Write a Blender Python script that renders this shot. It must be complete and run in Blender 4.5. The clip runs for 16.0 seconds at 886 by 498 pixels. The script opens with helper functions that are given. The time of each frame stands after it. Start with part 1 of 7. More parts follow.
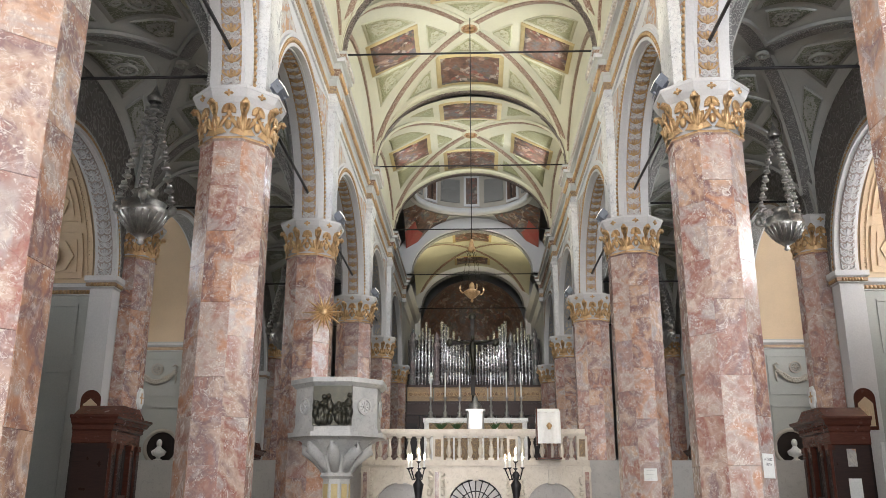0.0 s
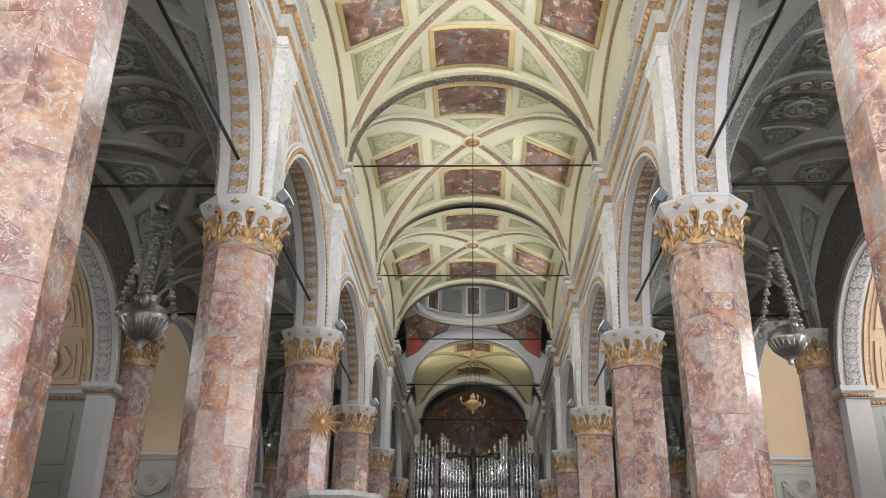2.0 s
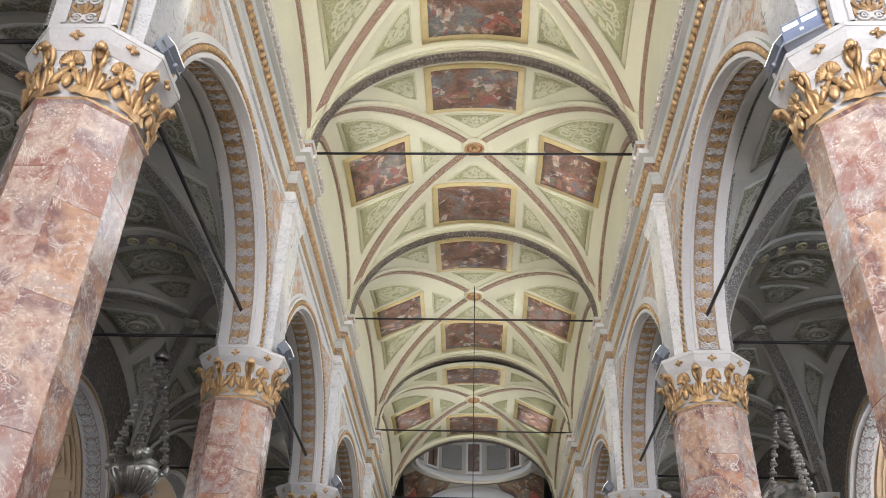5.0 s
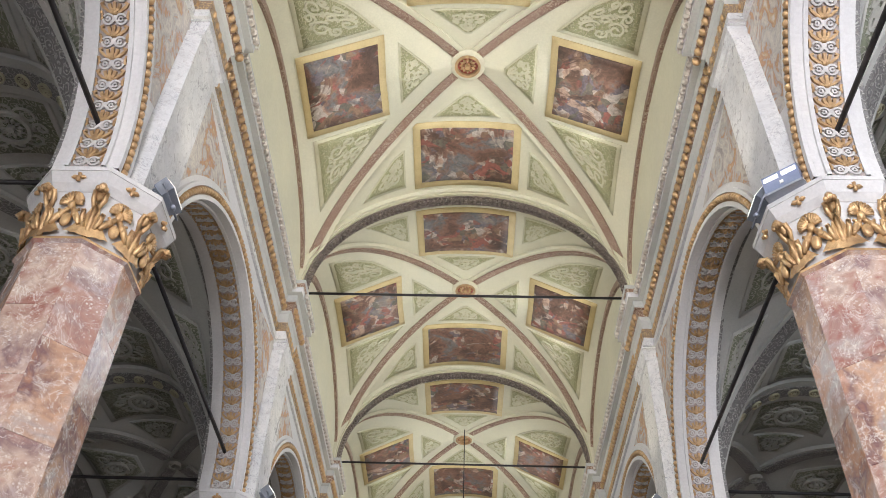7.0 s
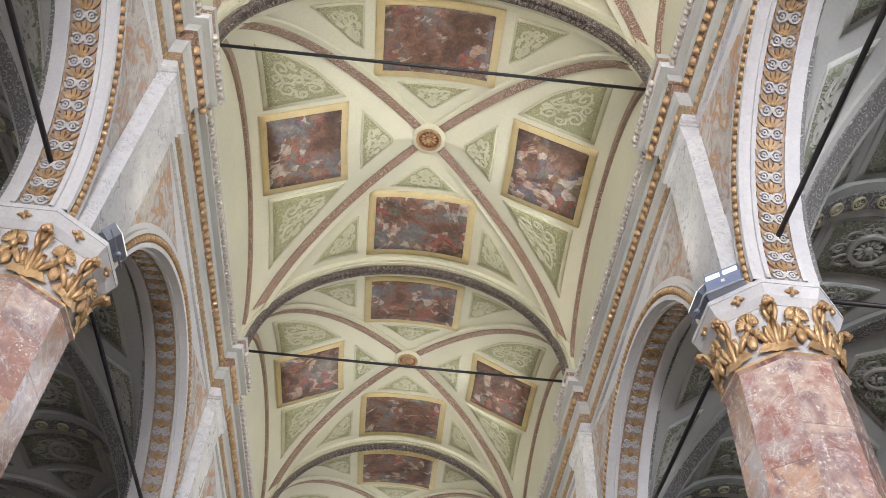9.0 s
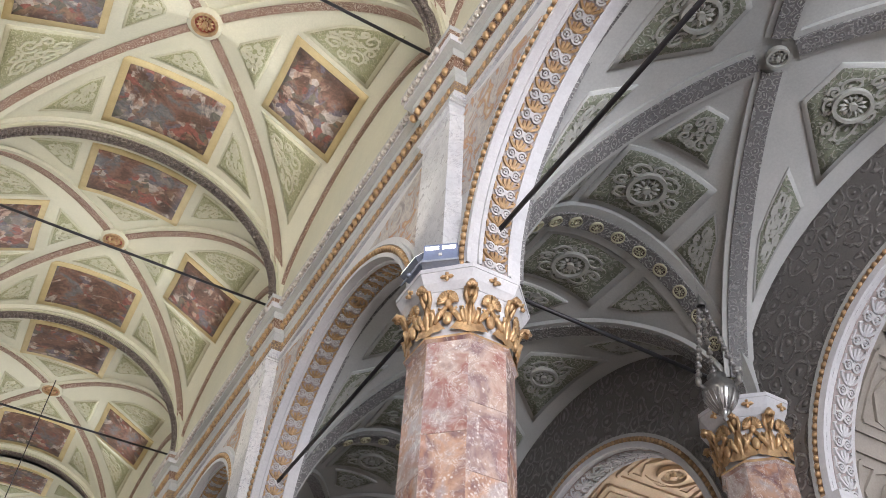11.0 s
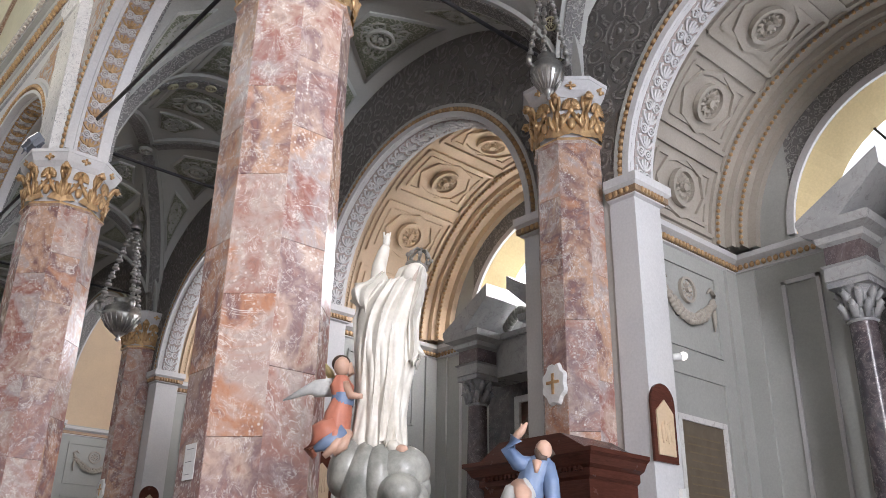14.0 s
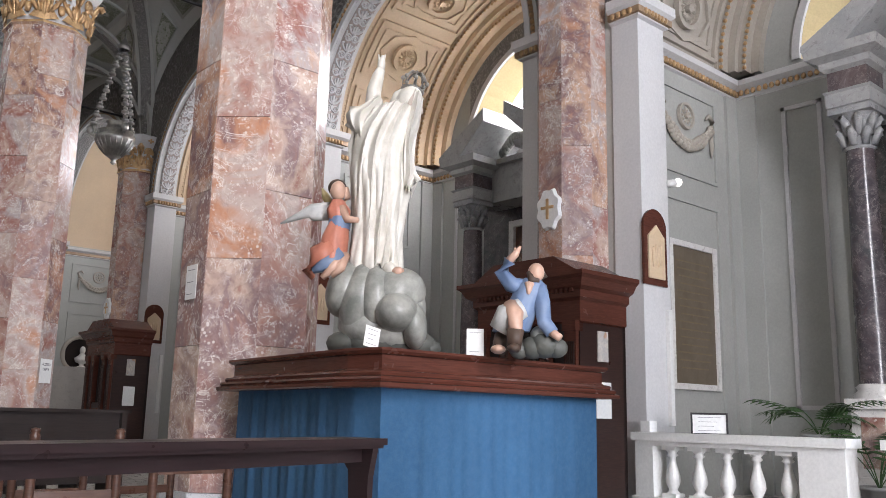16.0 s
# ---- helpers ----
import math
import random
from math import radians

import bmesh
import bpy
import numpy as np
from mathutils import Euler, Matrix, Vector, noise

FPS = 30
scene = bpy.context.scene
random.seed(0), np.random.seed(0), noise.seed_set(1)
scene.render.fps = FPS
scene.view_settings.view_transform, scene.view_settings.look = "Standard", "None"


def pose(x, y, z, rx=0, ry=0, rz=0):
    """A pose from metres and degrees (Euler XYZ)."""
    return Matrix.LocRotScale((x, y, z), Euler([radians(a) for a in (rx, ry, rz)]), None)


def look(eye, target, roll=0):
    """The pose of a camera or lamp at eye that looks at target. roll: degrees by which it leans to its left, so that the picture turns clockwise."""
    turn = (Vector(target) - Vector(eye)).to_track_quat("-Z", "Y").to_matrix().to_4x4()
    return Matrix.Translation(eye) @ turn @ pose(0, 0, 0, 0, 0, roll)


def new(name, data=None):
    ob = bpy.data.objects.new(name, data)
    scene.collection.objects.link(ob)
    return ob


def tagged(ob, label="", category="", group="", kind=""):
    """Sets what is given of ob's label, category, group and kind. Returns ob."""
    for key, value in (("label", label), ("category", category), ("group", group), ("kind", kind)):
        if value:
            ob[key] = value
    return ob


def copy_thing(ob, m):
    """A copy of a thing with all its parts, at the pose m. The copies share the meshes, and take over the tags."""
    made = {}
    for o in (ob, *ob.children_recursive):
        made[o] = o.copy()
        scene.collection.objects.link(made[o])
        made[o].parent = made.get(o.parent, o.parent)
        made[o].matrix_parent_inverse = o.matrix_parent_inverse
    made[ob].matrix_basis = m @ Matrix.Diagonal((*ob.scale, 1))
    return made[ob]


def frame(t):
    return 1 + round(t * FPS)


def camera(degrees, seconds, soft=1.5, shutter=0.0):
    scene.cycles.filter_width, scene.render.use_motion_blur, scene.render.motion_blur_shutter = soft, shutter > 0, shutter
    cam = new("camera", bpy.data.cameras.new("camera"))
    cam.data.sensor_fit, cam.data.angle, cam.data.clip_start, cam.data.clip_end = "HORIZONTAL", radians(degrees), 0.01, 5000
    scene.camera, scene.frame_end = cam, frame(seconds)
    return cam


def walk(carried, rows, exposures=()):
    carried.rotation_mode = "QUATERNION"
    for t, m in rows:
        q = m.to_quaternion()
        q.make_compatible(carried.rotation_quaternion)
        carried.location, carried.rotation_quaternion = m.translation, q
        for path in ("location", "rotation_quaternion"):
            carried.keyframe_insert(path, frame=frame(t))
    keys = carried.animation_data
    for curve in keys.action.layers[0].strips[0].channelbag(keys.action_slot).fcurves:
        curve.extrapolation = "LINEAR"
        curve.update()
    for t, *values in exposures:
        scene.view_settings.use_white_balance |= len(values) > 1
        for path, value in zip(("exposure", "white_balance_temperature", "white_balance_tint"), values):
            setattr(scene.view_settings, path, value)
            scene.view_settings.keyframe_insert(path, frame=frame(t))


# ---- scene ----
cam = camera(54.39, 16.0, 0.65)

def turn(x, y, z, yaw, pitch, roll):
    return pose(x, y, z, 90 + pitch, 0, yaw) @ pose(0, 0, 0, 0, 0, roll)


# the eye swings a little as the arms turn: straight ahead, tilted up, turned aside
EYES = [(0.0, (0.07, 0.24, 1.0)), (3.5, (0.08, 0.22, 1.0)), (8.2, (0.1, 0.1, 1.0)), (12.0, (0.17, 0.0, 1.0)), (16.0, (0.18, 0.0, 1.0))]


def eye(t):
    for (t0, a), (t1, b) in zip(EYES, EYES[1:]):
        if t <= t1:
            return [p + (q - p) * (t - t0) / (t1 - t0) for p, q in zip(a, b)]


ROWS = [
    (0.0, 2.10, 16.44, 0.12),
    (0.5, 2.46, 18.06, 0.36),
    (1.0, 2.51, 19.80, 0.52),
    (1.5, 2.33, 21.79, 0.44),
    (2.0, 2.30, 23.70, 0.89),
    (2.5, 2.47, 25.42, 1.20),
    (3.0, 2.57, 27.11, 1.27),
    (3.5, 2.64, 28.88, 1.38),
    (5.8, 2.71, 37.21, 2.26),
    (6.0, 2.52, 38.24, 2.15),
    (6.5, 2.43, 40.71, 2.20),
    (7.0, 2.42, 43.10, 2.50),
    (7.5, 2.24, 44.89, 2.88),
    (8.0, 2.11, 46.53, 3.05),
    (8.2, 2.00, 47.18, 3.34),
    (10.3, -17.65, 47.86, 4.03),
    (10.5, -20.57, 46.99, 3.92),
    (11.0, -27.34, 44.45, 3.33),
    (11.5, -32.38, 40.08, 2.24),
    (12.0, -35.38, 36.70, 2.09),
    (12.5, -38.04, 33.84, 0.98),
    (13.0, -39.71, 30.97, 0.60),
    (13.5, -40.52, 26.89, 0.87),
    (14.0, -41.24, 22.58, 1.05),
    (14.5, -41.64, 19.34, 0.99),
    (15.0, -41.97, 16.38, 0.93),
    (15.5, -41.90, 13.69, 1.01),
    (16.0, -41.74, 11.01, 1.23),
]
walk(cam, [(t, turn(*eye(t), *r)) for t, *r in ROWS], exposures=((0, 0.55, 6400, 12), (2, 0.38, 6380, 12), (3.5, 0.3, 6350, 13), (7, 0.02, 6300, 15), (8.2, -0.1, 6280, 15), (11, -0.05, 6200, 18), (16, 0.08, 6150, 16)))

# ---- plan (metres) ----
YP = [-7.2, -0.12, 7.0, 14.2, 21.36, 29.56, 37.15, 45.1]   # rows of piers along the nave
W = 4.08            # nave piers off the axis
XA = 8.61           # piers along the chapels
ZA = 7.86           # top of the abacus
ZS, RISE = 12.82, 3.05   # nave vault: springing and rise
HX = 3.56            # half span of the nave vault
XB = 12.15          # back wall of the chapels
OFF = -0.06         # chapel piers along the nave from the nave piers
DZ = 0.2            # nave cornice above its profile
ZI = 6.3            # chapel impost

# ---- light ----
world = bpy.data.worlds.new("sky")
scene.world = world
world.use_nodes = True
sky = world.node_tree.nodes.new("ShaderNodeTexSky")
sky.sky_type, sky.sun_disc = "NISHITA", False
sky.sun_elevation, sky.sun_rotation = radians(45), radians(200)
world.node_tree.links.new(sky.outputs[0], world.node_tree.nodes["Background"].inputs[0])
world.node_tree.nodes["Background"].inputs[1].default_value = 0.1


def area(name, m, sx, sy, power, color):
    d = bpy.data.lights.new(name, "AREA")
    d.shape, d.size, d.size_y, d.energy, d.color = "RECTANGLE", sx, sy, power, color
    ob = new(name, d)
    ob.matrix_world = m
    return ob


def spot(name, eye, target, power, angle, color, r=0.08):
    d = bpy.data.lights.new(name, "SPOT")
    d.energy, d.spot_size, d.spot_blend, d.color, d.shadow_soft_size = power, radians(angle), 0.6, color, r
    ob = new(name, d)
    ob.matrix_world = look(eye, target)
    return ob


DAY = (0.9, 0.96, 1.0)
# the great window of the west front, behind the camera
area("west_window_light", look((-2.6, -10.8, 8.5), (3.2, 6, 6.0)), 4.0, 5.5, 2100, (1.0, 0.99, 0.97))
for s in (-1, 1):
    area("aisle_window_light", look((s * 6.4, -11.6, 5.0), (s * 6.4, 4, 7.5)), 2.6, 4.0, 1600 * (1.0 if s > 0 else 0.16), DAY)
# the open west doors
area("west_door_light", look((-0.6, -11.7, 2.4), (5.0, 8, 1.8)), 3.4, 4.2, 1900, (1.0, 0.99, 0.98))
# daylight of the lunette windows of the nave and the chapels
for k in range(0, 6):
    ym = (YP[k] + YP[k + 1]) / 2
    for s in (-1, 1):
        area("lunette_light", look((s * 3.2, ym, 13.75), (0, ym, 13.2)), 1.6, 1.0, 66 * (2.3 if s > 0 else 1.2), DAY)
    ym += OFF
    if k < 5:
        area("chapel_light", look((XB - 0.1, ym, 7.2), (10.4, ym, 3.0) if k < 3 else (6.5, ym, 6.2)), 2.4, 1.3, 125 * (0.2 if k == 1 else 2.2 if k == 2 else 1.3), (1.0, 0.98, 0.95))
        area("chapel_light", look((-XB + 0.1, ym, 7.2), (-10.4, ym, 3.0)), 2.4, 1.3, 60 * (1.0 if k > 3 else 0.12), (1.0, 0.97, 0.92))

# ---- materials ----


class Nodes:
    """Short notation for a node material."""

    def __init__(self, name):
        self.m = bpy.data.materials.new(name)
        self.m.use_nodes = True
        self.t = self.m.node_tree
        self.b = self.t.nodes["Principled BSDF"]
        self.pos = self.t.nodes.new("ShaderNodeNewGeometry").outputs["Position"]
        self.rnd = None

    def link(self, a, b):
        self.t.links.new(a, b)

    def node(self, kind, **kw):
        n = self.t.nodes.new(kind)
        for k, v in kw.items():
            n.inputs[k].default_value = v
        return n

    def random(self):
        if self.rnd is None:
            self.rnd = self.t.nodes.new("ShaderNodeObjectInfo").outputs["Random"]
        return self.rnd

    def shifted(self, by=37.0):
        a = self.node("ShaderNodeVectorMath")
        a.operation = "MULTIPLY"
        a.inputs[1].default_value = (by, by * 1.7, by * 0.6)
        self.link(self.random(), a.inputs[0])
        b = self.node("ShaderNodeVectorMath")
        self.link(self.pos, b.inputs[0]), self.link(a.outputs[0], b.inputs[1])
        return b.outputs[0]

    def noise(self, scale, detail=4, rough=0.55, dist=0.0, vec=None):
        n = self.node("ShaderNodeTexNoise", Scale=scale, Detail=detail, Roughness=rough, Distortion=dist)
        self.link(vec if vec is not None else self.pos, n.inputs["Vector"])
        return n.outputs["Fac"]

    def ramp(self, fac, stops, kind="LINEAR"):
        r = self.t.nodes.new("ShaderNodeValToRGB")
        r.color_ramp.interpolation = kind
        e = r.color_ramp.elements
        while len(e) < len(stops):
            e.new(0.5)
        for el, (p, c) in zip(e, stops):
            el.position, el.color = p, (*c, 1) if len(c) == 3 else c
        self.link(fac, r.inputs[0])
        return r.outputs[0]

    def mix(self, fac, a, b, mode="MIX"):
        n = self.t.nodes.new("ShaderNodeMix")
        n.data_type, n.blend_type = "RGBA", mode
        for v, i in ((fac, 0), (a, 6), (b, 7)):
            if isinstance(v, (int, float)):
                n.inputs[i].default_value = v
            elif isinstance(v, tuple):
                n.inputs[i].default_value = (*v, 1)
            else:
                self.link(v, n.inputs[i])
        return n.outputs[2]

    def math(self, op, a, b=0.0):
        n = self.t.nodes.new("ShaderNodeMath")
        n.operation = op
        for i, v in enumerate((a, b)):
            if isinstance(v, (int, float)):
                n.inputs[i].default_value = v
            else:
                self.link(v, n.inputs[i])
        return n.outputs[0]

    def bump(self, height, strength=0.3, distance=0.01):
        n = self.node("ShaderNodeBump", Strength=strength, Distance=distance)
        self.link(height, n.inputs["Height"])
        self.link(n.outputs[0], self.b.inputs["Normal"])

    def done(self, color, rough=0.6, metal=0.0):
        for v, k in ((color, "Base Color"), (rough, "Roughness"), (metal, "Metallic")):
            if isinstance(v, (int, float)):
                self.b.inputs[k].default_value = v
            elif isinstance(v, tuple):
                self.b.inputs[k].default_value = (*v, 1)
            else:
                self.link(v, self.b.inputs[k])
        return self.m


def wood(name, a, b, rough=0.35):
    """Dark polished wood with long fine grain."""
    n = Nodes(name)
    sc = n.node("ShaderNodeVectorMath")
    sc.operation = "MULTIPLY"
    sc.inputs[1].default_value = (4.0, 4.0, 55.0)
    n.link(n.pos, sc.inputs[0])
    g = n.noise(1.0, 5, 0.65, 1.5, sc.outputs[0])
    c = n.mix(n.ramp(g, [(0.35, (0, 0, 0)), (0.68, (1, 1, 1))]), a, b)
    c = n.mix(0.3, c, n.ramp(n.noise(1.7, 3), [(0.3, (0.6, 0.6, 0.6)), (0.7, (1, 1, 1))]), "MULTIPLY")
    n.bump(g, 0.04, 0.001)
    n.b.inputs["Specular IOR Level"].default_value = 0.28
    return n.done(c, n.ramp(n.noise(6), [(0.3, (rough * 0.75,) * 3), (0.7, (rough * 1.3,) * 3)]))


def plain(name, a, b, rough=0.6, metal=0.0, scale=2.0, bump=0.2, fine=30.0, dist=0.004):
    """Two tones in large soft stains, a fine grain on top, and a fine relief."""
    n = Nodes(name)
    big, small = n.noise(scale, 5, 0.6), n.noise(fine, 3, 0.6)
    c = n.mix(n.ramp(big, [(0.3, (0, 0, 0)), (0.7, (1, 1, 1))]), a, b)
    c = n.mix(0.25, c, n.ramp(small, [(0.3, (0.55, 0.55, 0.55)), (0.7, (1, 1, 1))]), "MULTIPLY")
    n.bump(small, bump, dist)
    r = n.ramp(n.noise(fine * 0.3), [(0.3, (rough * 0.8,) * 3), (0.7, (min(1, rough * 1.2),) * 3)])
    return n.done(c, r, metal)


def marble_material(name, tones, vein, veins=0.5, rough=0.22, patch=1.6, dirt=0.6):
    n = Nodes(name)
    v = n.shifted()
    base = n.ramp(n.math("FRACT", n.math("ADD", n.math("MULTIPLY", n.random(), 3.7), n.math("MULTIPLY", n.noise(patch, 4, 0.6, 0.5, v), 1.0))),
                  [(i / (len(tones) - 1), c) for i, c in enumerate(tones)])
    cloud = n.noise(3.6, 6, 0.72, 1.4, v)
    c = n.mix(n.ramp(cloud, [(0.45, (0, 0, 0)), (0.75, (0.32, 0.32, 0.32))]), base, vein)
    dark = n.noise(7.0, 6, 0.75, 2.0, v)
    c = n.mix(n.ramp(dark, [(0.52, (0, 0, 0)), (0.7, (dirt, dirt, dirt))]), c, n.mix(0.62, base, (0.1, 0.05, 0.05)))
    # breccia flecks
    vor = n.node("ShaderNodeTexVoronoi", Scale=21.0, Randomness=1.0)
    n.link(v, vor.inputs["Vector"])
    fl = n.math("MULTIPLY", n.ramp(vor.outputs["Distance"], [(0.2, (1, 1, 1)), (0.34, (0, 0, 0))]), n.ramp(n.noise(4.5, 3, 0.6, 0, v), [(0.53, (0, 0, 0)), (0.62, (1, 1, 1))]))
    c = n.mix(n.math("MULTIPLY", fl, veins * 0.8), c, vein)
    for sc, wd in ((1.3, 0.008), (3.0, 0.012), (7.0, 0.014)):
        line = n.math("ABSOLUTE", n.math("SUBTRACT", n.noise(sc, 6, 0.62, 1.6, v), 0.5))
        m = n.ramp(line, [(0.0, (1, 1, 1)), (wd, (0, 0, 0))])
        gate = n.ramp(n.noise(1.1 * sc, 3, 0.5, 0, v), [(0.5, (0, 0, 0)), (0.58, (1, 1, 1))])
        c = n.mix(n.math("MULTIPLY", n.math("MULTIPLY", m, gate), veins), c, vein)
    n.bump(n.noise(60, 2), 0.04, 0.002)
    return n.done(c, n.ramp(cloud, [(0.3, (rough * 0.7,) * 3), (0.7, (rough * 1.5,) * 3)]))


def painting_material(name, dark):
    """A dim figure scene: light robes and flesh in groups before a brown distance."""
    n = Nodes(name)
    v = n.shifted(61.0)
    a = n.noise(1.1, 4, 0.6, 0.6, v)
    c = n.ramp(a, [(0.3, (0.045, 0.03, 0.025)), (0.45, (0.13, 0.075, 0.05)), (0.52, (0.2, 0.11, 0.075)), (0.6, (0.14, 0.15, 0.16)), (0.75, (0.34, 0.29, 0.23))])
    vor = n.node("ShaderNodeTexVoronoi", Scale=5.5, Randomness=1.0)
    warp = n.node("ShaderNodeVectorMath")
    warp.operation = "MULTIPLY_ADD"
    nz = n.node("ShaderNodeTexNoise", Scale=3.0, Detail=3.0)
    n.link(v, nz.inputs["Vector"]), n.link(nz.outputs["Color"], warp.inputs[0])
    warp.inputs[1].default_value = (0.35, 0.35, 0.35)
    n.link(v, warp.inputs[2]), n.link(warp.outputs[0], vor.inputs["Vector"])
    sep = n.t.nodes.new("ShaderNodeSeparateColor")
    n.link(vor.outputs["Color"], sep.inputs[0])
    fig = n.ramp(sep.outputs[0], [(0.0, (0.28, 0.1, 0.075)), (0.2, (0.14, 0.13, 0.16)), (0.36, (0.42, 0.31, 0.24)), (0.5, (0.13, 0.13, 0.1)), (0.64, (0.46, 0.42, 0.37)), (0.82, (0.24, 0.16, 0.1))], "CONSTANT")
    g = n.ramp(n.noise(1.6, 4, 0.65, 1.0, v), [(0.48, (0, 0, 0)), (0.56, (0.85, 0.85, 0.85))])
    c = n.mix(g, c, fig)
    c = n.mix(0.75, c, n.ramp(n.noise(7, 5, 0.75, 1.5, v), [(0.32, (0.4, 0.36, 0.33)), (0.68, (1.5, 1.4, 1.3))]), "MULTIPLY")
    c = n.mix(dark, c, (0.07, 0.045, 0.035))
    return n.done(c, 0.5)


def ornament_material(name, ground, relief, scale=6.0, deep=0.02):
    """Low moulded leafwork, light on a darker ground."""
    n = Nodes(name)
    warp = n.node("ShaderNodeVectorMath")
    warp.operation = "MULTIPLY_ADD"
    nz = n.node("ShaderNodeTexNoise", Scale=scale * 0.7, Detail=2.0)
    n.link(n.pos, nz.inputs["Vector"]), n.link(nz.outputs["Color"], warp.inputs[0])
    warp.inputs[1].default_value = (1.1 / scale,) * 3
    n.link(n.pos, warp.inputs[2])
    vor = n.node("ShaderNodeTexVoronoi", Scale=scale, Randomness=0.75)
    n.link(warp.outputs[0], vor.inputs["Vector"])
    d = vor.outputs["Distance"]
    ring = n.math("SINE", n.math("MULTIPLY", d, 17.0))
    leaf = n.noise(scale * 3.2, 3, 0.6, 1.0)
    h = n.math("MULTIPLY", n.ramp(ring, [(0.1, (0, 0, 0)), (0.8, (1, 1, 1))]), n.ramp(leaf, [(0.36, (0.15, 0.15, 0.15)), (0.6, (1, 1, 1))]))
    h = n.math("MAXIMUM", h, n.ramp(d, [(0.1, (1, 1, 1)), (0.2, (0, 0, 0))]))
    c = n.mix(h, ground, relief)
    c = n.mix(0.4, c, n.ramp(n.noise(40, 4), [(0.3, (0.45, 0.45, 0.45)), (0.7, (1, 1, 1))]), "MULTIPLY")
    n.bump(h, 0.8, deep)
    return n.done(c, 0.55)


def glow(name, color, strength):
    n = Nodes(name)
    n.b.inputs["Emission Color"].default_value = (*color, 1)
    n.b.inputs["Emission Strength"].default_value = strength
    return n.done(color, 0.5)


PINK = marble_material("pink_marble", [(0.37, 0.2, 0.16), (0.25, 0.165, 0.165), (0.5, 0.37, 0.3), (0.3, 0.13, 0.105), (0.4, 0.34, 0.325), (0.5, 0.31, 0.21), (0.2, 0.115, 0.115), (0.46, 0.23, 0.14), (0.46, 0.37, 0.33), (0.37, 0.2, 0.16)], (0.72, 0.67, 0.62), 0.95)
GREYM = marble_material("grey_marble", [(0.6, 0.6, 0.6), (0.68, 0.67, 0.65), (0.5, 0.51, 0.53), (0.6, 0.6, 0.6)], (0.24, 0.25, 0.28), 0.8, 0.3)
WHITEM = marble_material("white_marble", [(0.74, 0.73, 0.7), (0.8, 0.79, 0.76), (0.7, 0.69, 0.67), (0.74, 0.73, 0.7)], (0.5, 0.5, 0.5), 0.25, 0.3)
CREAMM = marble_material("cream_marble", [(0.62, 0.56, 0.47), (0.68, 0.62, 0.53), (0.56, 0.5, 0.42), (0.62, 0.56, 0.47)], (0.45, 0.36, 0.27), 0.3, 0.35)
AEDM = marble_material("mid_grey_marble", [(0.3, 0.31, 0.31), (0.38, 0.38, 0.37), (0.26, 0.27, 0.28), (0.3, 0.31, 0.31)], (0.5, 0.5, 0.49), 0.4, 0.3)
GREENM = marble_material("dark_marble", [(0.07, 0.06, 0.07), (0.12, 0.09, 0.09), (0.05, 0.06, 0.06), (0.07, 0.06, 0.07)], (0.4, 0.36, 0.34), 0.4, 0.2)
CREAM = plain("cream_vault_plaster", (0.62, 0.585, 0.42), (0.54, 0.52, 0.385), 0.7, scale=0.6)
RELIEF = plain("cream_stucco_relief", (0.56, 0.53, 0.37), (0.47, 0.45, 0.3), 0.6, scale=3)
OCHRE = plain("ochre_painted_border", (0.6, 0.48, 0.24), (0.5, 0.39, 0.19), 0.6, scale=3)
WHITE = plain("off_white_plaster", (0.64, 0.63, 0.62), (0.57, 0.57, 0.58), 0.65, scale=0.8)
GREY = plain("grey_plaster", (0.5, 0.5, 0.47), (0.41, 0.42, 0.4), 0.7, scale=0.7)
CHAPEL = plain("pale_grey_chapel_plaster", (0.43, 0.435, 0.41), (0.37, 0.38, 0.355), 0.7, scale=0.8)
# tan made warmer to stand for the warm light on the chapel vaults
TAN = plain("tan_warm_light_tint", (0.66, 0.5, 0.33), (0.58, 0.44, 0.3), 0.7, scale=0.8)
YELLOW = plain("yellow_window_reveal", (0.75, 0.6, 0.32), (0.7, 0.56, 0.3), 0.7, scale=0.8)
GOLD = plain("worn_gilding", (0.72, 0.49, 0.25), (0.4, 0.24, 0.12), 0.34, 0.45, scale=7, bump=0.5, fine=45, dist=0.01)
FIELD = ornament_material("olive_stucco_field", (0.34, 0.33, 0.17), (0.54, 0.51, 0.33), 9)
GREYGREEN = ornament_material("grey_green_stucco_field", (0.21, 0.23, 0.16), (0.5, 0.49, 0.42), 8)
DULLGOLD = plain("dull_gilt_paint", (0.36, 0.24, 0.14), (0.24, 0.16, 0.1), 0.5, 0.25, scale=9)
OLDGILT = plain("tarnished_gilding", (0.6, 0.4, 0.2), (0.34, 0.21, 0.11), 0.42, 0.35, scale=11, bump=0.4, fine=60)
EGGWHITE = plain("worn_white_bead_paint", (0.66, 0.62, 0.56), (0.46, 0.4, 0.34), 0.6, scale=14)
REDFRESCO = plain("red_drapery_fresco", (0.42, 0.08, 0.06), (0.34, 0.12, 0.08), 0.7)
CHAPVAULT = plain("stone_grey_chapel_vault", (0.46, 0.42, 0.36), (0.37, 0.34, 0.29), 0.7, scale=0.8)
BROWN = ornament_material("brown_rib_ornament", (0.26, 0.15, 0.1), (0.66, 0.55, 0.42), 13)
BRONZED = ornament_material("dark_garland", (0.13, 0.1, 0.085), (0.42, 0.35, 0.27), 11)
SOFFIT = ornament_material("grey_gold_arabesque", (0.3, 0.31, 0.34), (0.62, 0.5, 0.3), 9)
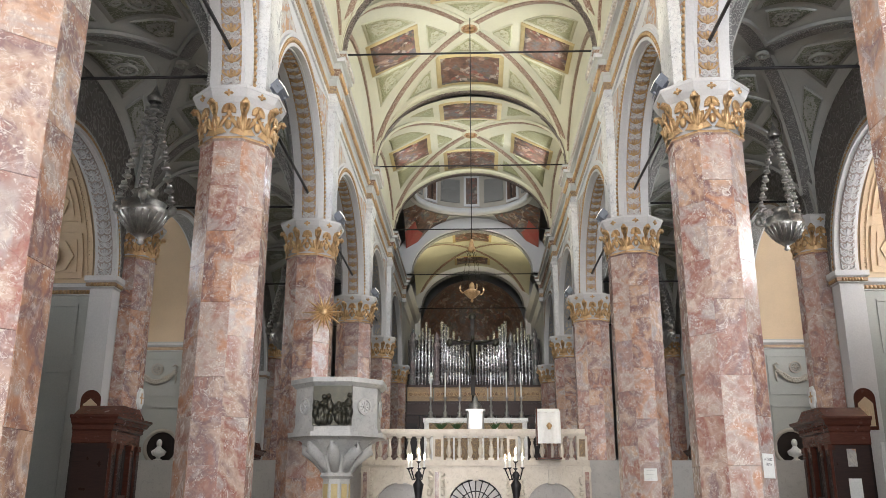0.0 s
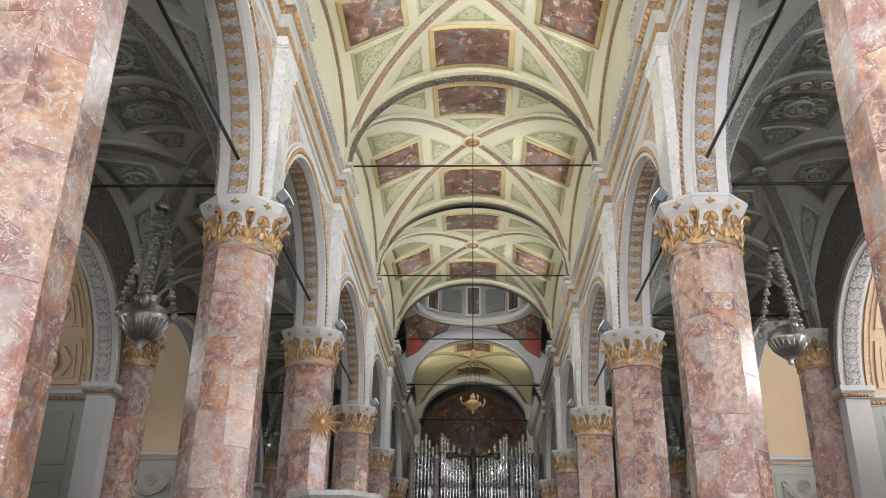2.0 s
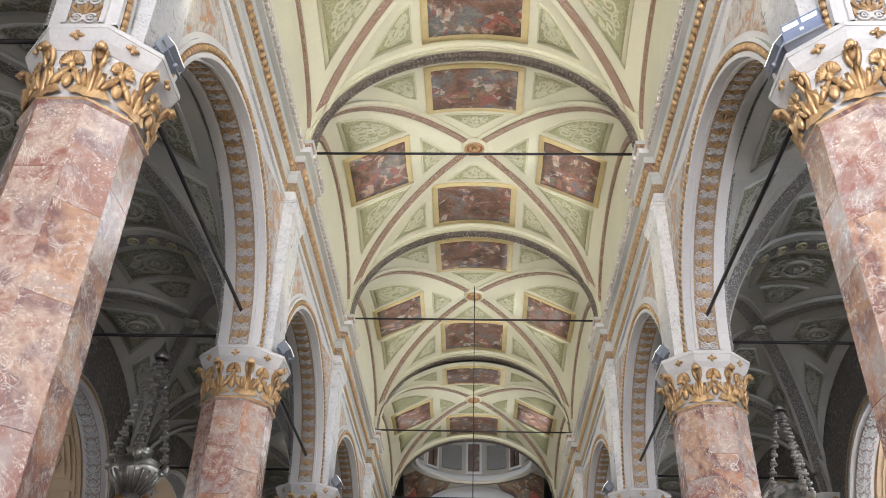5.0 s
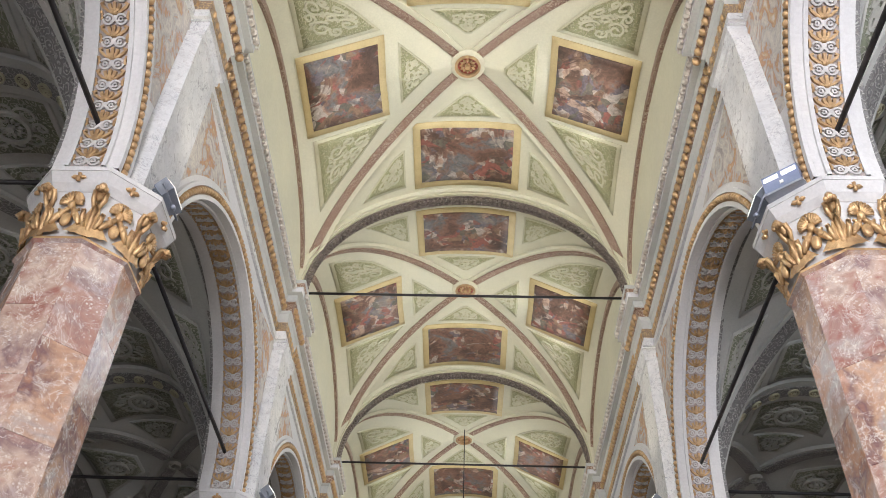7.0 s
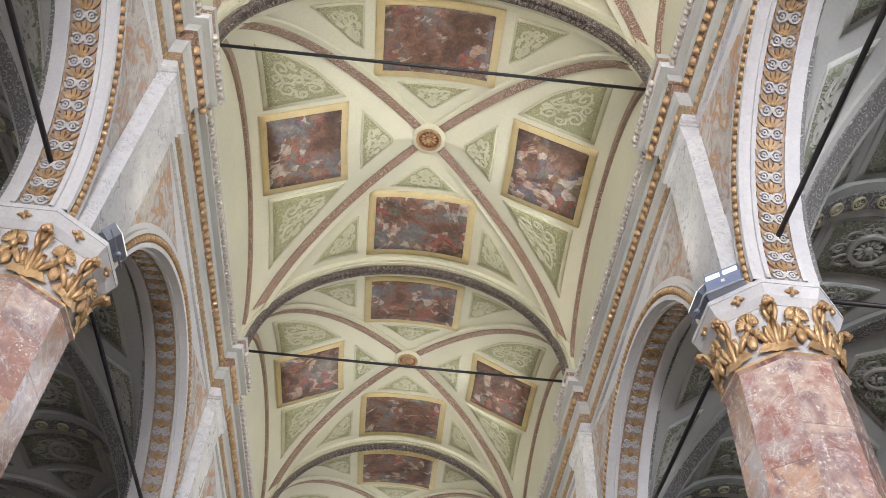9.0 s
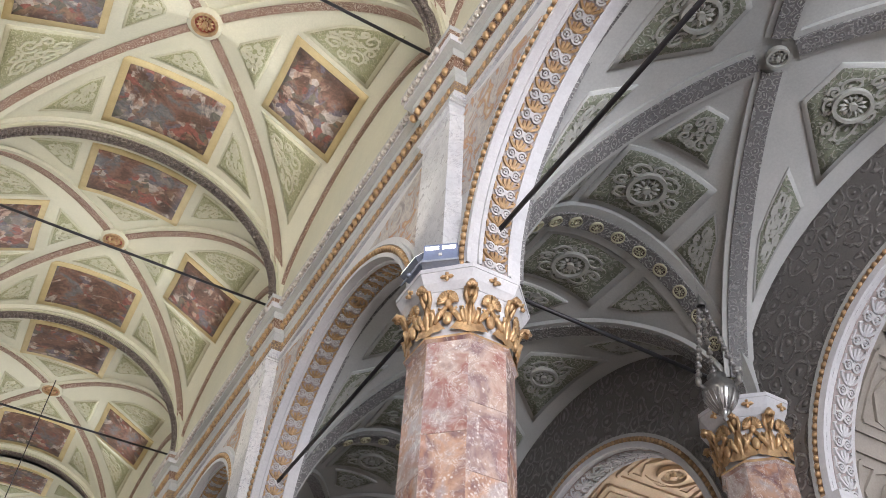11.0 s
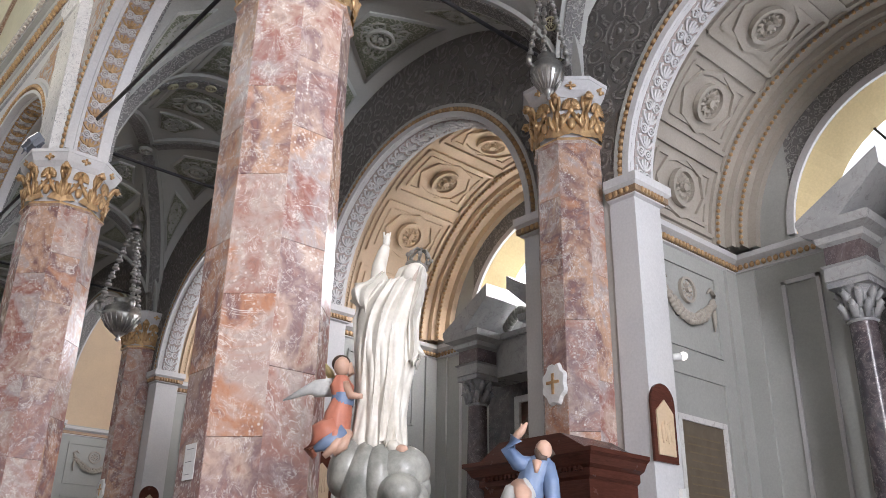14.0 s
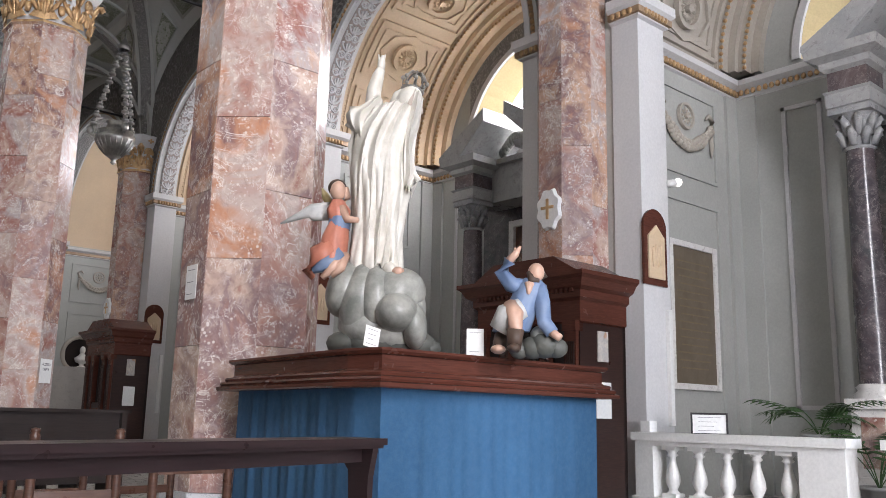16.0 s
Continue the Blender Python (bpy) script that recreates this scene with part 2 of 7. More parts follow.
SOFFITG = ornament_material("grey_white_arabesque", (0.2, 0.195, 0.19), (0.5, 0.49, 0.46), 9)
LUNETTE = ornament_material("dark_grey_arabesque", (0.15, 0.14, 0.13), (0.3, 0.285, 0.265), 3.4, 0.06)
STUCCO = plain("pale_grey_stucco_relief", (0.47, 0.47, 0.42), (0.36, 0.36, 0.32), 0.6, scale=6)
FRIEZE = ornament_material("gilded_frieze", (0.28, 0.2, 0.14), (0.66, 0.46, 0.2), 14)
FR = Nodes("spandrel_fresco")
FRESCO = FR.done(FR.mix(0.45, FR.ramp(FR.noise(2.4, 4, 0.6, 1.2), [(0.3, (0.34, 0.3, 0.3)), (0.42, (0.6, 0.56, 0.5)), (0.52, (0.45, 0.43, 0.42)), (0.58, (0.5, 0.27, 0.15)), (0.66, (0.55, 0.42, 0.26)), (0.75, (0.62, 0.58, 0.54))]), FR.ramp(FR.noise(11, 5, 0.7, 1.5), [(0.3, (0.35, 0.33, 0.32)), (0.7, (1, 0.98, 0.95))]), "MULTIPLY"), 0.7)
PAINT = painting_material("ceiling_painting_oil", 0.1)
PAINTD = painting_material("apse_painting", 0.5)
IRON = plain("black_iron", (0.03, 0.03, 0.035), (0.05, 0.045, 0.045), 0.5, 0.6)
SILVER = plain("tarnished_silver", (0.5, 0.49, 0.46), (0.3, 0.29, 0.28), 0.35, 0.9, scale=8)
PIPE = plain("organ_pipe_tin", (0.62, 0.63, 0.64), (0.5, 0.51, 0.53), 0.25, 0.9, scale=3)
WOOD = wood("dark_walnut", (0.045, 0.023, 0.018), (0.024, 0.013, 0.012), 0.36)
BENCHWOOD = wood("stained_bench_wood", (0.02, 0.011, 0.012), (0.012, 0.007, 0.008), 0.34)
REDWOOD = wood("red_mahogany", (0.115, 0.04, 0.027), (0.068, 0.024, 0.017), 0.22)
CHAIRW = wood("brown_chair_wood", (0.085, 0.042, 0.028), (0.05, 0.025, 0.018), 0.3)
BLACKW = wood("ebonised_wood", (0.026, 0.018, 0.016), (0.015, 0.011, 0.01), 0.38)
SEATW = plain("tan_woven_seat", (0.45, 0.3, 0.16), (0.36, 0.23, 0.12), 0.6, scale=8)
BLUE = plain("blue_cloth", (0.034, 0.112, 0.225), (0.027, 0.094, 0.195), 0.85, scale=3, bump=0.5, fine=90)
PAPER = plain("white_paper", (0.8, 0.8, 0.78), (0.76, 0.76, 0.75), 0.7, scale=5, bump=0.02)
INK = plain("dark_print", (0.1, 0.1, 0.12), (0.12, 0.12, 0.14), 0.7)
BRONZE = plain("dark_bronze", (0.05, 0.05, 0.042), (0.08, 0.075, 0.055), 0.4, 0.7, scale=10)
LEAF = plain("palm_green", (0.035, 0.09, 0.025), (0.06, 0.12, 0.04), 0.5, scale=9)
CERAM = plain("white_enamel", (0.84, 0.84, 0.82), (0.78, 0.78, 0.76), 0.35, scale=6)
ALUM = plain("grey_aluminium", (0.36, 0.4, 0.47), (0.32, 0.35, 0.42), 0.4, 0.6)
BLUEGREY = plain("blue_grey_enamel", (0.16, 0.2, 0.32), (0.2, 0.24, 0.36), 0.4)
PANE = glow("bright_window_glass", (0.9, 0.95, 1.0), 3.0)
LAMPGLASS = glow("lit_lamp_glass", (1.0, 0.97, 0.9), 1.6)
FLAME = glow("lit_candle", (1.0, 0.85, 0.6), 25.0)
FLOOR = plain("worn_stone_floor", (0.5, 0.48, 0.45), (0.42, 0.4, 0.38), 0.3, scale=1.5)
STONE = plain("grey_roughcast", (0.4, 0.4, 0.39), (0.34, 0.34, 0.33), 0.8)

# ---- shapes ----
V = Vector


class Mesh:
    """Collects faces of several materials into one mesh."""

    def __init__(self):
        self.v, self.f, self.mi, self.mats, self.sm = [], [], [], [], []

    def face(self, idx, mat, smooth=False):
        if mat not in self.mats:
            self.mats.append(mat)
        self.f.append(tuple(idx)), self.mi.append(self.mats.index(mat)), self.sm.append(smooth)

    def add(self, verts, faces, mat, smooth=False):
        o = len(self.v)
        self.v += [tuple(p) for p in verts]
        for f in faces:
            self.face([o + i for i in f], mat, smooth)
        return self

    def box(self, x0, x1, y0, y1, z0, z1, mat):
        x0, x1, y0, y1, z0, z1 = min(x0, x1), max(x0, x1), min(y0, y1), max(y0, y1), min(z0, z1), max(z0, z1)
        vs = [(x, y, z) for z in (z0, z1) for y in (y0, y1) for x in (x0, x1)]
        return self.add(vs, [(0, 2, 3, 1), (4, 5, 7, 6), (0, 1, 5, 4), (2, 6, 7, 3), (0, 4, 6, 2), (1, 3, 7, 5)], mat)

    def prism(self, poly, z0, z1, mat, top=None):
        n = len(poly)
        top = top or poly
        vs = [(x, y, z0) for x, y in poly] + [(x, y, z1) for x, y in top]
        fs = [(i, (i + 1) % n, n + (i + 1) % n, n + i) for i in range(n)] + [tuple(range(n))[::-1], tuple(range(n, 2 * n))]
        return self.add(vs, fs, mat)

    def lathe(self, prof, mat, n=24, at=(0, 0, 0), phase=0.0, smooth=True, arc=1.0):
        m = len(prof)
        cnt = n if arc >= 1 else n + 1
        vs = []
        for i in range(cnt):
            a = phase + 2 * math.pi * arc * i / n
            vs += [(at[0] + r * math.cos(a), at[1] + r * math.sin(a), at[2] + z) for r, z in prof]
        fs = []
        for i in range(n):
            j = (i + 1) % cnt
            fs += [(i * m + k, j * m + k, j * m + k + 1, i * m + k + 1) for k in range(m - 1)]
        return self.add(vs, fs, mat, smooth)

    def tube(self, pts, r, mat, n=8, r1=None, smooth=True):
        pts = [V(p) for p in pts]
        vs = []
        up = V((0, 0, 1))
        for i, p in enumerate(pts):
            t = (pts[min(i + 1, len(pts) - 1)] - pts[max(i - 1, 0)]).normalized()
            a = t.cross(up if abs(t.z) < 0.95 else V((1, 0, 0))).normalized()
            b = t.cross(a)
            rr = r if r1 is None else r + (r1 - r) * i / (len(pts) - 1)
            if isinstance(r, (list, tuple)):
                rr = r[i]
            vs += [p + rr * (math.cos(2 * math.pi * k / n) * a + math.sin(2 * math.pi * k / n) * b) for k in range(n)]
        fs = [(i * n + k, i * n + (k + 1) % n, (i + 1) * n + (k + 1) % n, (i + 1) * n + k) for i in range(len(pts) - 1) for k in range(n)]
        e = (len(pts) - 1) * n
        fs += [tuple(range(n))[::-1], tuple(range(e, e + n))]
        return self.add(vs, fs, mat, smooth)

    def grid(self, fn, us, vs, mat, smooth=True):
        n = len(vs)
        pts = [fn(u, v) for u in us for v in vs]
        return self.add(pts, [(i * n + j, (i + 1) * n + j, (i + 1) * n + j + 1, i * n + j + 1) for i in range(len(us) - 1) for j in range(n - 1)], mat, smooth)

    def strip(self, pts, nrm, w, h, mat, h0=-0.02, smooth=False, side=None):
        """A band of width w that stands h proud along a line of points with normals."""
        pts, nrm = [V(p) for p in pts], [V(n) for n in nrm]
        vs = []
        for i, p in enumerate(pts):
            t = (pts[min(i + 1, len(pts) - 1)] - pts[max(i - 1, 0)]).normalized()
            b = nrm[i].cross(t).normalized() * (w / 2)
            vs += [p - b + nrm[i] * h0, p - b + nrm[i] * h, p + b + nrm[i] * h, p + b + nrm[i] * h0]
        fs = []
        for i in range(len(pts) - 1):
            for k in range(3):
                fs.append((i * 4 + k, i * 4 + k + 1, i * 4 + 5 + k, i * 4 + 4 + k))
        return self.add(vs, fs, mat, smooth)

    def sweep(self, prof, pts, sides, mat, up=(0, 0, 1), close=False):
        """A profile of (out, up) pairs carried along points; sides are the outward ways."""
        m = len(prof)
        vs = []
        for p, s in zip(pts, sides):
            vs += [V(p) + V(s) * a + V(up) * b for a, b in prof]
        k = len(pts)
        fs = [(i * m + j, ((i + 1) % k) * m + j, ((i + 1) % k) * m + j + 1, i * m + j + 1) for i in range(k if close else k - 1) for j in range(m - 1)]
        return self.add(vs, fs, mat)

    def blob(self, c, r, mat, n=12, m=8, rot=None):
        rx, ry, rz = (r, r, r) if isinstance(r, (int, float)) else r
        vs = []
        for i in range(m + 1):
            th = math.pi * i / m
            for j in range(n):
                ph = 2 * math.pi * j / n
                p = V((rx * math.sin(th) * math.cos(ph), ry * math.sin(th) * math.sin(ph), rz * math.cos(th)))
                if rot is not None:
                    p = rot @ p
                vs.append(p + V(c))
        fs = [(i * n + j, i * n + (j + 1) % n, (i + 1) * n + (j + 1) % n, (i + 1) * n + j) for i in range(m) for j in range(n)]
        return self.add(vs, fs, mat, True)

    def data(self, name):
        me = bpy.data.meshes.new(name)
        me.from_pydata(self.v, [], self.f)
        for m in self.mats:
            me.materials.append(m)
        me.polygons.foreach_set("material_index", self.mi)
        me.polygons.foreach_set("use_smooth", self.sm)
        me.validate()
        bm = bmesh.new()
        bm.from_mesh(me)
        bmesh.ops.remove_doubles(bm, verts=bm.verts, dist=1e-5)
        bmesh.ops.recalc_face_normals(bm, faces=bm.faces)
        bm.to_mesh(me)
        bm.free()
        return me

    def thing(self, name, label, category, group="", kind="", at=None):
        ob = tagged(new(name, self.data(name)), label, category, group, kind)
        if at is not None:
            ob.matrix_world = at
        return ob

    def part(self, name, parent, label="", kind=""):
        ob = tagged(new(name, self.data(name)), label, kind=kind)
        ob.parent = parent
        return ob


def empty(name, label, category, group="", at=None, kind=""):
    ob = tagged(new(name), label, category, group, kind)
    if at is not None:
        ob.matrix_world = at
    return ob


def child(name, data, parent, m=None, label=""):
    ob = tagged(new(name, data), label)
    ob.parent = parent
    if m is not None:
        ob.matrix_local = m
    return ob


def lin(a, b, n):
    return [a + (b - a) * i / n for i in range(n + 1)]


def octagon(r):
    return [(r * math.cos(math.pi * (i + 0.5) / 4), r * math.sin(math.pi * (i + 0.5) / 4)) for i in range(8)]


def arch_wall(mesh, y0, y1, z0, z1, ym, a, b, zs, x0, x1, mat, soffit=None, n=28, jamb=True, upper=None):
    """A wall from x0 to x1 thick, along y, with an arched opening that starts at z0."""
    arc = [(ym - a * math.cos(math.pi * i / n), zs + b * math.sin(math.pi * i / n)) for i in range(n + 1)]
    for x in (x0, x1):
        vs, fs = [], []
        if jamb:
            vs += [(x, y0, z0), (x, ym - a, z0), (x, ym - a, zs), (x, y0, zs), (x, ym + a, z0), (x, y1, z0), (x, y1, zs), (x, ym + a, zs)]
            fs += [(0, 1, 2, 3), (4, 5, 6, 7)]
        mesh.add(vs, fs, mat)
        vs, fs = [], []
        o = len(vs)
        vs += [(x, y0, zs), (x, y0, z1), (x, ym - a, z1), (x, ym - a, zs), (x, y1, zs), (x, y1, z1), (x, ym + a, z1), (x, ym + a, zs)]
        fs += [(o, o + 1, o + 2, o + 3), (o + 4, o + 5, o + 6, o + 7)]
        o = len(vs)
        for y, z in arc:
            vs += [(x, y, z), (x, y, z1)]
        fs += [(o + 2 * i, o + 2 * i + 1, o + 2 * i + 3, o + 2 * i + 2) for i in range(n)]
        mesh.add(vs, fs, upper or mat)
    path = ([(ym - a, z0)] if jamb else []) + arc + ([(ym + a, z0)] if jamb else [])
    mesh.add([(x, y, z) for y, z in path for x in (x0, x1)], [(2 * i, 2 * i + 1, 2 * i + 3, 2 * i + 2) for i in range(len(path) - 1)], soffit or mat)
    return arc


def ring_on_wall(mesh, ym, zs, a, b, x, s, w, h, mat, n=40, lo=0.0, hi=1.0):
    """A flat moulding of width w round an arch on a wall whose face looks along s in x."""
    pts, vs = [], []
    for i in range(n + 1):
        t = math.pi * (lo + (hi - lo) * i / n)
        c, q = -math.cos(t), math.sin(t)
        for k, e in ((0, 0), (0, h), (w, h), (w, 0)):
            vs.append((x + s * e, ym + (a + k) * c, zs + (b + k) * q))
    mesh.add(vs, [(i * 4 + k, i * 4 + k + 1, i * 4 + 5 + k, i * 4 + 4 + k) for i in range(n) for k in range(3)], mat)


def beads_on_arch(mesh, ym, zs, a, b, x, r, mat, n=60, squash=1.0):
    for i in range(n):
        t = math.pi * (i + 0.5) / n
        mesh.blob((x, ym - a * math.cos(t), zs + b * math.sin(t)), (r, r * squash, r * squash), mat, 6, 4)


# ---- groined vaults ----


class Groin:
    """A groined vault over one bay: hx, hy half spans; the webs across (towards +-x) fall by drop to the walls."""

    def __init__(self, cx, cy, hx, hy, zs, rise, drop, dropy=0.0):
        self.cx, self.cy, self.hx, self.hy, self.zs, self.rise, self.drop, self.dropy = cx, cy, hx, hy, zs, rise, drop, dropy

    def z(self, x, y):
        p, q = min(1.0, abs(x) / self.hx), min(1.0, abs(y) / self.hy)
        if p >= q:
            k = (p - q) / (1 - q) if q < 0.9999 else 0
            return self.zs + math.sqrt(max(0, 1 - q * q)) * (self.rise - self.drop * k)
        k = (q - p) / (1 - p) if p < 0.9999 else 0
        return self.zs + math.sqrt(max(0, 1 - p * p)) * (self.rise - self.dropy * k)

    def point(self, x, y, off=0.0):
        p = V((self.cx + x, self.cy + y, self.z(x, y)))
        return p + self.normal(x, y) * off if off else p

    def normal(self, x, y):
        x, y = max(-0.97 * self.hx, min(0.97 * self.hx, x)), max(-0.97 * self.hy, min(0.97 * self.hy, y))
        p, q = abs(x) / self.hx, abs(y) / self.hy
        if abs(p - q) < 0.02:
            return (V((0, 0, -1)) + V((-x / self.hx, -y / self.hy, 0)) * 0.6 * p).normalized()
        e = 0.01
        dx = (self.z(x + e, y) - self.z(x - e, y)) / (2 * e)
        dy = (self.z(x, y + e) - self.z(x, y - e)) / (2 * e)
        return V((dx, dy, -1)).normalized()

    def webs(self, mesh, mat, n=20):
        for k in range(4):
            def fn(r, s, k=k):
                r = r * 0.9995
                x, y = (self.hx * r, self.hy * r * s) if k % 2 == 0 else (self.hx * r * s, self.hy * r)
                if k > 1:
                    x, y = -x, -y
                return self.point(x, y)
            rs = [math.sin(math.pi / 2 * i / n) for i in range(n + 1)]
            mesh.grid(fn, rs, [math.sin(math.pi / 2 * i / n) for i in range(-n, n + 1)], mat)

    def line(self, pts, n=24):
        out = []
        for (a, b), (c, d) in zip(pts, pts[1:]):
            out += [(a + (c - a) * i / n, b + (d - b) * i / n) for i in range(n)]
        return out + [pts[-1]]

    def band(self, mesh, pts, w, h, mat, n=24, h0=-0.03):
        l = self.line(pts, n)
        mesh.strip([self.point(*p) for p in l], [self.normal(*p) for p in l], w, h, mat, h0)

    def patch(self, mesh, quad, mat, off, n=10, m=10):
        """A patch over four plan corners, standing off the surface, with a rim."""
        def at(u, v, o):
            x = (quad[0][0] * (1 - u) + quad[1][0] * u) * (1 - v) + (quad[3][0] * (1 - u) + quad[2][0] * u) * v
            y = (quad[0][1] * (1 - u) + quad[1][1] * u) * (1 - v) + (quad[3][1] * (1 - u) + quad[2][1] * u) * v
            return self.point(x, y, o)
        mesh.grid(lambda u, v: at(u, v, off), lin(0, 1, n), lin(0, 1, m), mat)
        rim = [(u, 0) for u in lin(0, 1, n)] + [(1, v) for v in lin(0, 1, m)] + [(u, 1) for u in lin(1, 0, n)] + [(0, v) for v in lin(1, 0, m)]
        mesh.add([at(u, v, o) for u, v in rim for o in (off, -0.02)], [(2 * i, 2 * i + 1, 2 * i + 3, 2 * i + 2) for i in range(len(rim) - 1)], mat)


def inset(quad, d):
    c = (sum(p[0] for p in quad) / 4, sum(p[1] for p in quad) / 4)
    return [(p[0] + (c[0] - p[0]) * d, p[1] + (c[1] - p[1]) * d) for p in quad]


def spiral(cx, cy, r, turns, start, sign, n=26):
    return [(cx + r * (1 - 0.82 * i / n) * math.cos(start + sign * turns * 2 * math.pi * i / n), cy + r * (1 - 0.82 * i / n) * math.sin(start + sign * turns * 2 * math.pi * i / n)) for i in range(n + 1)]


def scroll(vault, mesh, quad, mat, w=0.05, h=0.03):
    """Leaf scrolls in low relief inside a plan quad, laid out along its long middle."""
    def at(u, v):
        x = (quad[0][0] * (1 - u) + quad[1][0] * u) * (1 - v) + (quad[3][0] * (1 - u) + quad[2][0] * u) * v
        y = (quad[0][1] * (1 - u) + quad[1][1] * u) * (1 - v) + (quad[3][1] * (1 - u) + quad[2][1] * u) * v
        return x, y
    for cx, cy, r, st, sg in ((0.28, 0.28, 0.17, 0.5, 1), (0.7, 0.28, 0.15, 2.6, -1), (0.28, 0.7, 0.15, -0.6, -1), (0.72, 0.72, 0.17, 3.6, 1), (0.5, 0.5, 0.11, 0, 1), (0.5, 0.16, 0.1, 1, -1), (0.5, 0.84, 0.1, 4, 1), (0.16, 0.5, 0.1, 2, 1), (0.84, 0.5, 0.1, 5, -1)):
        uv = spiral(cx, cy, r, 1.4, st, sg)
        l = [at(*p) for p in uv]
        mesh.strip([vault.point(*p) for p in l], [vault.normal(*p) for p in l], w, h, mat, 0.0)
        for k in range(1, 24, 3):
            a = uv[k]
            e = 0.5 if k % 2 else 0.32
            o = (a[0] + (a[0] - cx) * e + 0.03 * (k % 3 - 1), a[1] + (a[1] - cy) * e)
            if 0.04 < o[0] < 0.96 and 0.04 < o[1] < 0.96:
                l = [at(a[0] + (o[0] - a[0]) * t, a[1] + (o[1] - a[1]) * t) for t in (0, 0.5, 1)]
                mesh.strip([vault.point(*p) for p in l], [vault.normal(*p) for p in l], w * 1.5, h * 0.8, mat, 0.0)


def rosette(mesh, c, nrm, r, mats, h=0.05, petals=12):
    """A round flower: an outer ring, petals and a knob."""
    nrm = V(nrm).normalized()
    a = nrm.cross(V((0, 0, 1)) if abs(nrm.z) < 0.9 else V((0, 1, 0))).normalized()
    b = nrm.cross(a)
    c = V(c)

    def ring(r0, r1, hh, mat, n=28):
        vs = []
        for i in range(n):
            d = a * math.cos(2 * math.pi * i / n) + b * math.sin(2 * math.pi * i / n)
            vs += [c + d * r0, c + d * r0 + nrm * hh, c + d * r1 + nrm * hh, c + d * r1]
        mesh.add(vs, [(i * 4 + k, i * 4 + k + 1, ((i + 1) % n) * 4 + k + 1, ((i + 1) % n) * 4 + k) for i in range(n) for k in range(3)], mat)
    ring(r * 0.8, r, h, mats[0])
    ring(0.001, r * 0.8, h * 0.25, mats[1])
    for i in range(petals):
        t = 2 * math.pi * i / petals
        d = a * math.cos(t) + b * math.sin(t)
        e = -a * math.sin(t) + b * math.cos(t)
        p = [c + d * r * 0.2 + nrm * h * 0.4, c + d * r * 0.48 + e * r * 0.13 + nrm * h * 0.5, c + d * r * 0.7 + nrm * h * 0.6, c + d * r * 0.48 - e * r * 0.13 + nrm * h * 0.5, c + d * r * 0.48 + nrm * h * 0.95]
        mesh.add(p, [(0, 1, 4), (1, 2, 4), (2, 3, 4), (3, 0, 4)], mats[0])
    ring(0.001, r * 0.2, h * 1.2, mats[0], 12)


SOFFGROUND = plain("warm_grey_soffit_ground", (0.45, 0.39, 0.36), (0.36, 0.31, 0.29), 0.7, scale=12)
CURL = plain("pale_grey_scroll_paint", (0.62, 0.6, 0.58), (0.46, 0.45, 0.45), 0.6, scale=10)


def palmettes(mesh, x, ym, a, b, zs, n=26, mats=None):
    """Gilt palmettes between pairs of white scrolls along the soffit of an arch."""
    gilt, pale = mats or (OLDGILT, CURL)

    def at(u, t, h):
        return V((x + u, ym - (a - h) * math.cos(t), zs + (b - h) * math.sin(t)))

    def line(uv, w, h, mat):
        mesh.strip([at(u, t, 0.012) for u, t in uv], [V((0, math.cos(t), -math.sin(t))) for u, t in uv], w, h, mat, 0.0)
    st = math.pi / n
    for i in range(n):
        t = st * (i + 0.5)
        sg = 1 if i < n / 2 else -1
        d = sg * 0.5 * st * 0.62
        for q in (-1, 1):
            line([(q * (0.075 + 0.062 * math.cos(f)), t - d * 0.75 + 0.062 / a * math.sin(f)) for f in lin(0, 5.8, 10)], 0.024, 0.03, pale)
            line([(q * (0.075 + 0.024 * math.cos(f)), t - d * 0.75 + 0.024 / a * math.sin(f)) for f in lin(0, 5.8, 6)], 0.02, 0.034, pale)
            line([(q * 0.01, t + d * 0.1), (q * 0.075, t + d * 0.35), (q * 0.135, t + d * 0.95), (q * 0.155, t + d * 1.35), (q * 0.12, t + d * 1.5)], 0.032, 0.036, gilt)
            line([(0, t + d * 0.1), (q * 0.05, t + d * 0.75), (q * 0.06, t + d * 1.35)], 0.036, 0.042, gilt)
            line([(q * 0.155, t - d * 0.9), (q * 0.15, t - d * 0.2), (q * 0.165, t + d * 0.4)], 0.026, 0.028, gilt)
        line([(0, t), (0, t + d * 1.6)], 0.036, 0.046, gilt)
        mesh.blob(at(0, t + d * 0.15, 0.03), (0.05, 0.035, 0.035), gilt, 6, 4)
        line([(-0.045, t - d * 1.2), (0.0, t - d * 0.85), (0.045, t - d * 1.2)], 0.034, 0.03, pale)
        line([(0, t - d * 0.9), (0, t - d * 0.1)], 0.024, 0.03, pale)


# ---- nave ----
flo = Mesh()
flo.box(-16, 16, -12.5, 26.9, -0.3, 0.0, FLOOR)
flo.thing("floor", "worn grey stone church floor", "floor", kind="structure")

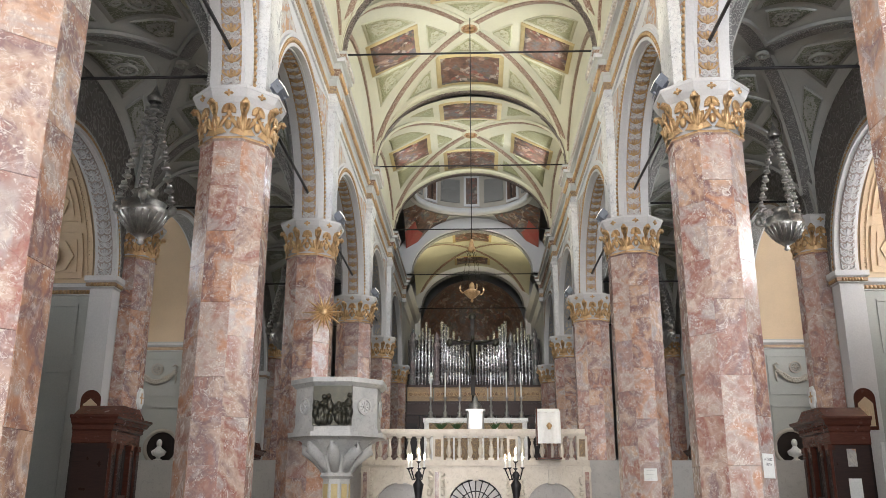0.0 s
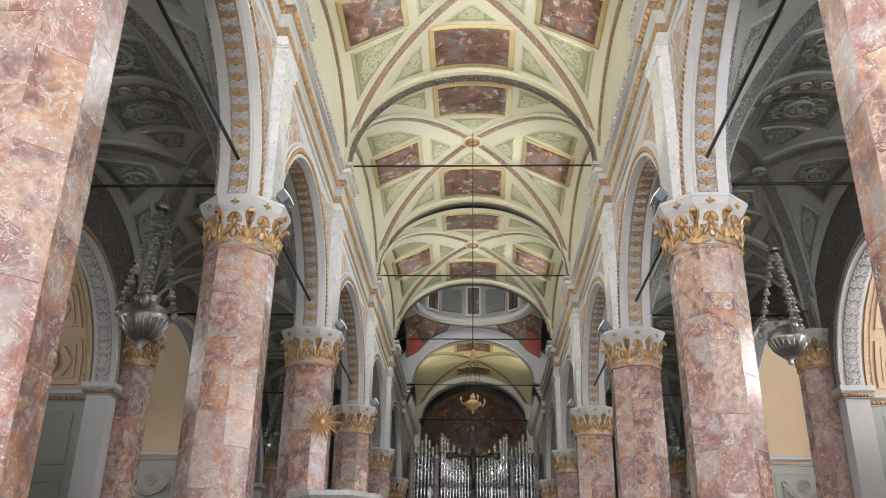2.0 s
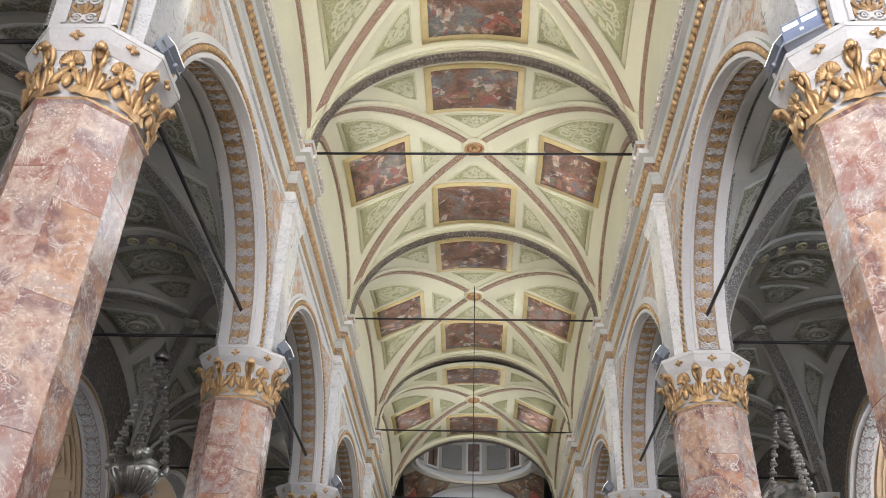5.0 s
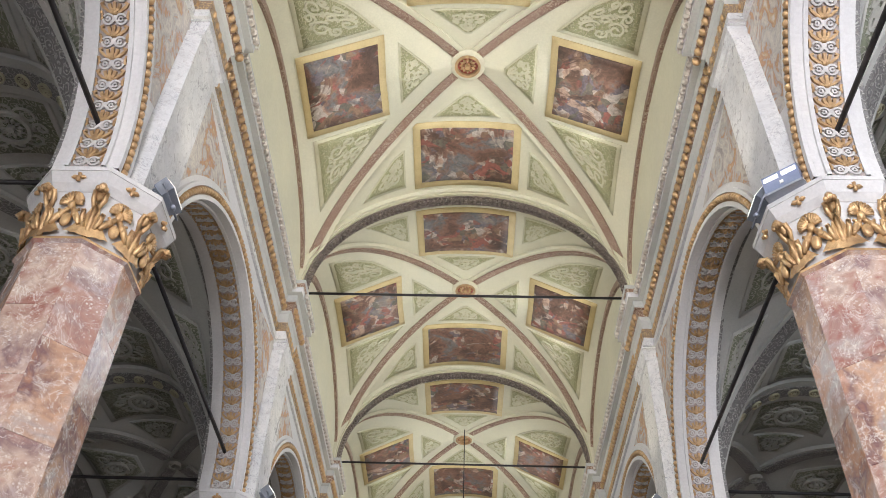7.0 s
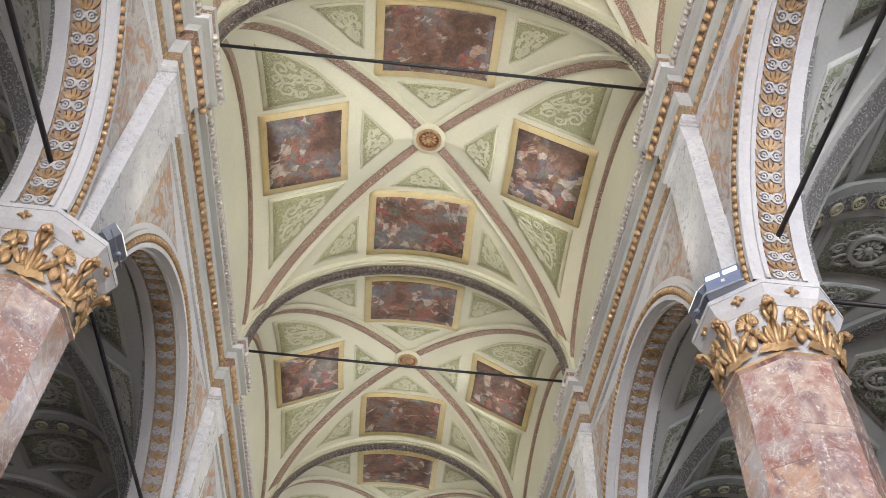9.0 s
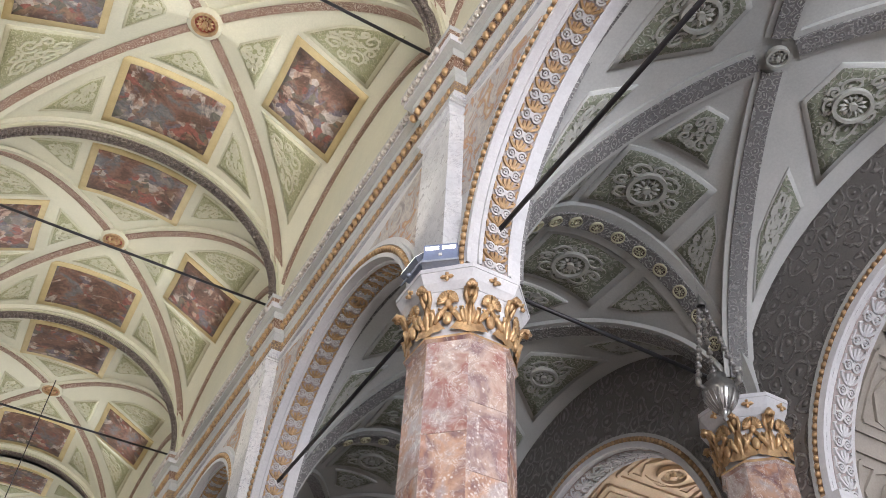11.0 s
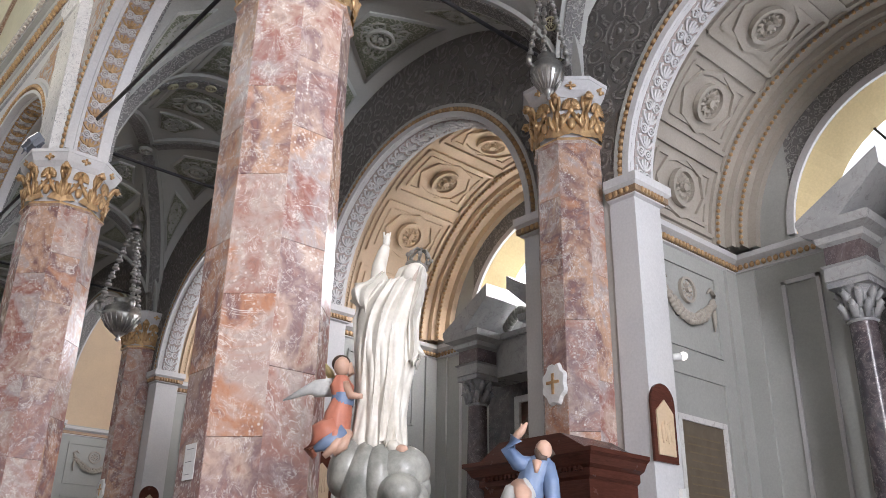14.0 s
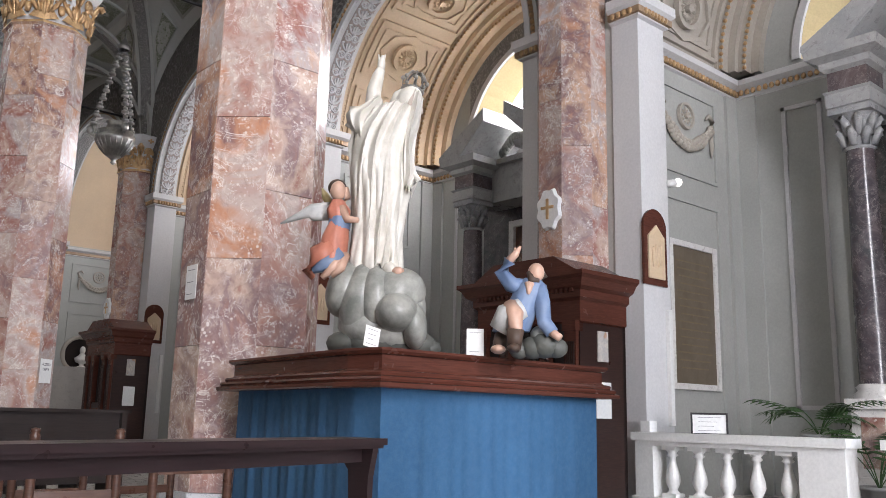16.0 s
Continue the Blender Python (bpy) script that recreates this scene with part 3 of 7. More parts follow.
nave = Mesh()
aisle = {-1: Mesh(), 1: Mesh()}
arcade = {-1: Mesh(), 1: Mesh()}
paintings = []
gilt = {-1: Mesh(), 1: Mesh()}
stucco = {-1: Mesh(), 1: Mesh()}
for k in range(len(YP) - 1):
    y0, y1 = YP[k], YP[k + 1]
    ym, hy = (y0 + y1) / 2, (y1 - y0) / 2
    crossing = k == 6
    near = 1 <= k <= 4
    # arcade walls with their arches
    for s in (-1, 1):
        w = arcade[s]
        a = hy - 0.74
        b = min(a, 2.76)
        xf, xb = s * 3.74, s * 4.42
        arch_wall(w, y0, y1, ZA, 12.84, ym, a, b, ZA, xf, xb, WHITE, WHITE, jamb=False)
        ring_on_wall(w, ym, ZA, a, b, xf, -s, 0.07, 0.05, WHITE)
        ring_on_wall(w, ym, ZA, a + 0.07, b + 0.07, xf, -s, 0.13, 0.03, DULLGOLD)
        if near:
            beads_on_arch(gilt[s], ym, ZA, a + 0.135, b + 0.135, xf - s * 0.04, 0.056, OLDGILT, 84)
        ring_on_wall(w, ym, ZA, a + 0.2, b + 0.2, xf, -s, 0.06, 0.06, WHITE)
        ring_on_wall(w, ym, ZA, a, b, xb, s, 0.2, 0.05, SOFFITG)
        # ornament of the soffit, in a sunk strip between fillets
        arc = [math.pi * i / 40 for i in range(41)]
        pts = [(s * 4.05, ym - a * math.cos(t), ZA + b * math.sin(t)) for t in arc]
        nr = [(0, math.cos(t), -math.sin(t)) for t in arc]
        w.strip(pts, nr, 0.36, 0.012, SOFFIT if not near else SOFFGROUND)
        if near:
            palmettes(gilt[s], s * 4.05, ym, a, b, ZA, 32)
        for dx in (-0.2, 0.2):
            w.strip([(p[0] + dx, p[1], p[2]) for p in pts], nr, 0.05, 0.04, WHITE)
        # frescoes in the spandrels
        for side in (-1, 1):
            yy = ym + side * (hy - 0.42)
            n = 12
            inner = []
            for i in range(n + 1):
                t = math.radians(25 + 47 * i / n)
                inner.append((ym + side * (a + 0.34) * math.cos(t), ZA + (b + 0.34) * math.sin(t)))
            top = 11.2
            vs = [(xf - s * 0.008, yy, ZA + 1.4)] + [(xf - s * 0.008, y, min(z, top)) for y, z in inner] + [(xf - s * 0.008, yy, top)]
            w.add(vs, [tuple(range(len(vs)))], FRESCO)
    # nave vault
    if not crossing:
        zr = RISE if k < 5 else RISE - 0.3
        g = Groin(0, ym, HX, hy, ZS, zr + 0.27, 1.4, 0.25)
        g.webs(nave, CREAM)
        for d in (1, -1):
            l = [(-HX * 0.99, -hy * 0.99 * d), (-HX * 0.04, -hy * 0.04 * d)], [(HX * 0.04, hy * 0.04 * d), (HX * 0.99, hy * 0.99 * d)]
            for q in l:
                g.band(nave, q, 0.4, 0.05, CREAM, 40)
                g.band(nave, q, 0.17, 0.085, BROWN, 40)
        c = g.point(0, 0)
        rosette(nave, c - V((0, 0, 0.06)), (0, 0, -1), 0.27, (OLDGILT, REDFRESCO), 0.1)
        nave.lathe([(0.27, 0.0), (0.36, -0.02), (0.36, -0.12), (0.27, -0.13)], CREAM, 28, c)
        for sx in (-1, 1):
            # side webs: small field by the boss, painting, scroll fields
            quads = [[(sx * 0.75, -0.06), (sx * 1.4, -0.75), (sx * 1.4, 0.75), (sx * 0.75, 0.06)]]
            for sy in (-1, 1):
                quads.append([(sx * 1.72, sy * 1.1), (sx * 3.2, sy * 1.1), (sx * 3.2, sy * 2.75), (sx * 2.3, sy * 1.85)])
            for q in quads:
                if near:
                    g.patch(nave, q, RELIEF, 0.02)
                    g.patch(nave, inset(q, 0.13), FIELD, 0.03)
                    scroll(g, nave, inset(q, 0.16), RELIEF, 0.042, 0.055)
                else:
                    g.patch(nave, inset(q, 0.1), FIELD, 0.02, 5, 5)
            pq = [(sx * 1.66, -0.98), (sx * 3.3, -0.98), (sx * 3.3, 0.98), (sx * 1.66, 0.98)]
            pf = Mesh()
            g.patch(pf, pq, OCHRE, 0.025)
            pm = Mesh()
            g.patch(pm, [(sx * 1.8, -0.83), (sx * 3.17, -0.83), (sx * 3.17, 0.83), (sx * 1.8, 0.83)], PAINT, 0.045)
            paintings.append((pm, pf))
        for sy in (-1, 1):
            # long webs: field by the boss, painting, scroll fields at its sides
            e = hy / 3.5
            quads = [[(-0.06, sy * 0.75), (-0.75, sy * 1.3 * e), (0.75, sy * 1.3 * e), (0.06, sy * 0.75)]]
            for sx in (-1, 1):
                quads.append([(sx * 1.4, sy * 2.05 * e), (sx * 1.4, sy * 3.05 * e), (sx * 2.35, sy * 3.1 * e), (sx * 1.62, sy * 2.2 * e)])
            for q in quads:
                if near:
                    g.patch(nave, q, RELIEF, 0.02)
                    g.patch(nave, inset(q, 0.13), FIELD, 0.03)
                    scroll(g, nave, inset(q, 0.16), RELIEF, 0.038, 0.05)
                else:
                    g.patch(nave, inset(q, 0.1), FIELD, 0.02, 5, 5)
            pf = Mesh()
            g.patch(pf, [(-1.2, sy * 1.42 * e), (1.2, sy * 1.42 * e), (1.2, sy * 3.14 * e), (-1.2, sy * 3.14 * e)], OCHRE, 0.025)
            pm = Mesh()
            g.patch(pm, [(-1.04, sy * 1.57 * e), (1.04, sy * 1.57 * e), (1.04, sy * 2.98 * e), (-1.04, sy * 2.98 * e)], PAINT, 0.045)
            paintings.append((pm, pf))
        # lunettes over the cornice, with a window in each
        hl = zr + 0.27 - 1.4
        for s in (-1, 1):
            n = 24
            vs = [(s * HX, ym - hy * math.cos(math.pi * i / n), ZS + hl * math.sin(math.pi * i / n)) for i in range(n + 1)]
            nave.add(vs + [(s * HX, ym + hy, 12.5), (s * HX, ym - hy, 12.5)], [tuple(range(n + 3))], CREAM)
            pts = [(s * HX, ym - hy * 0.985 * math.cos(math.pi * i / 30), ZS + 0.985 * hl * math.sin(math.pi * i / 30)) for i in range(31)]
            nrm = [(-s, 0, 0)] * 31
            nave.strip(pts, nrm, 0.16, 0.07, BROWN)
    # transverse arch with its garland
    zr = RISE if k < 6 else RISE - 0.3
    for yy, dark in ((y0, True),):
        arc = [math.pi * i / 48 for i in range(49)]
        pts = [(-HX * math.cos(t), yy, ZS + zr * math.sin(t)) for t in arc]
        nr = [V((HX * math.cos(t) / HX, 0, -math.sin(t))).normalized() for t in arc]
        nave.strip(pts, nr, 0.52, 0.06, CREAM, -0.5)
        nave.strip(pts, nr, 0.4, 0.09, RELIEF)
        nave.strip(pts, nr, 0.26, 0.13, BRONZED)
        if near:
            for i in range(1, 96):
                t = math.pi * i / 96
                for o in (-0.06, 0.06):
                    nave.blob((-(HX - 0.14) * math.cos(t), yy + o, ZS + (zr - 0.14) * math.sin(t)), (0.06, 0.055, 0.05), BRONZED, 6, 4)
nave.thing("ceiling_nave", "yellow painted nave vault with moulded ribs", "ceiling", kind="structure")
for pm, pf in paintings:
    o = empty("ceiling_painting", "dark figure painting set in ochre vault border", "painting", "paintings of the nave vault")
    pm.part("canvas", o)
    pf.part("border", o, "ochre painted border")
for s in (-1, 1):
    ob = arcade[s].thing("wall_arcade_right" if s > 0 else "wall_arcade_left", "white plaster arcade wall with gilded arches", "wall", kind="structure")
    gilt[s].part("gilded_ornament", ob, "gilded beads and palmettes", kind="stuff")

# cornice, broken forward over each pier, with dentils
for s in (-1, 1):
    fx = s * 3.74
    path = []
    for k, y in enumerate(YP):
        for dy, o in ((-0.5, 0), (-0.5, 0.2), (0.5, 0.2), (0.5, 0)):
            path.append((y + dy, o, -1 if dy < 0 else 1))
    path = path[2:-2]
    pts = [(fx - s * o, y, DZ) for y, o, _ in path]
    sides = [(-s, q, 0) for _, _, q in path]
    co = Mesh()
    co.sweep([(0, 10.98), (0.05, 10.98), (0.046, 11.1), (0.013, 11.12), (0.013, 11.2)], pts, sides, GREYM)
    co.sweep([(0.013, 11.2), (0.026, 11.22), (0.026, 11.4), (0.013, 11.42)], pts, sides, FRIEZE)
    co.sweep([(0.013, 11.42), (0.020, 11.62), (0.040, 11.64), (0.066, 11.68)], pts, sides, GREY)
    co.sweep([(0.066, 11.68), (0.086, 11.7), (0.086, 11.84), (0.132, 11.86)], pts, sides, BROWN)
    co.sweep([(0.132, 11.86), (0.145, 11.88), (0.145, 12.02), (0.251, 12.03)], pts, sides, GREY)
    co.sweep([(0.251, 12.03), (0.251, 12.12), (0.271, 12.14)], pts, sides, WHITE)
    # brown strip paints the shadow behind the white dentils
    co.sweep([(0.271, 12.14), (0.290, 12.2), (0.290, 12.22)], pts, sides, BROWN)
    co.sweep([(0.290, 12.22), (0.304, 12.3), (0.000, 12.34)], pts, sides, GREY)
    cob = co.thing("cornice_right" if s > 0 else "cornice_left", "moulded white and gilt nave cornice", "cornice", kind="structure")
    dn = Mesh()
    y = YP[0]
    while y < YP[6]:
        o = 0.2 if min(abs(y - q) for q in YP) < 0.6 else 0.0
        x = fx - s * o
        dn.blob((x - s * 0.1, y + 0.07, 11.77 + DZ), (0.07, 0.062, 0.085), OLDGILT, 8, 5)
        dn.blob((x - s * 0.29, y + 0.03, 12.14 + DZ), (0.055, 0.05, 0.07), EGGWHITE, 6, 4)
        dn.box(x - s * 0.27, x - s * 0.32, y + 0.1, y + 0.14, 12.07 + DZ, 12.2 + DZ, EGGWHITE)
        dn.blob((x - s * 0.03, y + 0.07, 11.31 + DZ), (0.03, 0.05, 0.07), OLDGILT, 6, 4)
        y += 0.17
    dn.part("dentils", cob, kind="stuff")
    # marble pilasters over the piers
    for k, y in enumerate(YP[:-1]):
        pl = Mesh()
        pl.prism([(fx, y - 0.48), (fx - s * 0.2, y - 0.4), (fx - s * 0.2, y + 0.4), (fx, y + 0.48)], ZA, 10.76 + DZ, GREYM)
        pl.sweep([(0.0, 10.7), (0.03, 10.72), (0.03, 10.8), (0.07, 10.86), (0.07, 10.97), (-0.2, 10.97)], [(fx, y - 0.4, DZ), (fx - s * 0.2, y - 0.4, DZ), (fx - s * 0.2, y + 0.4, DZ), (fx, y + 0.4, DZ)], [(0, -1, 0), (-s, -1, 0), (-s, 1, 0), (0, 1, 0)], GREYM)
        pl.box(fx, fx - s * 0.27, y - 0.5, y + 0.5, 10.95 + DZ, 11.0 + DZ, GREYM)
        pl.part("pilaster", cob, "grey veined marble pilaster")

# ---- aisles and chapels ----
for s in (-1, 1):
    al, wl = aisle[s], Mesh()
    cv = Mesh()
    cx, hx = s * (4.42 + XA + 0.1) / 2, (XA + 0.1 - 4.42) / 2
    for k in range(6):
        y0, y1 = YP[k], YP[k + 1]
        ym, hy = (y0 + y1) / 2, (y1 - y0) / 2
        near = 1 <= k <= 3
        g = Groin(cx, ym, hx, hy, ZA + 0.05, 2.85, 0.25, 0.1)
        g.webs(al, GREY)
        for d in (1, -1):
            l = [(-hx * 0.97, -hy * 0.97 * d), (-hx * 0.06, -hy * 0.06 * d)], [(hx * 0.06, hy * 0.06 * d), (hx * 0.97, hy * 0.97 * d)]
            for q in l:
                g.band(al, q, 0.42, 0.05, GREY, 30)
                g.band(al, q, 0.26, 0.085, SOFFITG, 30)
        c = g.point(0, 0)
        rosette(al, c - V((0, 0, 0.08)), (0, 0, -1), 0.15, (STUCCO, GREY), 0.08)
        # framed fields with a rosette in each web
        quads = []
        for q in (-1, 1):
            quads += [([(q * 0.36 * hx, -0.1 * hy), (q * 0.86 * hx, -0.33 * hy), (q * 0.86 * hx, 0.33 * hy), (q * 0.36 * hx, 0.1 * hy)], None)]
            quads += [([(q * 0.62 * hx, e * 0.33 * hy), (q * 0.88 * hx, e * 0.42 * hy), (q * 0.93 * hx, e * 0.8 * hy), (q * 0.74 * hx, e * 0.6 * hy)], 0.0) for e in (-1, 1)]
            quads += [([(-0.09 * hx, q * 0.3 * hy), (-0.24 * hx, q * 0.52 * hy), (0.24 * hx, q * 0.52 * hy), (0.09 * hx, q * 0.3 * hy)], 0.0)]
            quads += [([(-0.38 * hx, q * 0.57 * hy), (-0.38 * hx, q * 0.9 * hy), (0.38 * hx, q * 0.9 * hy), (0.38 * hx, q * 0.57 * hy)], 0.3)]
            for e in (-1, 1):
                quads += [([(e * 0.46 * hx, q * 0.64 * hy), (e * 0.46 * hx, q * 0.9 * hy), (e * 0.72 * hx, q * 0.92 * hy), (e * 0.58 * hx, q * 0.72 * hy)], 0.0)]
        for q, ros in quads:
            g.patch(al, q, GREY, 0.03, 8, 8)
            g.patch(al, inset(q, 0.12), GREYGREEN, 0.035, 8, 8)
            mx, my = sum(p[0] for p in q) / 4, sum(p[1] for p in q) / 4
            if near:
                scroll(g, al, inset(q, 0.16), STUCCO, 0.034, 0.06)
            if ros or ros is None:
                r = ros or 0.26
                rosette(al, g.point(mx, my, 0.05), g.normal(mx, my), r, (STUCCO, GREYGREEN), 0.07)
        # arch across the aisle at the pier
        arc = [math.pi * i / 32 for i in range(33)]
        pts = [(cx - hx * math.cos(t), y0, ZA + 0.05 + 2.7 * math.sin(t)) for t in arc]
        nr = [V((math.cos(t), 0, -math.sin(t))).normalized() for t in arc]
        al.strip(pts, nr, 0.62, 0.02, GREY, -0.25)
        al.strip(pts, nr, 0.3, 0.05, SOFFITG)
        if near:
            for i in range(3, 30, 2):
                t = math.pi * i / 32
                p = V((cx - (hx - 0.06) * math.cos(t), y0, ZA + 0.05 + 2.64 * math.sin(t)))
                rosette(al, p, (math.cos(t), 0, -math.sin(t)), 0.11, (RELIEF, BRONZED), 0.04, 8)
        # chapel front: wall with the arch
        ym += OFF
        y0, y1 = y0 + OFF, y1 + OFF
        a = hy - 0.93
        x0, x1 = s * (XA + 0.12), s * (XA + 0.62)
        arch_wall(wl, y0, y1, 0, 11.2, ym, a, a, ZI, x0, x1, GREY, WHITE, upper=LUNETTE)
        ring_on_wall(wl, ym, ZI, a, a, x0, -s, 0.1, 0.05, WHITE)
        ring_on_wall(wl, ym, ZI, a + 0.1, a + 0.1, x0, -s, 0.09, 0.03, DULLGOLD)
        ring_on_wall(wl, ym, ZI, a + 0.19, a + 0.19, x0, -s, 0.06, 0.04, GREY)
        if near:
            beads_on_arch(stucco[s], ym, ZI, a + 0.145, a + 0.145, x0 - s * 0.03, 0.045, OLDGILT, 84)
        arc = [math.pi * i / 40 for i in range(41)]
        pts = [((x0 + x1) / 2, ym - a * math.cos(t), ZI + a * math.sin(t)) for t in arc]
        nr = [(0, math.cos(t), -math.sin(t)) for t in arc]
        if near:
            wl.strip(pts, nr, 0.36, 0.012, SOFFGROUND)
            palmettes(stucco[s], (x0 + x1) / 2, ym, a, a, ZI, 24, (WHITE, WHITE))
        else:
            wl.strip(pts, nr, 0.4, 0.02, SOFFITG)
        # jamb pilasters with imposts
        for q in (-1, 1):
            ye = ym + q * a
            wl.box(x0 - s * 0.03, x1 + s * 0.03, ye - q * 0.05, ye + q * 0.35, 0, ZI - 0.3, WHITE)
            prof = [(0.0, ZI - 0.3), (0.05, ZI - 0.28), (0.06, ZI - 0.18), (0.12, ZI - 0.12), (0.12, ZI), (0, ZI)]
            pts = [(x0 - s * 0.03, ye + q * 0.35, 0), (x0 - s * 0.03, ye - q * 0.05, 0), (x1 + s * 0.03, ye - q * 0.05, 0), (x1 + s * 0.03, ye + q * 0.35, 0)]
            sd = [(-s, 0, 0), (-s, -q, 0), (s, -q, 0), (s, 0, 0)]
            wl.sweep(prof, pts, sd, WHITE)
            wl.sweep([(0.055, ZI - 0.26), (0.085, ZI - 0.25), (0.085, ZI - 0.17), (0.06, ZI - 0.16)], pts, sd, DULLGOLD)
            if near:
                for i in range(7):
                    stucco[s].blob((x0 + (x1 - x0) * (i + 0.5) / 7, ye - q * 0.135, ZI - 0.21), (0.036, 0.03, 0.045), OLDGILT, 7, 5)
                for i in range(4):
                    stucco[s].blob((x0 - s * 0.115, ye + q * (0.0 + 0.09 * i), ZI - 0.21), (0.03, 0.036, 0.045), OLDGILT, 7, 5)
            wl.box(x0, x1, ye, ye + q * 0.3, ZI - 0.3, ZI - 0.001, WHITE)
        # chapel: side walls, back wall, barrel vault
        b = hy - 0.36
        for q in (-1, 1):
            ys = ym + q * b
            wl.box(x1, s * (XB + 0.5), ys, ym + q * hy, 0, 9.6, CHAPEL)
            prof = [(0, ZI - 0.34), (0.04, ZI - 0.32), (0.05, ZI - 0.2), (0.14, ZI - 0.14), (0.15, ZI - 0.06), (0.0, ZI - 0.04)]
            wl.sweep(prof, [(x1, ys, 0), (s * XB, ys, 0)], [(0, -q, 0), (-s, -q, 0)], WHITE)
            wl.sweep([(0.045, ZI - 0.3), (0.075, ZI - 0.29), (0.075, ZI - 0.21), (0.05, ZI - 0.2)], [(x1, ys, 0), (s * XB, ys, 0)], [(0, -q, 0), (-s, -q, 0)], DULLGOLD)
            if near:
                for i in range(30):
                    stucco[s].blob((x1 + (s * XB - x1) * (i + 0.5) / 30, ys - q * 0.075, ZI - 0.25), (0.045, 0.03, 0.05), OLDGILT, 7, 5)
                    stucco[s].blob((s * (XB - 0.075), ys - q * (0.05 + 0.1 * i), ZI - 0.25), (0.03, 0.042, 0.05), OLDGILT, 7, 5)
            # panels on the side wall
            for z0, z1, m in ((4.45, 5.75, SOFFITG), (0.6, 4.1, None)):
                xa, xb = x1 + s * 0.55, s * (XB - 0.65)
                for e0, e1, f0, f1 in ((xa, xb, z0, z0 + 0.05), (xa, xb, z1 - 0.05, z1), (xa, xa + s * 0.05, z0 + 0.05, z1 - 0.05), (xb - s * 0.05, xb, z0 + 0.05, z1 - 0.05)):
                    wl.box(e0, e1, ys, ys - q * 0.03, f0, f1, CHAPEL)
            # corner pilasters
            wl.box(s * (XB - 0.35), s * XB, ys, ys - q * 0.05, 0, ZI - 0.34, CHAPEL)
            wl.box(s * (XB - 0.05), s * XB, ys, ys - q * 0.35, 0, ZI - 0.34, CHAPEL)
            for e0, e1, f0, f1 in ((0.75, 1.35, 5.6, 5.66), (0.75, 1.35, 1.2, 1.26), (0.75, 0.81, 1.2, 5.66), (1.29, 1.35, 1.2, 5.66)):
                wl.box(s * (XB - 0.03), s * XB, ys - q * e0, ys - q * e1, f0, f1, WHITE)
        # back wall with the lunette window
        r0, r1 = 2.1, 1.75
        xo = s * (XB + 0.5)
        zw = 6.35
        n = 28
        inner = [(ym - r0 * math.cos(math.pi * i / n), zw + r0 * math.sin(math.pi * i / n)) for i in range(n + 1)]
        outer = [(ym - r1 * math.cos(math.pi * i / n), zw + r1 * math.sin(math.pi * i / n)) for i in range(n + 1)]
        vs, fs = [], []
        for y, z in inner:
            vs += [(s * XB, y, z), (s * XB, y, 9.6)]
        fs = [(2 * i, 2 * i + 1, 2 * i + 3, 2 * i + 2) for i in range(n)]
        wl.add(vs, fs, SOFFITG)
        wl.box(s * XB, xo, ym - b, ym - r0, zw, 9.6, CHAPEL)
        wl.box(s * XB, xo, ym + r0, ym + b, zw, 9.6, CHAPEL)
        wl.box(s * XB, xo, ym - b, ym + b, 0, zw, CHAPEL)
        wl.add([(s * XB, y, z) for y, z in inner] + [(xo, y, z) for y, z in outer], [(i, i + 1, n + 2 + i, n + 1 + i) for i in range(n)], YELLOW)
        ring_on_wall(wl, ym, zw, r0, r0, s * XB, -s, 0.12, 0.06, WHITE)
        wl.sweep([(0, ZI - 0.34), (0.04, ZI - 0.32), (0.05, ZI - 0.2), (0.14, ZI - 0.14), (0.15, ZI - 0.06), (0.0, ZI - 0.04)], [(s * XB, ym - b, 0), (s * XB, ym + b, 0)], [(-s, 1, 0), (-s, -1, 0)], WHITE)
        win = Mesh()
        win.add([(xo, y, z) for y, z in outer], [tuple(range(n + 1))], PANE)
        wob = win.thing("window_chapel", "bright lunette window high in chapel wall", "window", kind="structure")
        bars = Mesh()
        for i in range(1, 6):
            t = math.pi * i / 6
            bars.tube([(xo - s * 0.03, ym, zw), (xo - s * 0.03, ym - r1 * math.cos(t), zw + r1 * math.sin(t))], 0.025, IRON, 6)
        bars.tube([(xo - s * 0.03, ym - 0.9 * math.cos(math.pi * i / 16), zw + 0.9 * math.sin(math.pi * i / 16)) for i in range(17)], 0.025, IRON, 6)
        bars.part("glazing_bar", wob)
        # coffered barrel
        # tan carries the warm light in its colour; the first right bays stay grey
        vm = TAN if (k == 2 and s > 0) or s < 0 or k > 2 else CHAPVAULT
        rb = b
        cv.grid(lambda u, t, ym=ym, rb=rb: (s * u, ym - rb * math.cos(t), ZI + rb * 0.97 * math.sin(t)), lin(XA + 0.8, XB + 0.1, 4), lin(0, math.pi, 30), vm)
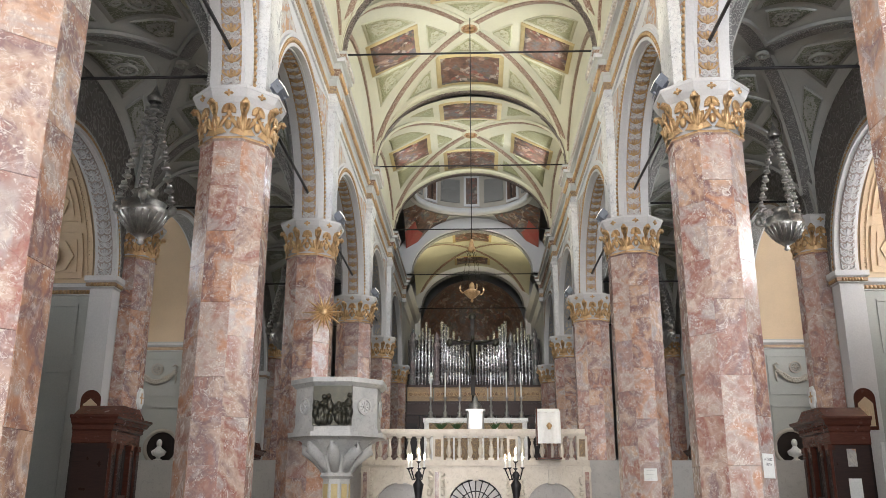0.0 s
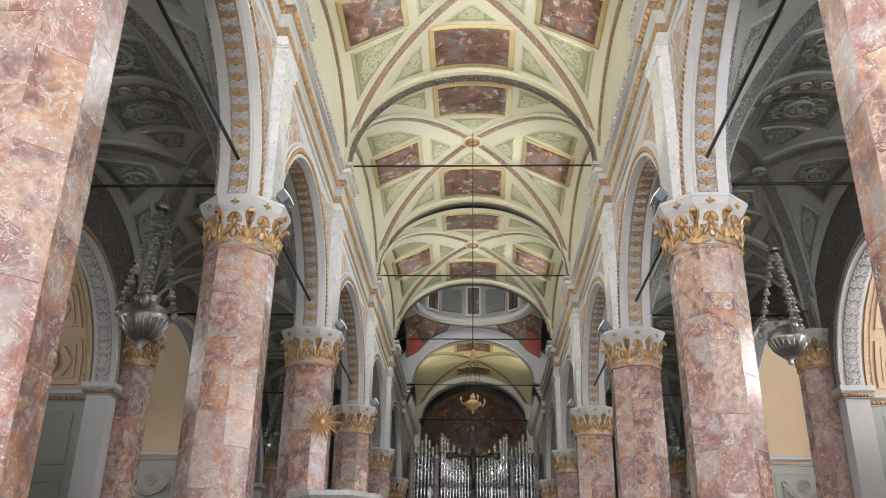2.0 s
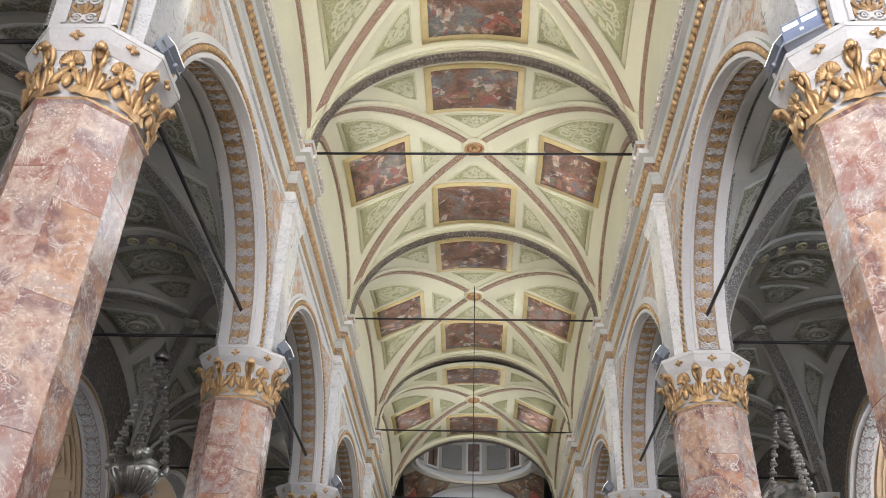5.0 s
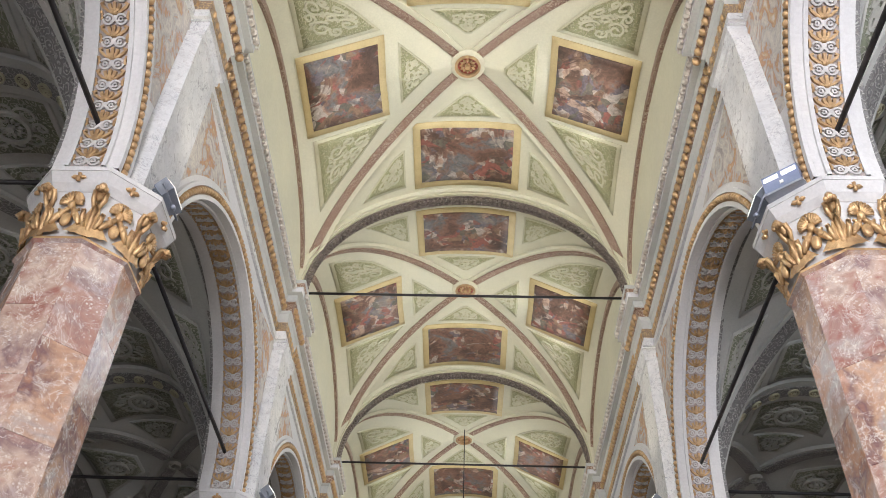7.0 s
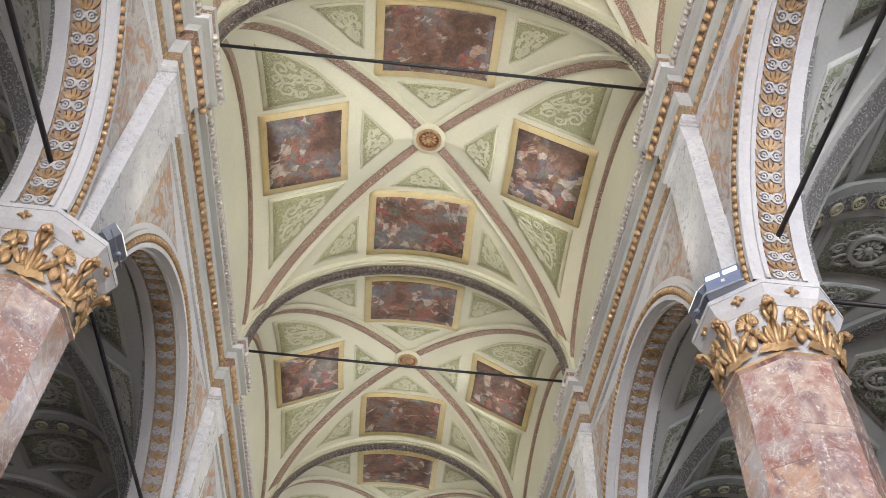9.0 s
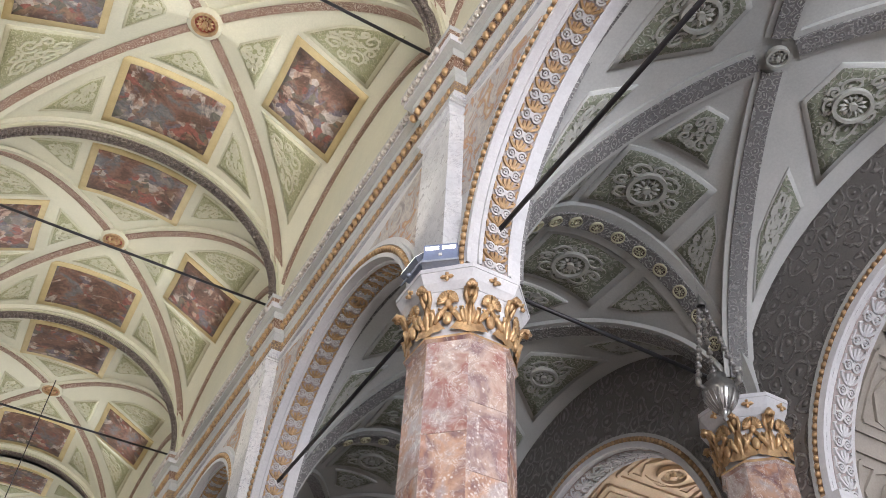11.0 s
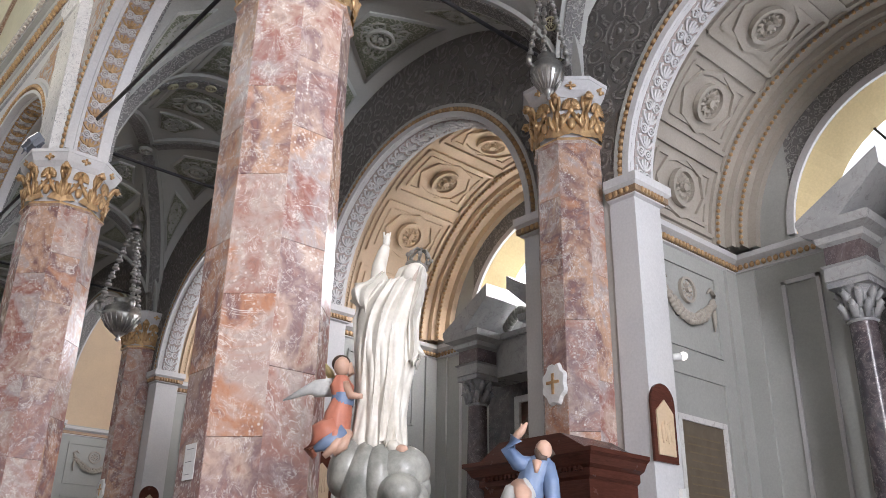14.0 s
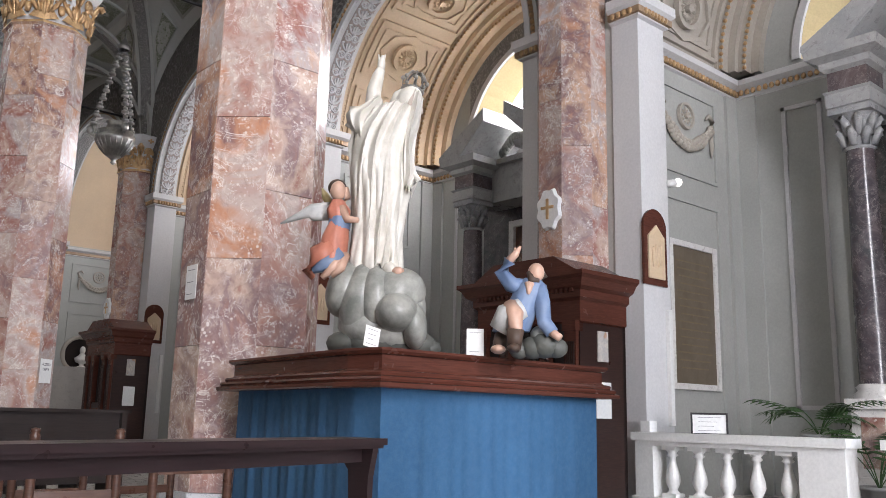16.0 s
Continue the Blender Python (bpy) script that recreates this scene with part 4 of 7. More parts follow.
        if k in (1, 2, 3):
            nn = 7
            for i in range(nn):
                t0, t1 = math.pi * (i + 0.1) / nn, math.pi * (i + 0.9) / nn
                for xa, xb in ((XA + 1.2, XA + 2.9),):
                    def at(u, t, o, ym=ym, rb=rb):
                        return V((s * u, ym - (rb - o) * math.cos(t), ZI + (rb * 0.97 - o) * math.sin(t)))
                    for dd, oo in ((0.0, 0.06), (0.16, 0.035)):
                        ta, tb, xs, xe = t0 + dd / rb, t1 - dd / rb, xa + dd, xb - dd
                        for line in ([(xs, t) for t in lin(ta, tb, 6)], [(xe, t) for t in lin(ta, tb, 6)], [(u, ta) for u in lin(xs, xe, 3)], [(u, tb) for u in lin(xs, xe, 3)]):
                            cv.strip([at(u, t, 0) for u, t in line], [V((0, math.cos(t), -math.sin(t))) for u, t in line], 0.07, oo, vm)
                    tm, xm = (t0 + t1) / 2, (xa + xb) / 2
                    rosette(cv, at(xm, tm, 0.02), (0, math.cos(tm), -math.sin(tm)), 0.3, (vm, vm), 0.09)
                    # the eight-sided frame round the flower
                    rim = [(xm + 0.62 * math.cos(a8), tm + 0.48 / rb * math.sin(a8)) for a8 in lin(0, 2 * math.pi, 8)]
                    cv.strip([at(u, t, 0) for u, t in rim], [V((0, math.cos(t), -math.sin(t))) for u, t in rim], 0.06, 0.05, vm)
            ts = lin(0, math.pi, 40)
            for xx, ww, hh, mm in ((XA + 0.95, 0.09, 0.05, vm), (XA + 1.08, 0.05, 0.035, vm), (XA + 2.98, 0.05, 0.05, vm), (XB - 0.42, 0.3, 0.12, vm), (XB - 0.3, 0.2, 0.24, vm), (XB - 0.15, 0.3, 0.36, vm), (XB - 0.05, 0.16, 0.5, vm)):
                cv.strip([at(xx, t, 0) for t in ts], [V((0, math.cos(t), -math.sin(t))) for t in ts], ww, hh, mm)
            for i in range(90):
                t = math.pi * (i + 0.5) / 90
                cv.blob(at(XB - 0.57, t, 0.11), (0.035, 0.035, 0.035), OLDGILT, 6, 4)
                cv.blob(at(XB - 0.31, t, 0.35), (0.035, 0.035, 0.035), OLDGILT, 6, 4)
                cv.blob(at(XA + 1.02, t, 0.03), (0.03, 0.03, 0.025), vm, 6, 4)
    side = "right" if s > 0 else "left"
    al.thing("ceiling_aisle_" + side, "grey groined aisle vault with green stucco fields", "ceiling", kind="structure")
    ob = wl.thing("wall_chapels_" + side, "grey plaster chapel walls with arched openings", "wall", kind="structure")
    stucco[s].part("stucco_ornament", ob, "white leafwork and gilded beads", kind="stuff")
    cv.thing("ceiling_chapels_" + side, "coffered tan barrel vaults of the chapels", "ceiling", kind="structure")

# unseen shell added to keep sky light out: west front, outer roof, choir walls
sh = Mesh()
sh.box(-16, 16, -12.4, -12.0, 0, 20, WHITE)
sh.box(-16, 16, -12.4, 60, 20, 20.3, STONE)
sh.box(-16.3, -16, -12.4, 60, 0, 20.3, STONE)
sh.box(16, 16.3, -12.4, 60, 0, 20.3, STONE)
sh.box(-16, 16, 59.7, 60, 0, 20.3, STONE)
for s in (-1, 1):
    sh.box(s * 3.74, s * 4.42, -12.0, YP[0], 0, 12.6, WHITE)
sh.thing("wall_unseen_shell", "unseen west wall and outer shell against sky light", "wall", kind="structure")

# ---- piers ----


def leaf_mesh(h=0.64):
    """An upright acanthus leaf facing +x: a fluted skirt, a stem and a scroll that curls out at the top."""
    m = Mesh()
    n, k = 10, 12

    def skirt(i, j):
        t, u = i / n, 2 * j / k - 1
        w = 0.19 * (1 - t) ** 1.7 + 0.035
        return (0.045 + 0.03 * t + 0.022 * abs(math.cos(u * 7.5)) * (1 - 0.4 * t) - 0.05 * u * u * (1 - t), u * w, h * 0.72 * t + 0.05 * abs(u) * (1 - t))
    m.grid(skirt, list(range(n + 1)), list(range(k + 1)), GOLD)
    m.tube([(0.03, 0, 0.02), (0.055, 0, 0.22), (0.07, 0, 0.4), (0.1, 0, 0.52), (0.15, 0, 0.6), (0.2, 0, 0.61), (0.225, 0, 0.565), (0.2, 0, 0.53), (0.175, 0, 0.55)], [0.03, 0.032, 0.036, 0.042, 0.046, 0.044, 0.038, 0.028, 0.018], GOLD, 10)
    for q in (-1, 1):
        m.tube([(0.07, q * 0.02, 0.38), (0.1, q * 0.055, 0.5), (0.14, q * 0.06, 0.58), (0.18, q * 0.045, 0.56)], [0.02, 0.028, 0.028, 0.012], GOLD, 7)
        m.tube([(0.05, q * 0.05, 0.12), (0.075, q * 0.09, 0.24), (0.1, q * 0.1, 0.32), (0.12, q * 0.09, 0.3)], [0.025, 0.03, 0.026, 0.012], GOLD, 7)
        m.blob((0.2, q * 0.04, 0.57), (0.035, 0.03, 0.035), GOLD, 8, 6)
    return m.data("acanthus_leaf")


def shell_mesh(r=0.125):
    """A ribbed fan with a small bud under it."""
    m = Mesh()
    n = 13
    for i in range(n):
        a = math.radians(-10 + 200 * i / (n - 1))
        d = V((0.02, math.cos(a), math.sin(a)))
        m.tube([V((0.02, 0, 0)), V((0.06, d.y * r * 0.55, d.z * r * 0.6)), V((0.075, d.y * r, d.z * r * 1.15))], [0.008, 0.016, 0.02], GOLD, 6)
    m.blob((0.05, 0, -0.03), (0.04, 0.045, 0.06), GOLD, 8, 6)
    for q in (-1, 1):
        m.tube([(0.03, q * 0.02, -0.06), (0.05, q * 0.1, -0.2), (0.05, q * 0.15, -0.3)], [0.03, 0.04, 0.02], GOLD, 6)
        m.blob((0.05, q * 0.07, -0.16), (0.04, 0.04, 0.05), GOLD, 7, 5)
    m.blob((0.05, 0, -0.24), (0.04, 0.06, 0.09), GOLD, 8, 6)
    m.tube([(0.04, 0, -0.05), (0.05, 0.05, -0.13), (0.06, 0.11, -0.1)], 0.018, GOLD, 6)
    m.tube([(0.04, 0, -0.05), (0.05, -0.05, -0.13), (0.06, -0.11, -0.1)], 0.018, GOLD, 6)
    return m.data("shell")


LEAFD, SHELLD = leaf_mesh(), shell_mesh()


def make_pier(r=0.6, courses=(0.35, 1.55, 2.9, 4.1, 5.3, 6.1, 6.92), half=False, label="octagonal pink marble pier with gilded leaf capital", sides=range(8)):
    p = empty("pier", label, "pier", "church piers")
    b = Mesh()
    b.prism(octagon(r + 0.2), 0, 0.14, GREYM)
    b.prism(octagon(r + 0.12), 0.14, 0.26, GREYM, octagon(r + 0.03))
    b.prism(octagon(r + 0.03), 0.26, 0.35, GREYM)
    b.part("base", p, "grey veined marble base")
    core = Mesh()
    core.prism(octagon(r - 0.03), 0.3, 6.95, STONE)
    core.part("core", p)
    rin = r * math.cos(math.pi / 8)
    fw = 2 * r * math.sin(math.pi / 8)
    slabs = {}
    other = (courses[0], *[round(a + (b - a) * 0.55, 2) for a, b in zip(courses[1:-1], courses[2:])][:-1], courses[-1])
    for z0, z1, par in [(a, b, 0) for a, b in zip(courses, courses[1:])] + [(a, b, 1) for a, b in zip(other, other[1:])]:
        h = round(z1 - z0, 3)
        if h not in slabs:
            m = Mesh()
            e = 0.0035
            q, t = fw / 2 - 0.0015, 0.05
            vs = [(-t, -q + t * 0.41, e * 0.4), (-t, q - t * 0.41, e * 0.4), (-t, q - t * 0.41, h - e * 0.4), (-t, -q + t * 0.41, h - e * 0.4),
                  (-e, -q, e * 0.4), (-e, q, e * 0.4), (-e, q, h - e * 0.4), (-e, -q, h - e * 0.4),
                  (0, -q + e, e), (0, q - e, e), (0, q - e, h - e), (0, -q + e, h - e)]
            m.add(vs, [(0, 1, 5, 4), (1, 2, 6, 5), (2, 3, 7, 6), (3, 0, 4, 7), (4, 5, 9, 8), (5, 6, 10, 9), (6, 7, 11, 10), (7, 4, 8, 11), (8, 9, 10, 11)], PINK)
            slabs[h] = m.data("marble_slab")
        for i in [q for q in sides if q % 2 == par]:
            a = math.pi * i / 4
            child("marble_slab", slabs[h], p, pose(rin * math.cos(a), rin * math.sin(a), z0, 0, 0, math.degrees(a)))
    cap = Mesh()
    cap.prism(octagon(r + 0.0), 6.9, 6.93, PINK, octagon(r + 0.04))
    cap.prism(octagon(r + 0.04), 6.93, 6.96, GOLD)
    cap.prism(octagon(r + 0.0), 6.96, 6.99, GOLD)
    cap.prism(octagon(r - 0.02), 6.98, 7.62, WHITE, octagon(r + 0.05))
    cob = cap.part("capital", p, "worn gilded leaf capital")
    for i in range(8):
        a = math.pi * (i + 0.5) / 4
        child("acanthus_leaf", LEAFD, cob, pose((r - 0.04) * math.cos(a), (r - 0.04) * math.sin(a), 6.98, 0, 0, math.degrees(a)))
        a = math.pi * i / 4
        child("shell", SHELLD, cob, pose((rin + 0.01) * math.cos(a), (rin + 0.01) * math.sin(a), 7.42, 0, 0, math.degrees(a)))
    ab = Mesh()
    ab.prism(octagon(r + 0.06), 7.6, 7.68, WHITE, octagon(r + 0.13))
    ab.prism(octagon(r + 0.13), 7.68, 7.8, WHITE, octagon(r + 0.19))
    ab.prism(octagon(r + 0.2), 7.8, 7.86, WHITE)
    for i in range(8):
        a = math.pi * i / 4
        q = (r + 0.17) * math.cos(math.pi / 8)
        c = V((q * math.cos(a), q * math.sin(a), 7.73))
        t = V((-math.sin(a), math.cos(a), 0))
        for d, zz in ((0, 0.06), (0.08, -0.01), (-0.08, -0.01), (0, -0.07)):
            ab.tube([c, c + t * d * 0.6 + V((0, 0, zz * 0.7)), c + t * d + V((0, 0, zz))], [0.012, 0.028, 0.008], GOLD, 6)
    ab.part("abacus", p, "pale stone octagonal abacus")
    return p


first = make_pier(0.625)
first.location = (W, YP[2], 0)
for k in range(0, 8):
    for s in (-1, 1):
        if (k, s) != (2, 1):
            copy_thing(first, pose(s * W, YP[k], 0, 0, 0, 0))
wfirst = make_pier(0.49, courses=(0.35, 2.2, 3.6, 5.0, 6.1, 6.92), label="octagonal pink marble pier engaged in chapel wall")
wfirst.location = (XA, YP[2] + OFF, 0)
for k in range(0, 7):
    for s in (-1, 1):
        if (k, s) != (2, 1):
            copy_thing(wfirst, pose(s * XA, YP[k] + OFF, 0, 0, 0, 0))

# ---- tie rods ----


def rod(a, b, r=0.03):
    m = Mesh()
    m.tube([a, b], r, IRON, 8)
    return m.thing("tie_rod", "black iron tie rod under the vaults", "tie rod", "iron tie rods")


for k, y in enumerate(YP):
    rod((-HX - 0.1, y, ZS), (HX + 0.1, y, ZS), 0.028)
    for s in (-1, 1):
        if k < 7:
            rod((s * W, YP[k] + 0.3, 8.5), (s * W, YP[k + 1] - 0.3, 8.5), 0.032)
            rod((s * (W + 0.5), y, 8.42), (s * (XA - 0.2), y, 8.42), 0.03)

m = Mesh()
m.tube([(W - 0.02, YP[2] - 0.3, 8.52), (W - 0.2, YP[2] - 0.42, 8.46), (W - 0.22, YP[2] - 0.5, 8.2), (W - 0.2, YP[2] - 0.52, ZA)], 0.016, BLUE, 6)
m.thing("cable", "blue electric cable hanging above pier capital", "cable")

# ---- floodlights on the capitals ----


def floodlight(x, y, z, s, aim):
    o = empty("floodlight", "grey metal floodlight on pier capital", "lamp", "floodlights of the nave", pose(x, y, z, 0, 0, aim) @ pose(0, 0, 0.06, 38, 0, 0))
    b = Mesh()
    b.prism([(-0.16, -0.06), (0.16, -0.06), (0.2, 0.1), (-0.2, 0.1)], 0.08, 0.3, ALUM)
    for i in range(5):
        b.box(-0.14, 0.14, -0.1, -0.06, 0.1 + i * 0.04, 0.115 + i * 0.04, ALUM)
    b.part("housing", o)
    g = Mesh()
    g.box(-0.17, 0.17, 0.1, 0.112, 0.1, 0.28, LAMPGLASS)
    g.part("glass", o, "lit glass front")
    h = Mesh()
    h.tube([(-0.22, 0.02, 0.18), (-0.22, 0, 0.02), (0.22, 0, 0.02), (0.22, 0.02, 0.18)], 0.012, ALUM, 6)
    h.tube([(0, 0, 0.02), (0, 0, -0.02)], 0.03, ALUM, 8)
    h.part("bracket", o)
    return o


for k in range(1, 6):
    for s in (-1, 1):
        x, y = s * (W - 0.82), YP[k] - 0.12
        floodlight(x, y, ZA - 0.02, s, 90 if s > 0 else -90)
        spot("floodlight_beam", (x - s * 0.5, y, ZA + 0.4), (s * 0.4, y + 2.5, 15.5), 150, 125, (1.0, 0.93, 0.72), 0.12)

# ---- east end ----
YC = 27.0
ZP = 2.25
pf = Mesh()
pf.box(-16, 16, YC, 60, -0.3, ZP, FLOOR)
pf.thing("floor_presbytery", "raised stone floor of the presbytery", "floor", kind="structure")

# ---- east end: dome, choir, apse ----
yc, hc = (YP[6] + YP[7]) / 2, (YP[7] - YP[6]) / 2
dome = Mesh()
ZR = 15.85
N = 64


def rim(t):
    """Edge of the crossing bay in the way t: a point on one of the four arches."""
    c, q = math.cos(t), math.sin(t)
    k = min(HX / abs(c) if abs(c) > 1e-6 else 1e9, hc / abs(q) if abs(q) > 1e-6 else 1e9)
    x, y = c * k, q * k
    f = abs(y) / hc if abs(abs(x) - HX) < 1e-6 else abs(x) / HX
    return V((x, yc + y, ZS + 3.05 * math.sqrt(max(0, 1 - min(1, f) ** 2))))


RD = 3.15
for i in range(N):
    t0, t1 = 2 * math.pi * i / N, 2 * math.pi * (i + 1) / N
    a0, a1 = rim(t0), rim(t1)
    b0, b1 = (V((RD * math.cos(t), yc + RD * 1.05 * math.sin(t), ZR)) for t in (t0, t1))
    for j in range(4):
        u, v = j / 4, (j + 1) / 4
        q = [a0.lerp(b0, u), a1.lerp(b1, u), a1.lerp(b1, v), a0.lerp(b0, v)]
        dome.add(q, [(0, 1, 2, 3)], REDFRESCO if (i % 16) in (7, 8) and j < 2 else PAINT if abs((i % 16) - 7.5) < 4 else GREY)
dome.lathe([(RD, ZR), (RD - 0.14, ZR + 0.03), (RD - 0.16, ZR + 0.16), (RD - 0.3, ZR + OFF), (RD - 0.3, ZR + 0.32), (RD - 0.02, ZR + 0.36)], WHITE, 48, (0, yc, 0))
for i in range(72):
    t = 2 * math.pi * i / 72
    dome.blob(((RD - 0.2) * math.cos(t), yc + (RD - 0.2) * math.sin(t), ZR + 0.12), 0.06, RELIEF, 6, 4)
dome.lathe([(RD - 0.02, ZR + 0.3), (RD - 0.05, ZR + 2.4), (RD - 0.3, ZR + 3.2), (1.2, ZR + 4.1), (0.01, ZR + 4.15)], CHAPVAULT, 48, (0, yc, 0))
for i in range(8):
    t = math.pi * i / 4 + math.pi / 2
    m = Matrix.Translation((0, yc, ZR + 0.5)) @ Matrix.Rotation(t, 4, "Z")
    for x0, x1, z0, z1, d, mat in ((-0.42, 0.42, 0, 1.75, 0.1, WHITE), (-0.3, 0.3, 0.12, 1.6, 0.13, PAINTD), (-0.025, 0.025, 0.12, 1.6, 0.16, IRON)):
        o = Mesh().box(RD - 0.05 - d, RD, x0, x1, z0, z1, mat)
        dome.add([m @ V(p) for p in o.v], o.f, mat)
    for q in (0.32, 0.6):
        m2 = Matrix.Translation((0, yc, ZR + 0.5)) @ Matrix.Rotation(t + q * 0.62 + 0.1, 4, "Z")
        o = Mesh().box(RD - 0.12, RD, -0.28, 0.28, 0.2, 1.5, SOFFITG)
        dome.add([m2 @ V(p) for p in o.v], o.f, SOFFITG)
dome.thing("ceiling_dome", "grey and white drum of the crossing dome", "ceiling", kind="structure")

choir = Mesh()
YE = 53.8
g = Groin(0, (YP[7] + YE) / 2, HX, (YE - YP[7]) / 2, ZS, RISE - 0.3, 0.9)
g.webs(choir, CREAM)
for d in (1, -1):
    hy = (YE - YP[7]) / 2
    for q in ([(-HX * 0.99, -hy * 0.99 * d), (HX * 0.99, hy * 0.99 * d)],):
        g.band(choir, q, 0.36, 0.05, CREAM, 60)
        g.band(choir, q, 0.16, 0.085, BROWN, 60)
for sy in (-1, 1):
    g.patch(choir, [(-1.1, sy * 1.6), (1.1, sy * 1.6), (1.1, sy * 3.3), (-1.1, sy * 3.3)], OCHRE, 0.03)
    g.patch(choir, [(-0.95, sy * 1.75), (0.95, sy * 1.75), (0.95, sy * 3.15), (-0.95, sy * 3.15)], PAINT, 0.05)
for y in (YP[7], YE):
    arc = [math.pi * i / 48 for i in range(49)]
    pts = [(-HX * math.cos(t), y, ZS + (RISE - 0.3) * math.sin(t)) for t in arc]
    nr = [V((math.cos(t), 0, -math.sin(t))).normalized() for t in arc]
    choir.strip(pts, nr, 0.8, 0.3, WHITE, -0.7)
    choir.strip(pts, nr, 0.45, 0.36, SOFFITG, 0.2)
choir.thing("ceiling_choir", "cream groined vault of the choir", "ceiling", kind="structure")
cw = Mesh()
for s in (-1, 1):
    cw.box(s * 3.74, s * 4.4, YP[7], YE + 0.5, ZP, 12.6, GREY)
    cw.sweep([(0, 11.0), (0.1, 11.1), (0.1, 11.8), (0.3, 11.9), (0.45, 12.3), (0, 12.34)], [(s * 3.74, YP[7], 0), (s * 3.74, YE, 0)], [(-s, 0, 0)] * 2, WHITE)
    cw.box(s * 3.3, s * 4.4, YE - 0.3, YE + 0.5, ZP, 12.6, WHITE)
# painted apse
cw.lathe([(3.3, ZP), (3.3, 8.6)], GREY, 32, (0, YE + 0.3, 0), 0.0, True, 0.5)
cw.lathe([(3.3, 8.6), (3.3, 11.5)] + [(3.3 * math.cos(a), 11.5 + 3.3 * math.sin(a)) for a in lin(0.1, 1.5, 10)], PAINTD, 32, (0, YE + 0.3, 0), 0.0, True, 0.5)
cw.thing("wall_choir", "grey choir walls with dark painted apse", "wall", kind="structure")
rod((-3.3, YE - 0.3, ZS), (3.3, YE - 0.3, ZS))
# two added fill beams that brighten the choir vault; no fixtures belong to them
spot("choir_fill_beam", (-3.0, YP[7] + 0.8, 12.4), (0, 47, 15.5), 330, 130, (1.0, 0.9, 0.6), 0.1)
spot("choir_fill_beam", (3.0, YP[7] + 0.8, 12.4), (0, 47, 15.5), 330, 130, (1.0, 0.9, 0.6), 0.1)

area("dome_window_light", look((0, yc - 2.7, ZR + 1.5), (0, yc + 2.5, ZR + 0.4)), 0.6, 1.3, 70, DAY)
# added fill on the painted apse, from no known lamp
spot("apse_fill_beam", (0, YE - 0.6, 7.4), (0, YE + 3, 11.0), 120, 120, (1.0, 0.9, 0.7), 0.1)
for s in (-1, 1):
    spot("altar_floodlight_beam", (s * 3.0, YP[4] + 0.7, 8.6), (0, 29.5, 3.0), 520, 60, (1.0, 0.95, 0.85), 0.1)
    # added fill beam on the organ front, without a fixture
    spot("organ_fill_beam", (s * 3.0, YP[6] + 0.6, 12.4), (0, 46.5, 8.0), 900, 50, (1.0, 0.96, 0.9), 0.1)

# ---- organ ----
YO = 46.5
organ = empty("pipe_organ", "pipe organ with tin pipes above gilded gallery", "organ", at=pose(0.05, YO, 0))
gm = Mesh()
gm.box(-3.6, 3.6, -0.1, 1.4, 5.6, 6.1, WOOD)
gm.box(-3.6, 3.6, -0.16, 0.1, 6.1, 6.2, WOOD)
gm.box(-3.6, 3.6, -0.2, 0.1, 6.95, 7.05, WOOD)
gm.part("gallery", organ, "dark wooden organ gallery")
for i in range(5):
    pm = Mesh()
    x = -2.88 + i * 1.44
    pm.box(x - 0.68, x + 0.68, -0.14, 0.05, 6.2, 6.95, FRIEZE)
    for q in range(5):
        rosette(pm, (x - 0.48 + q * 0.24, -0.15, 6.57), (0, -1, 0), 0.11, (GOLD, WOOD), 0.05, 8)
    pm.part("gallery_panel", organ, "carved gilded panel")
for x, zt in ((-3.3, 9.6), (-2.0, 9.4), (2.0, 9.4), (3.3, 9.6)):
    pm = Mesh()
    pm.lathe([(0.2, 7.05), (0.2, 7.25), (0.15, 7.3), (0.15, zt - 0.4), (0.22, zt - 0.3), (0.22, zt - 0.1), (0.1, zt), (0.16, zt + 0.15), (0.02, zt + 0.55)], GREENM, 14, (x, 0, 0))
    pm.part("post", organ)


def pipe(x, y, z0, h, r):
    m = Mesh()
    m.lathe([(0.02, 0), (r, 0.5), (r, 0.55), (r * 0.9, 0.56), (r * 0.9, 0.66), (r, 0.67), (r, h), (r * 0.88, h), (r * 0.85, h - 0.1)], PIPE, 10, (x, y, z0))
    return m


for i in range(23):
    u = (i - 11) / 11
    top = 9.25 + 1.3 * abs(u) ** 1.3 - (0.5 if i % 2 and abs(u) < 0.8 else 0)
    pipe(u * 1.72, 0.12 - 0.1 * (1 - abs(u)), 7.05, top - 7.05, 0.055 + 0.035 * abs(u)).part("pipe", organ)
for s in (-1, 1):
    for i in range(6):
        pipe(s * (2.22 + i * 0.19), 0.25, 7.05, 3.5 - abs(i - 2) * 0.35, 0.075).part("pipe", organ)
bk = Mesh()
bk.box(-3.6, 3.6, 0.5, 1.3, 7.05, 9.6, BLACKW)
bk.part("case", organ, "dark organ case")

stalls = empty("choir_stalls", "dark carved wooden choir stalls below organ", "stalls", at=pose(0, YO - 0.6, 0))
for i in range(9):
    x = -3.2 + i * 0.8
    m = Mesh()
    m.box(x - 0.38, x + 0.38, 0, 0.5, ZP, 5.4, WOOD)
    m.box(x - 0.28, x + 0.28, -0.03, 0, ZP + 1.2, 5.0, BLACKW)
    m.box(x - 0.4, x + 0.4, -0.12, 0.5, 5.4, 5.58, WOOD)
    m.part("stall", stalls)

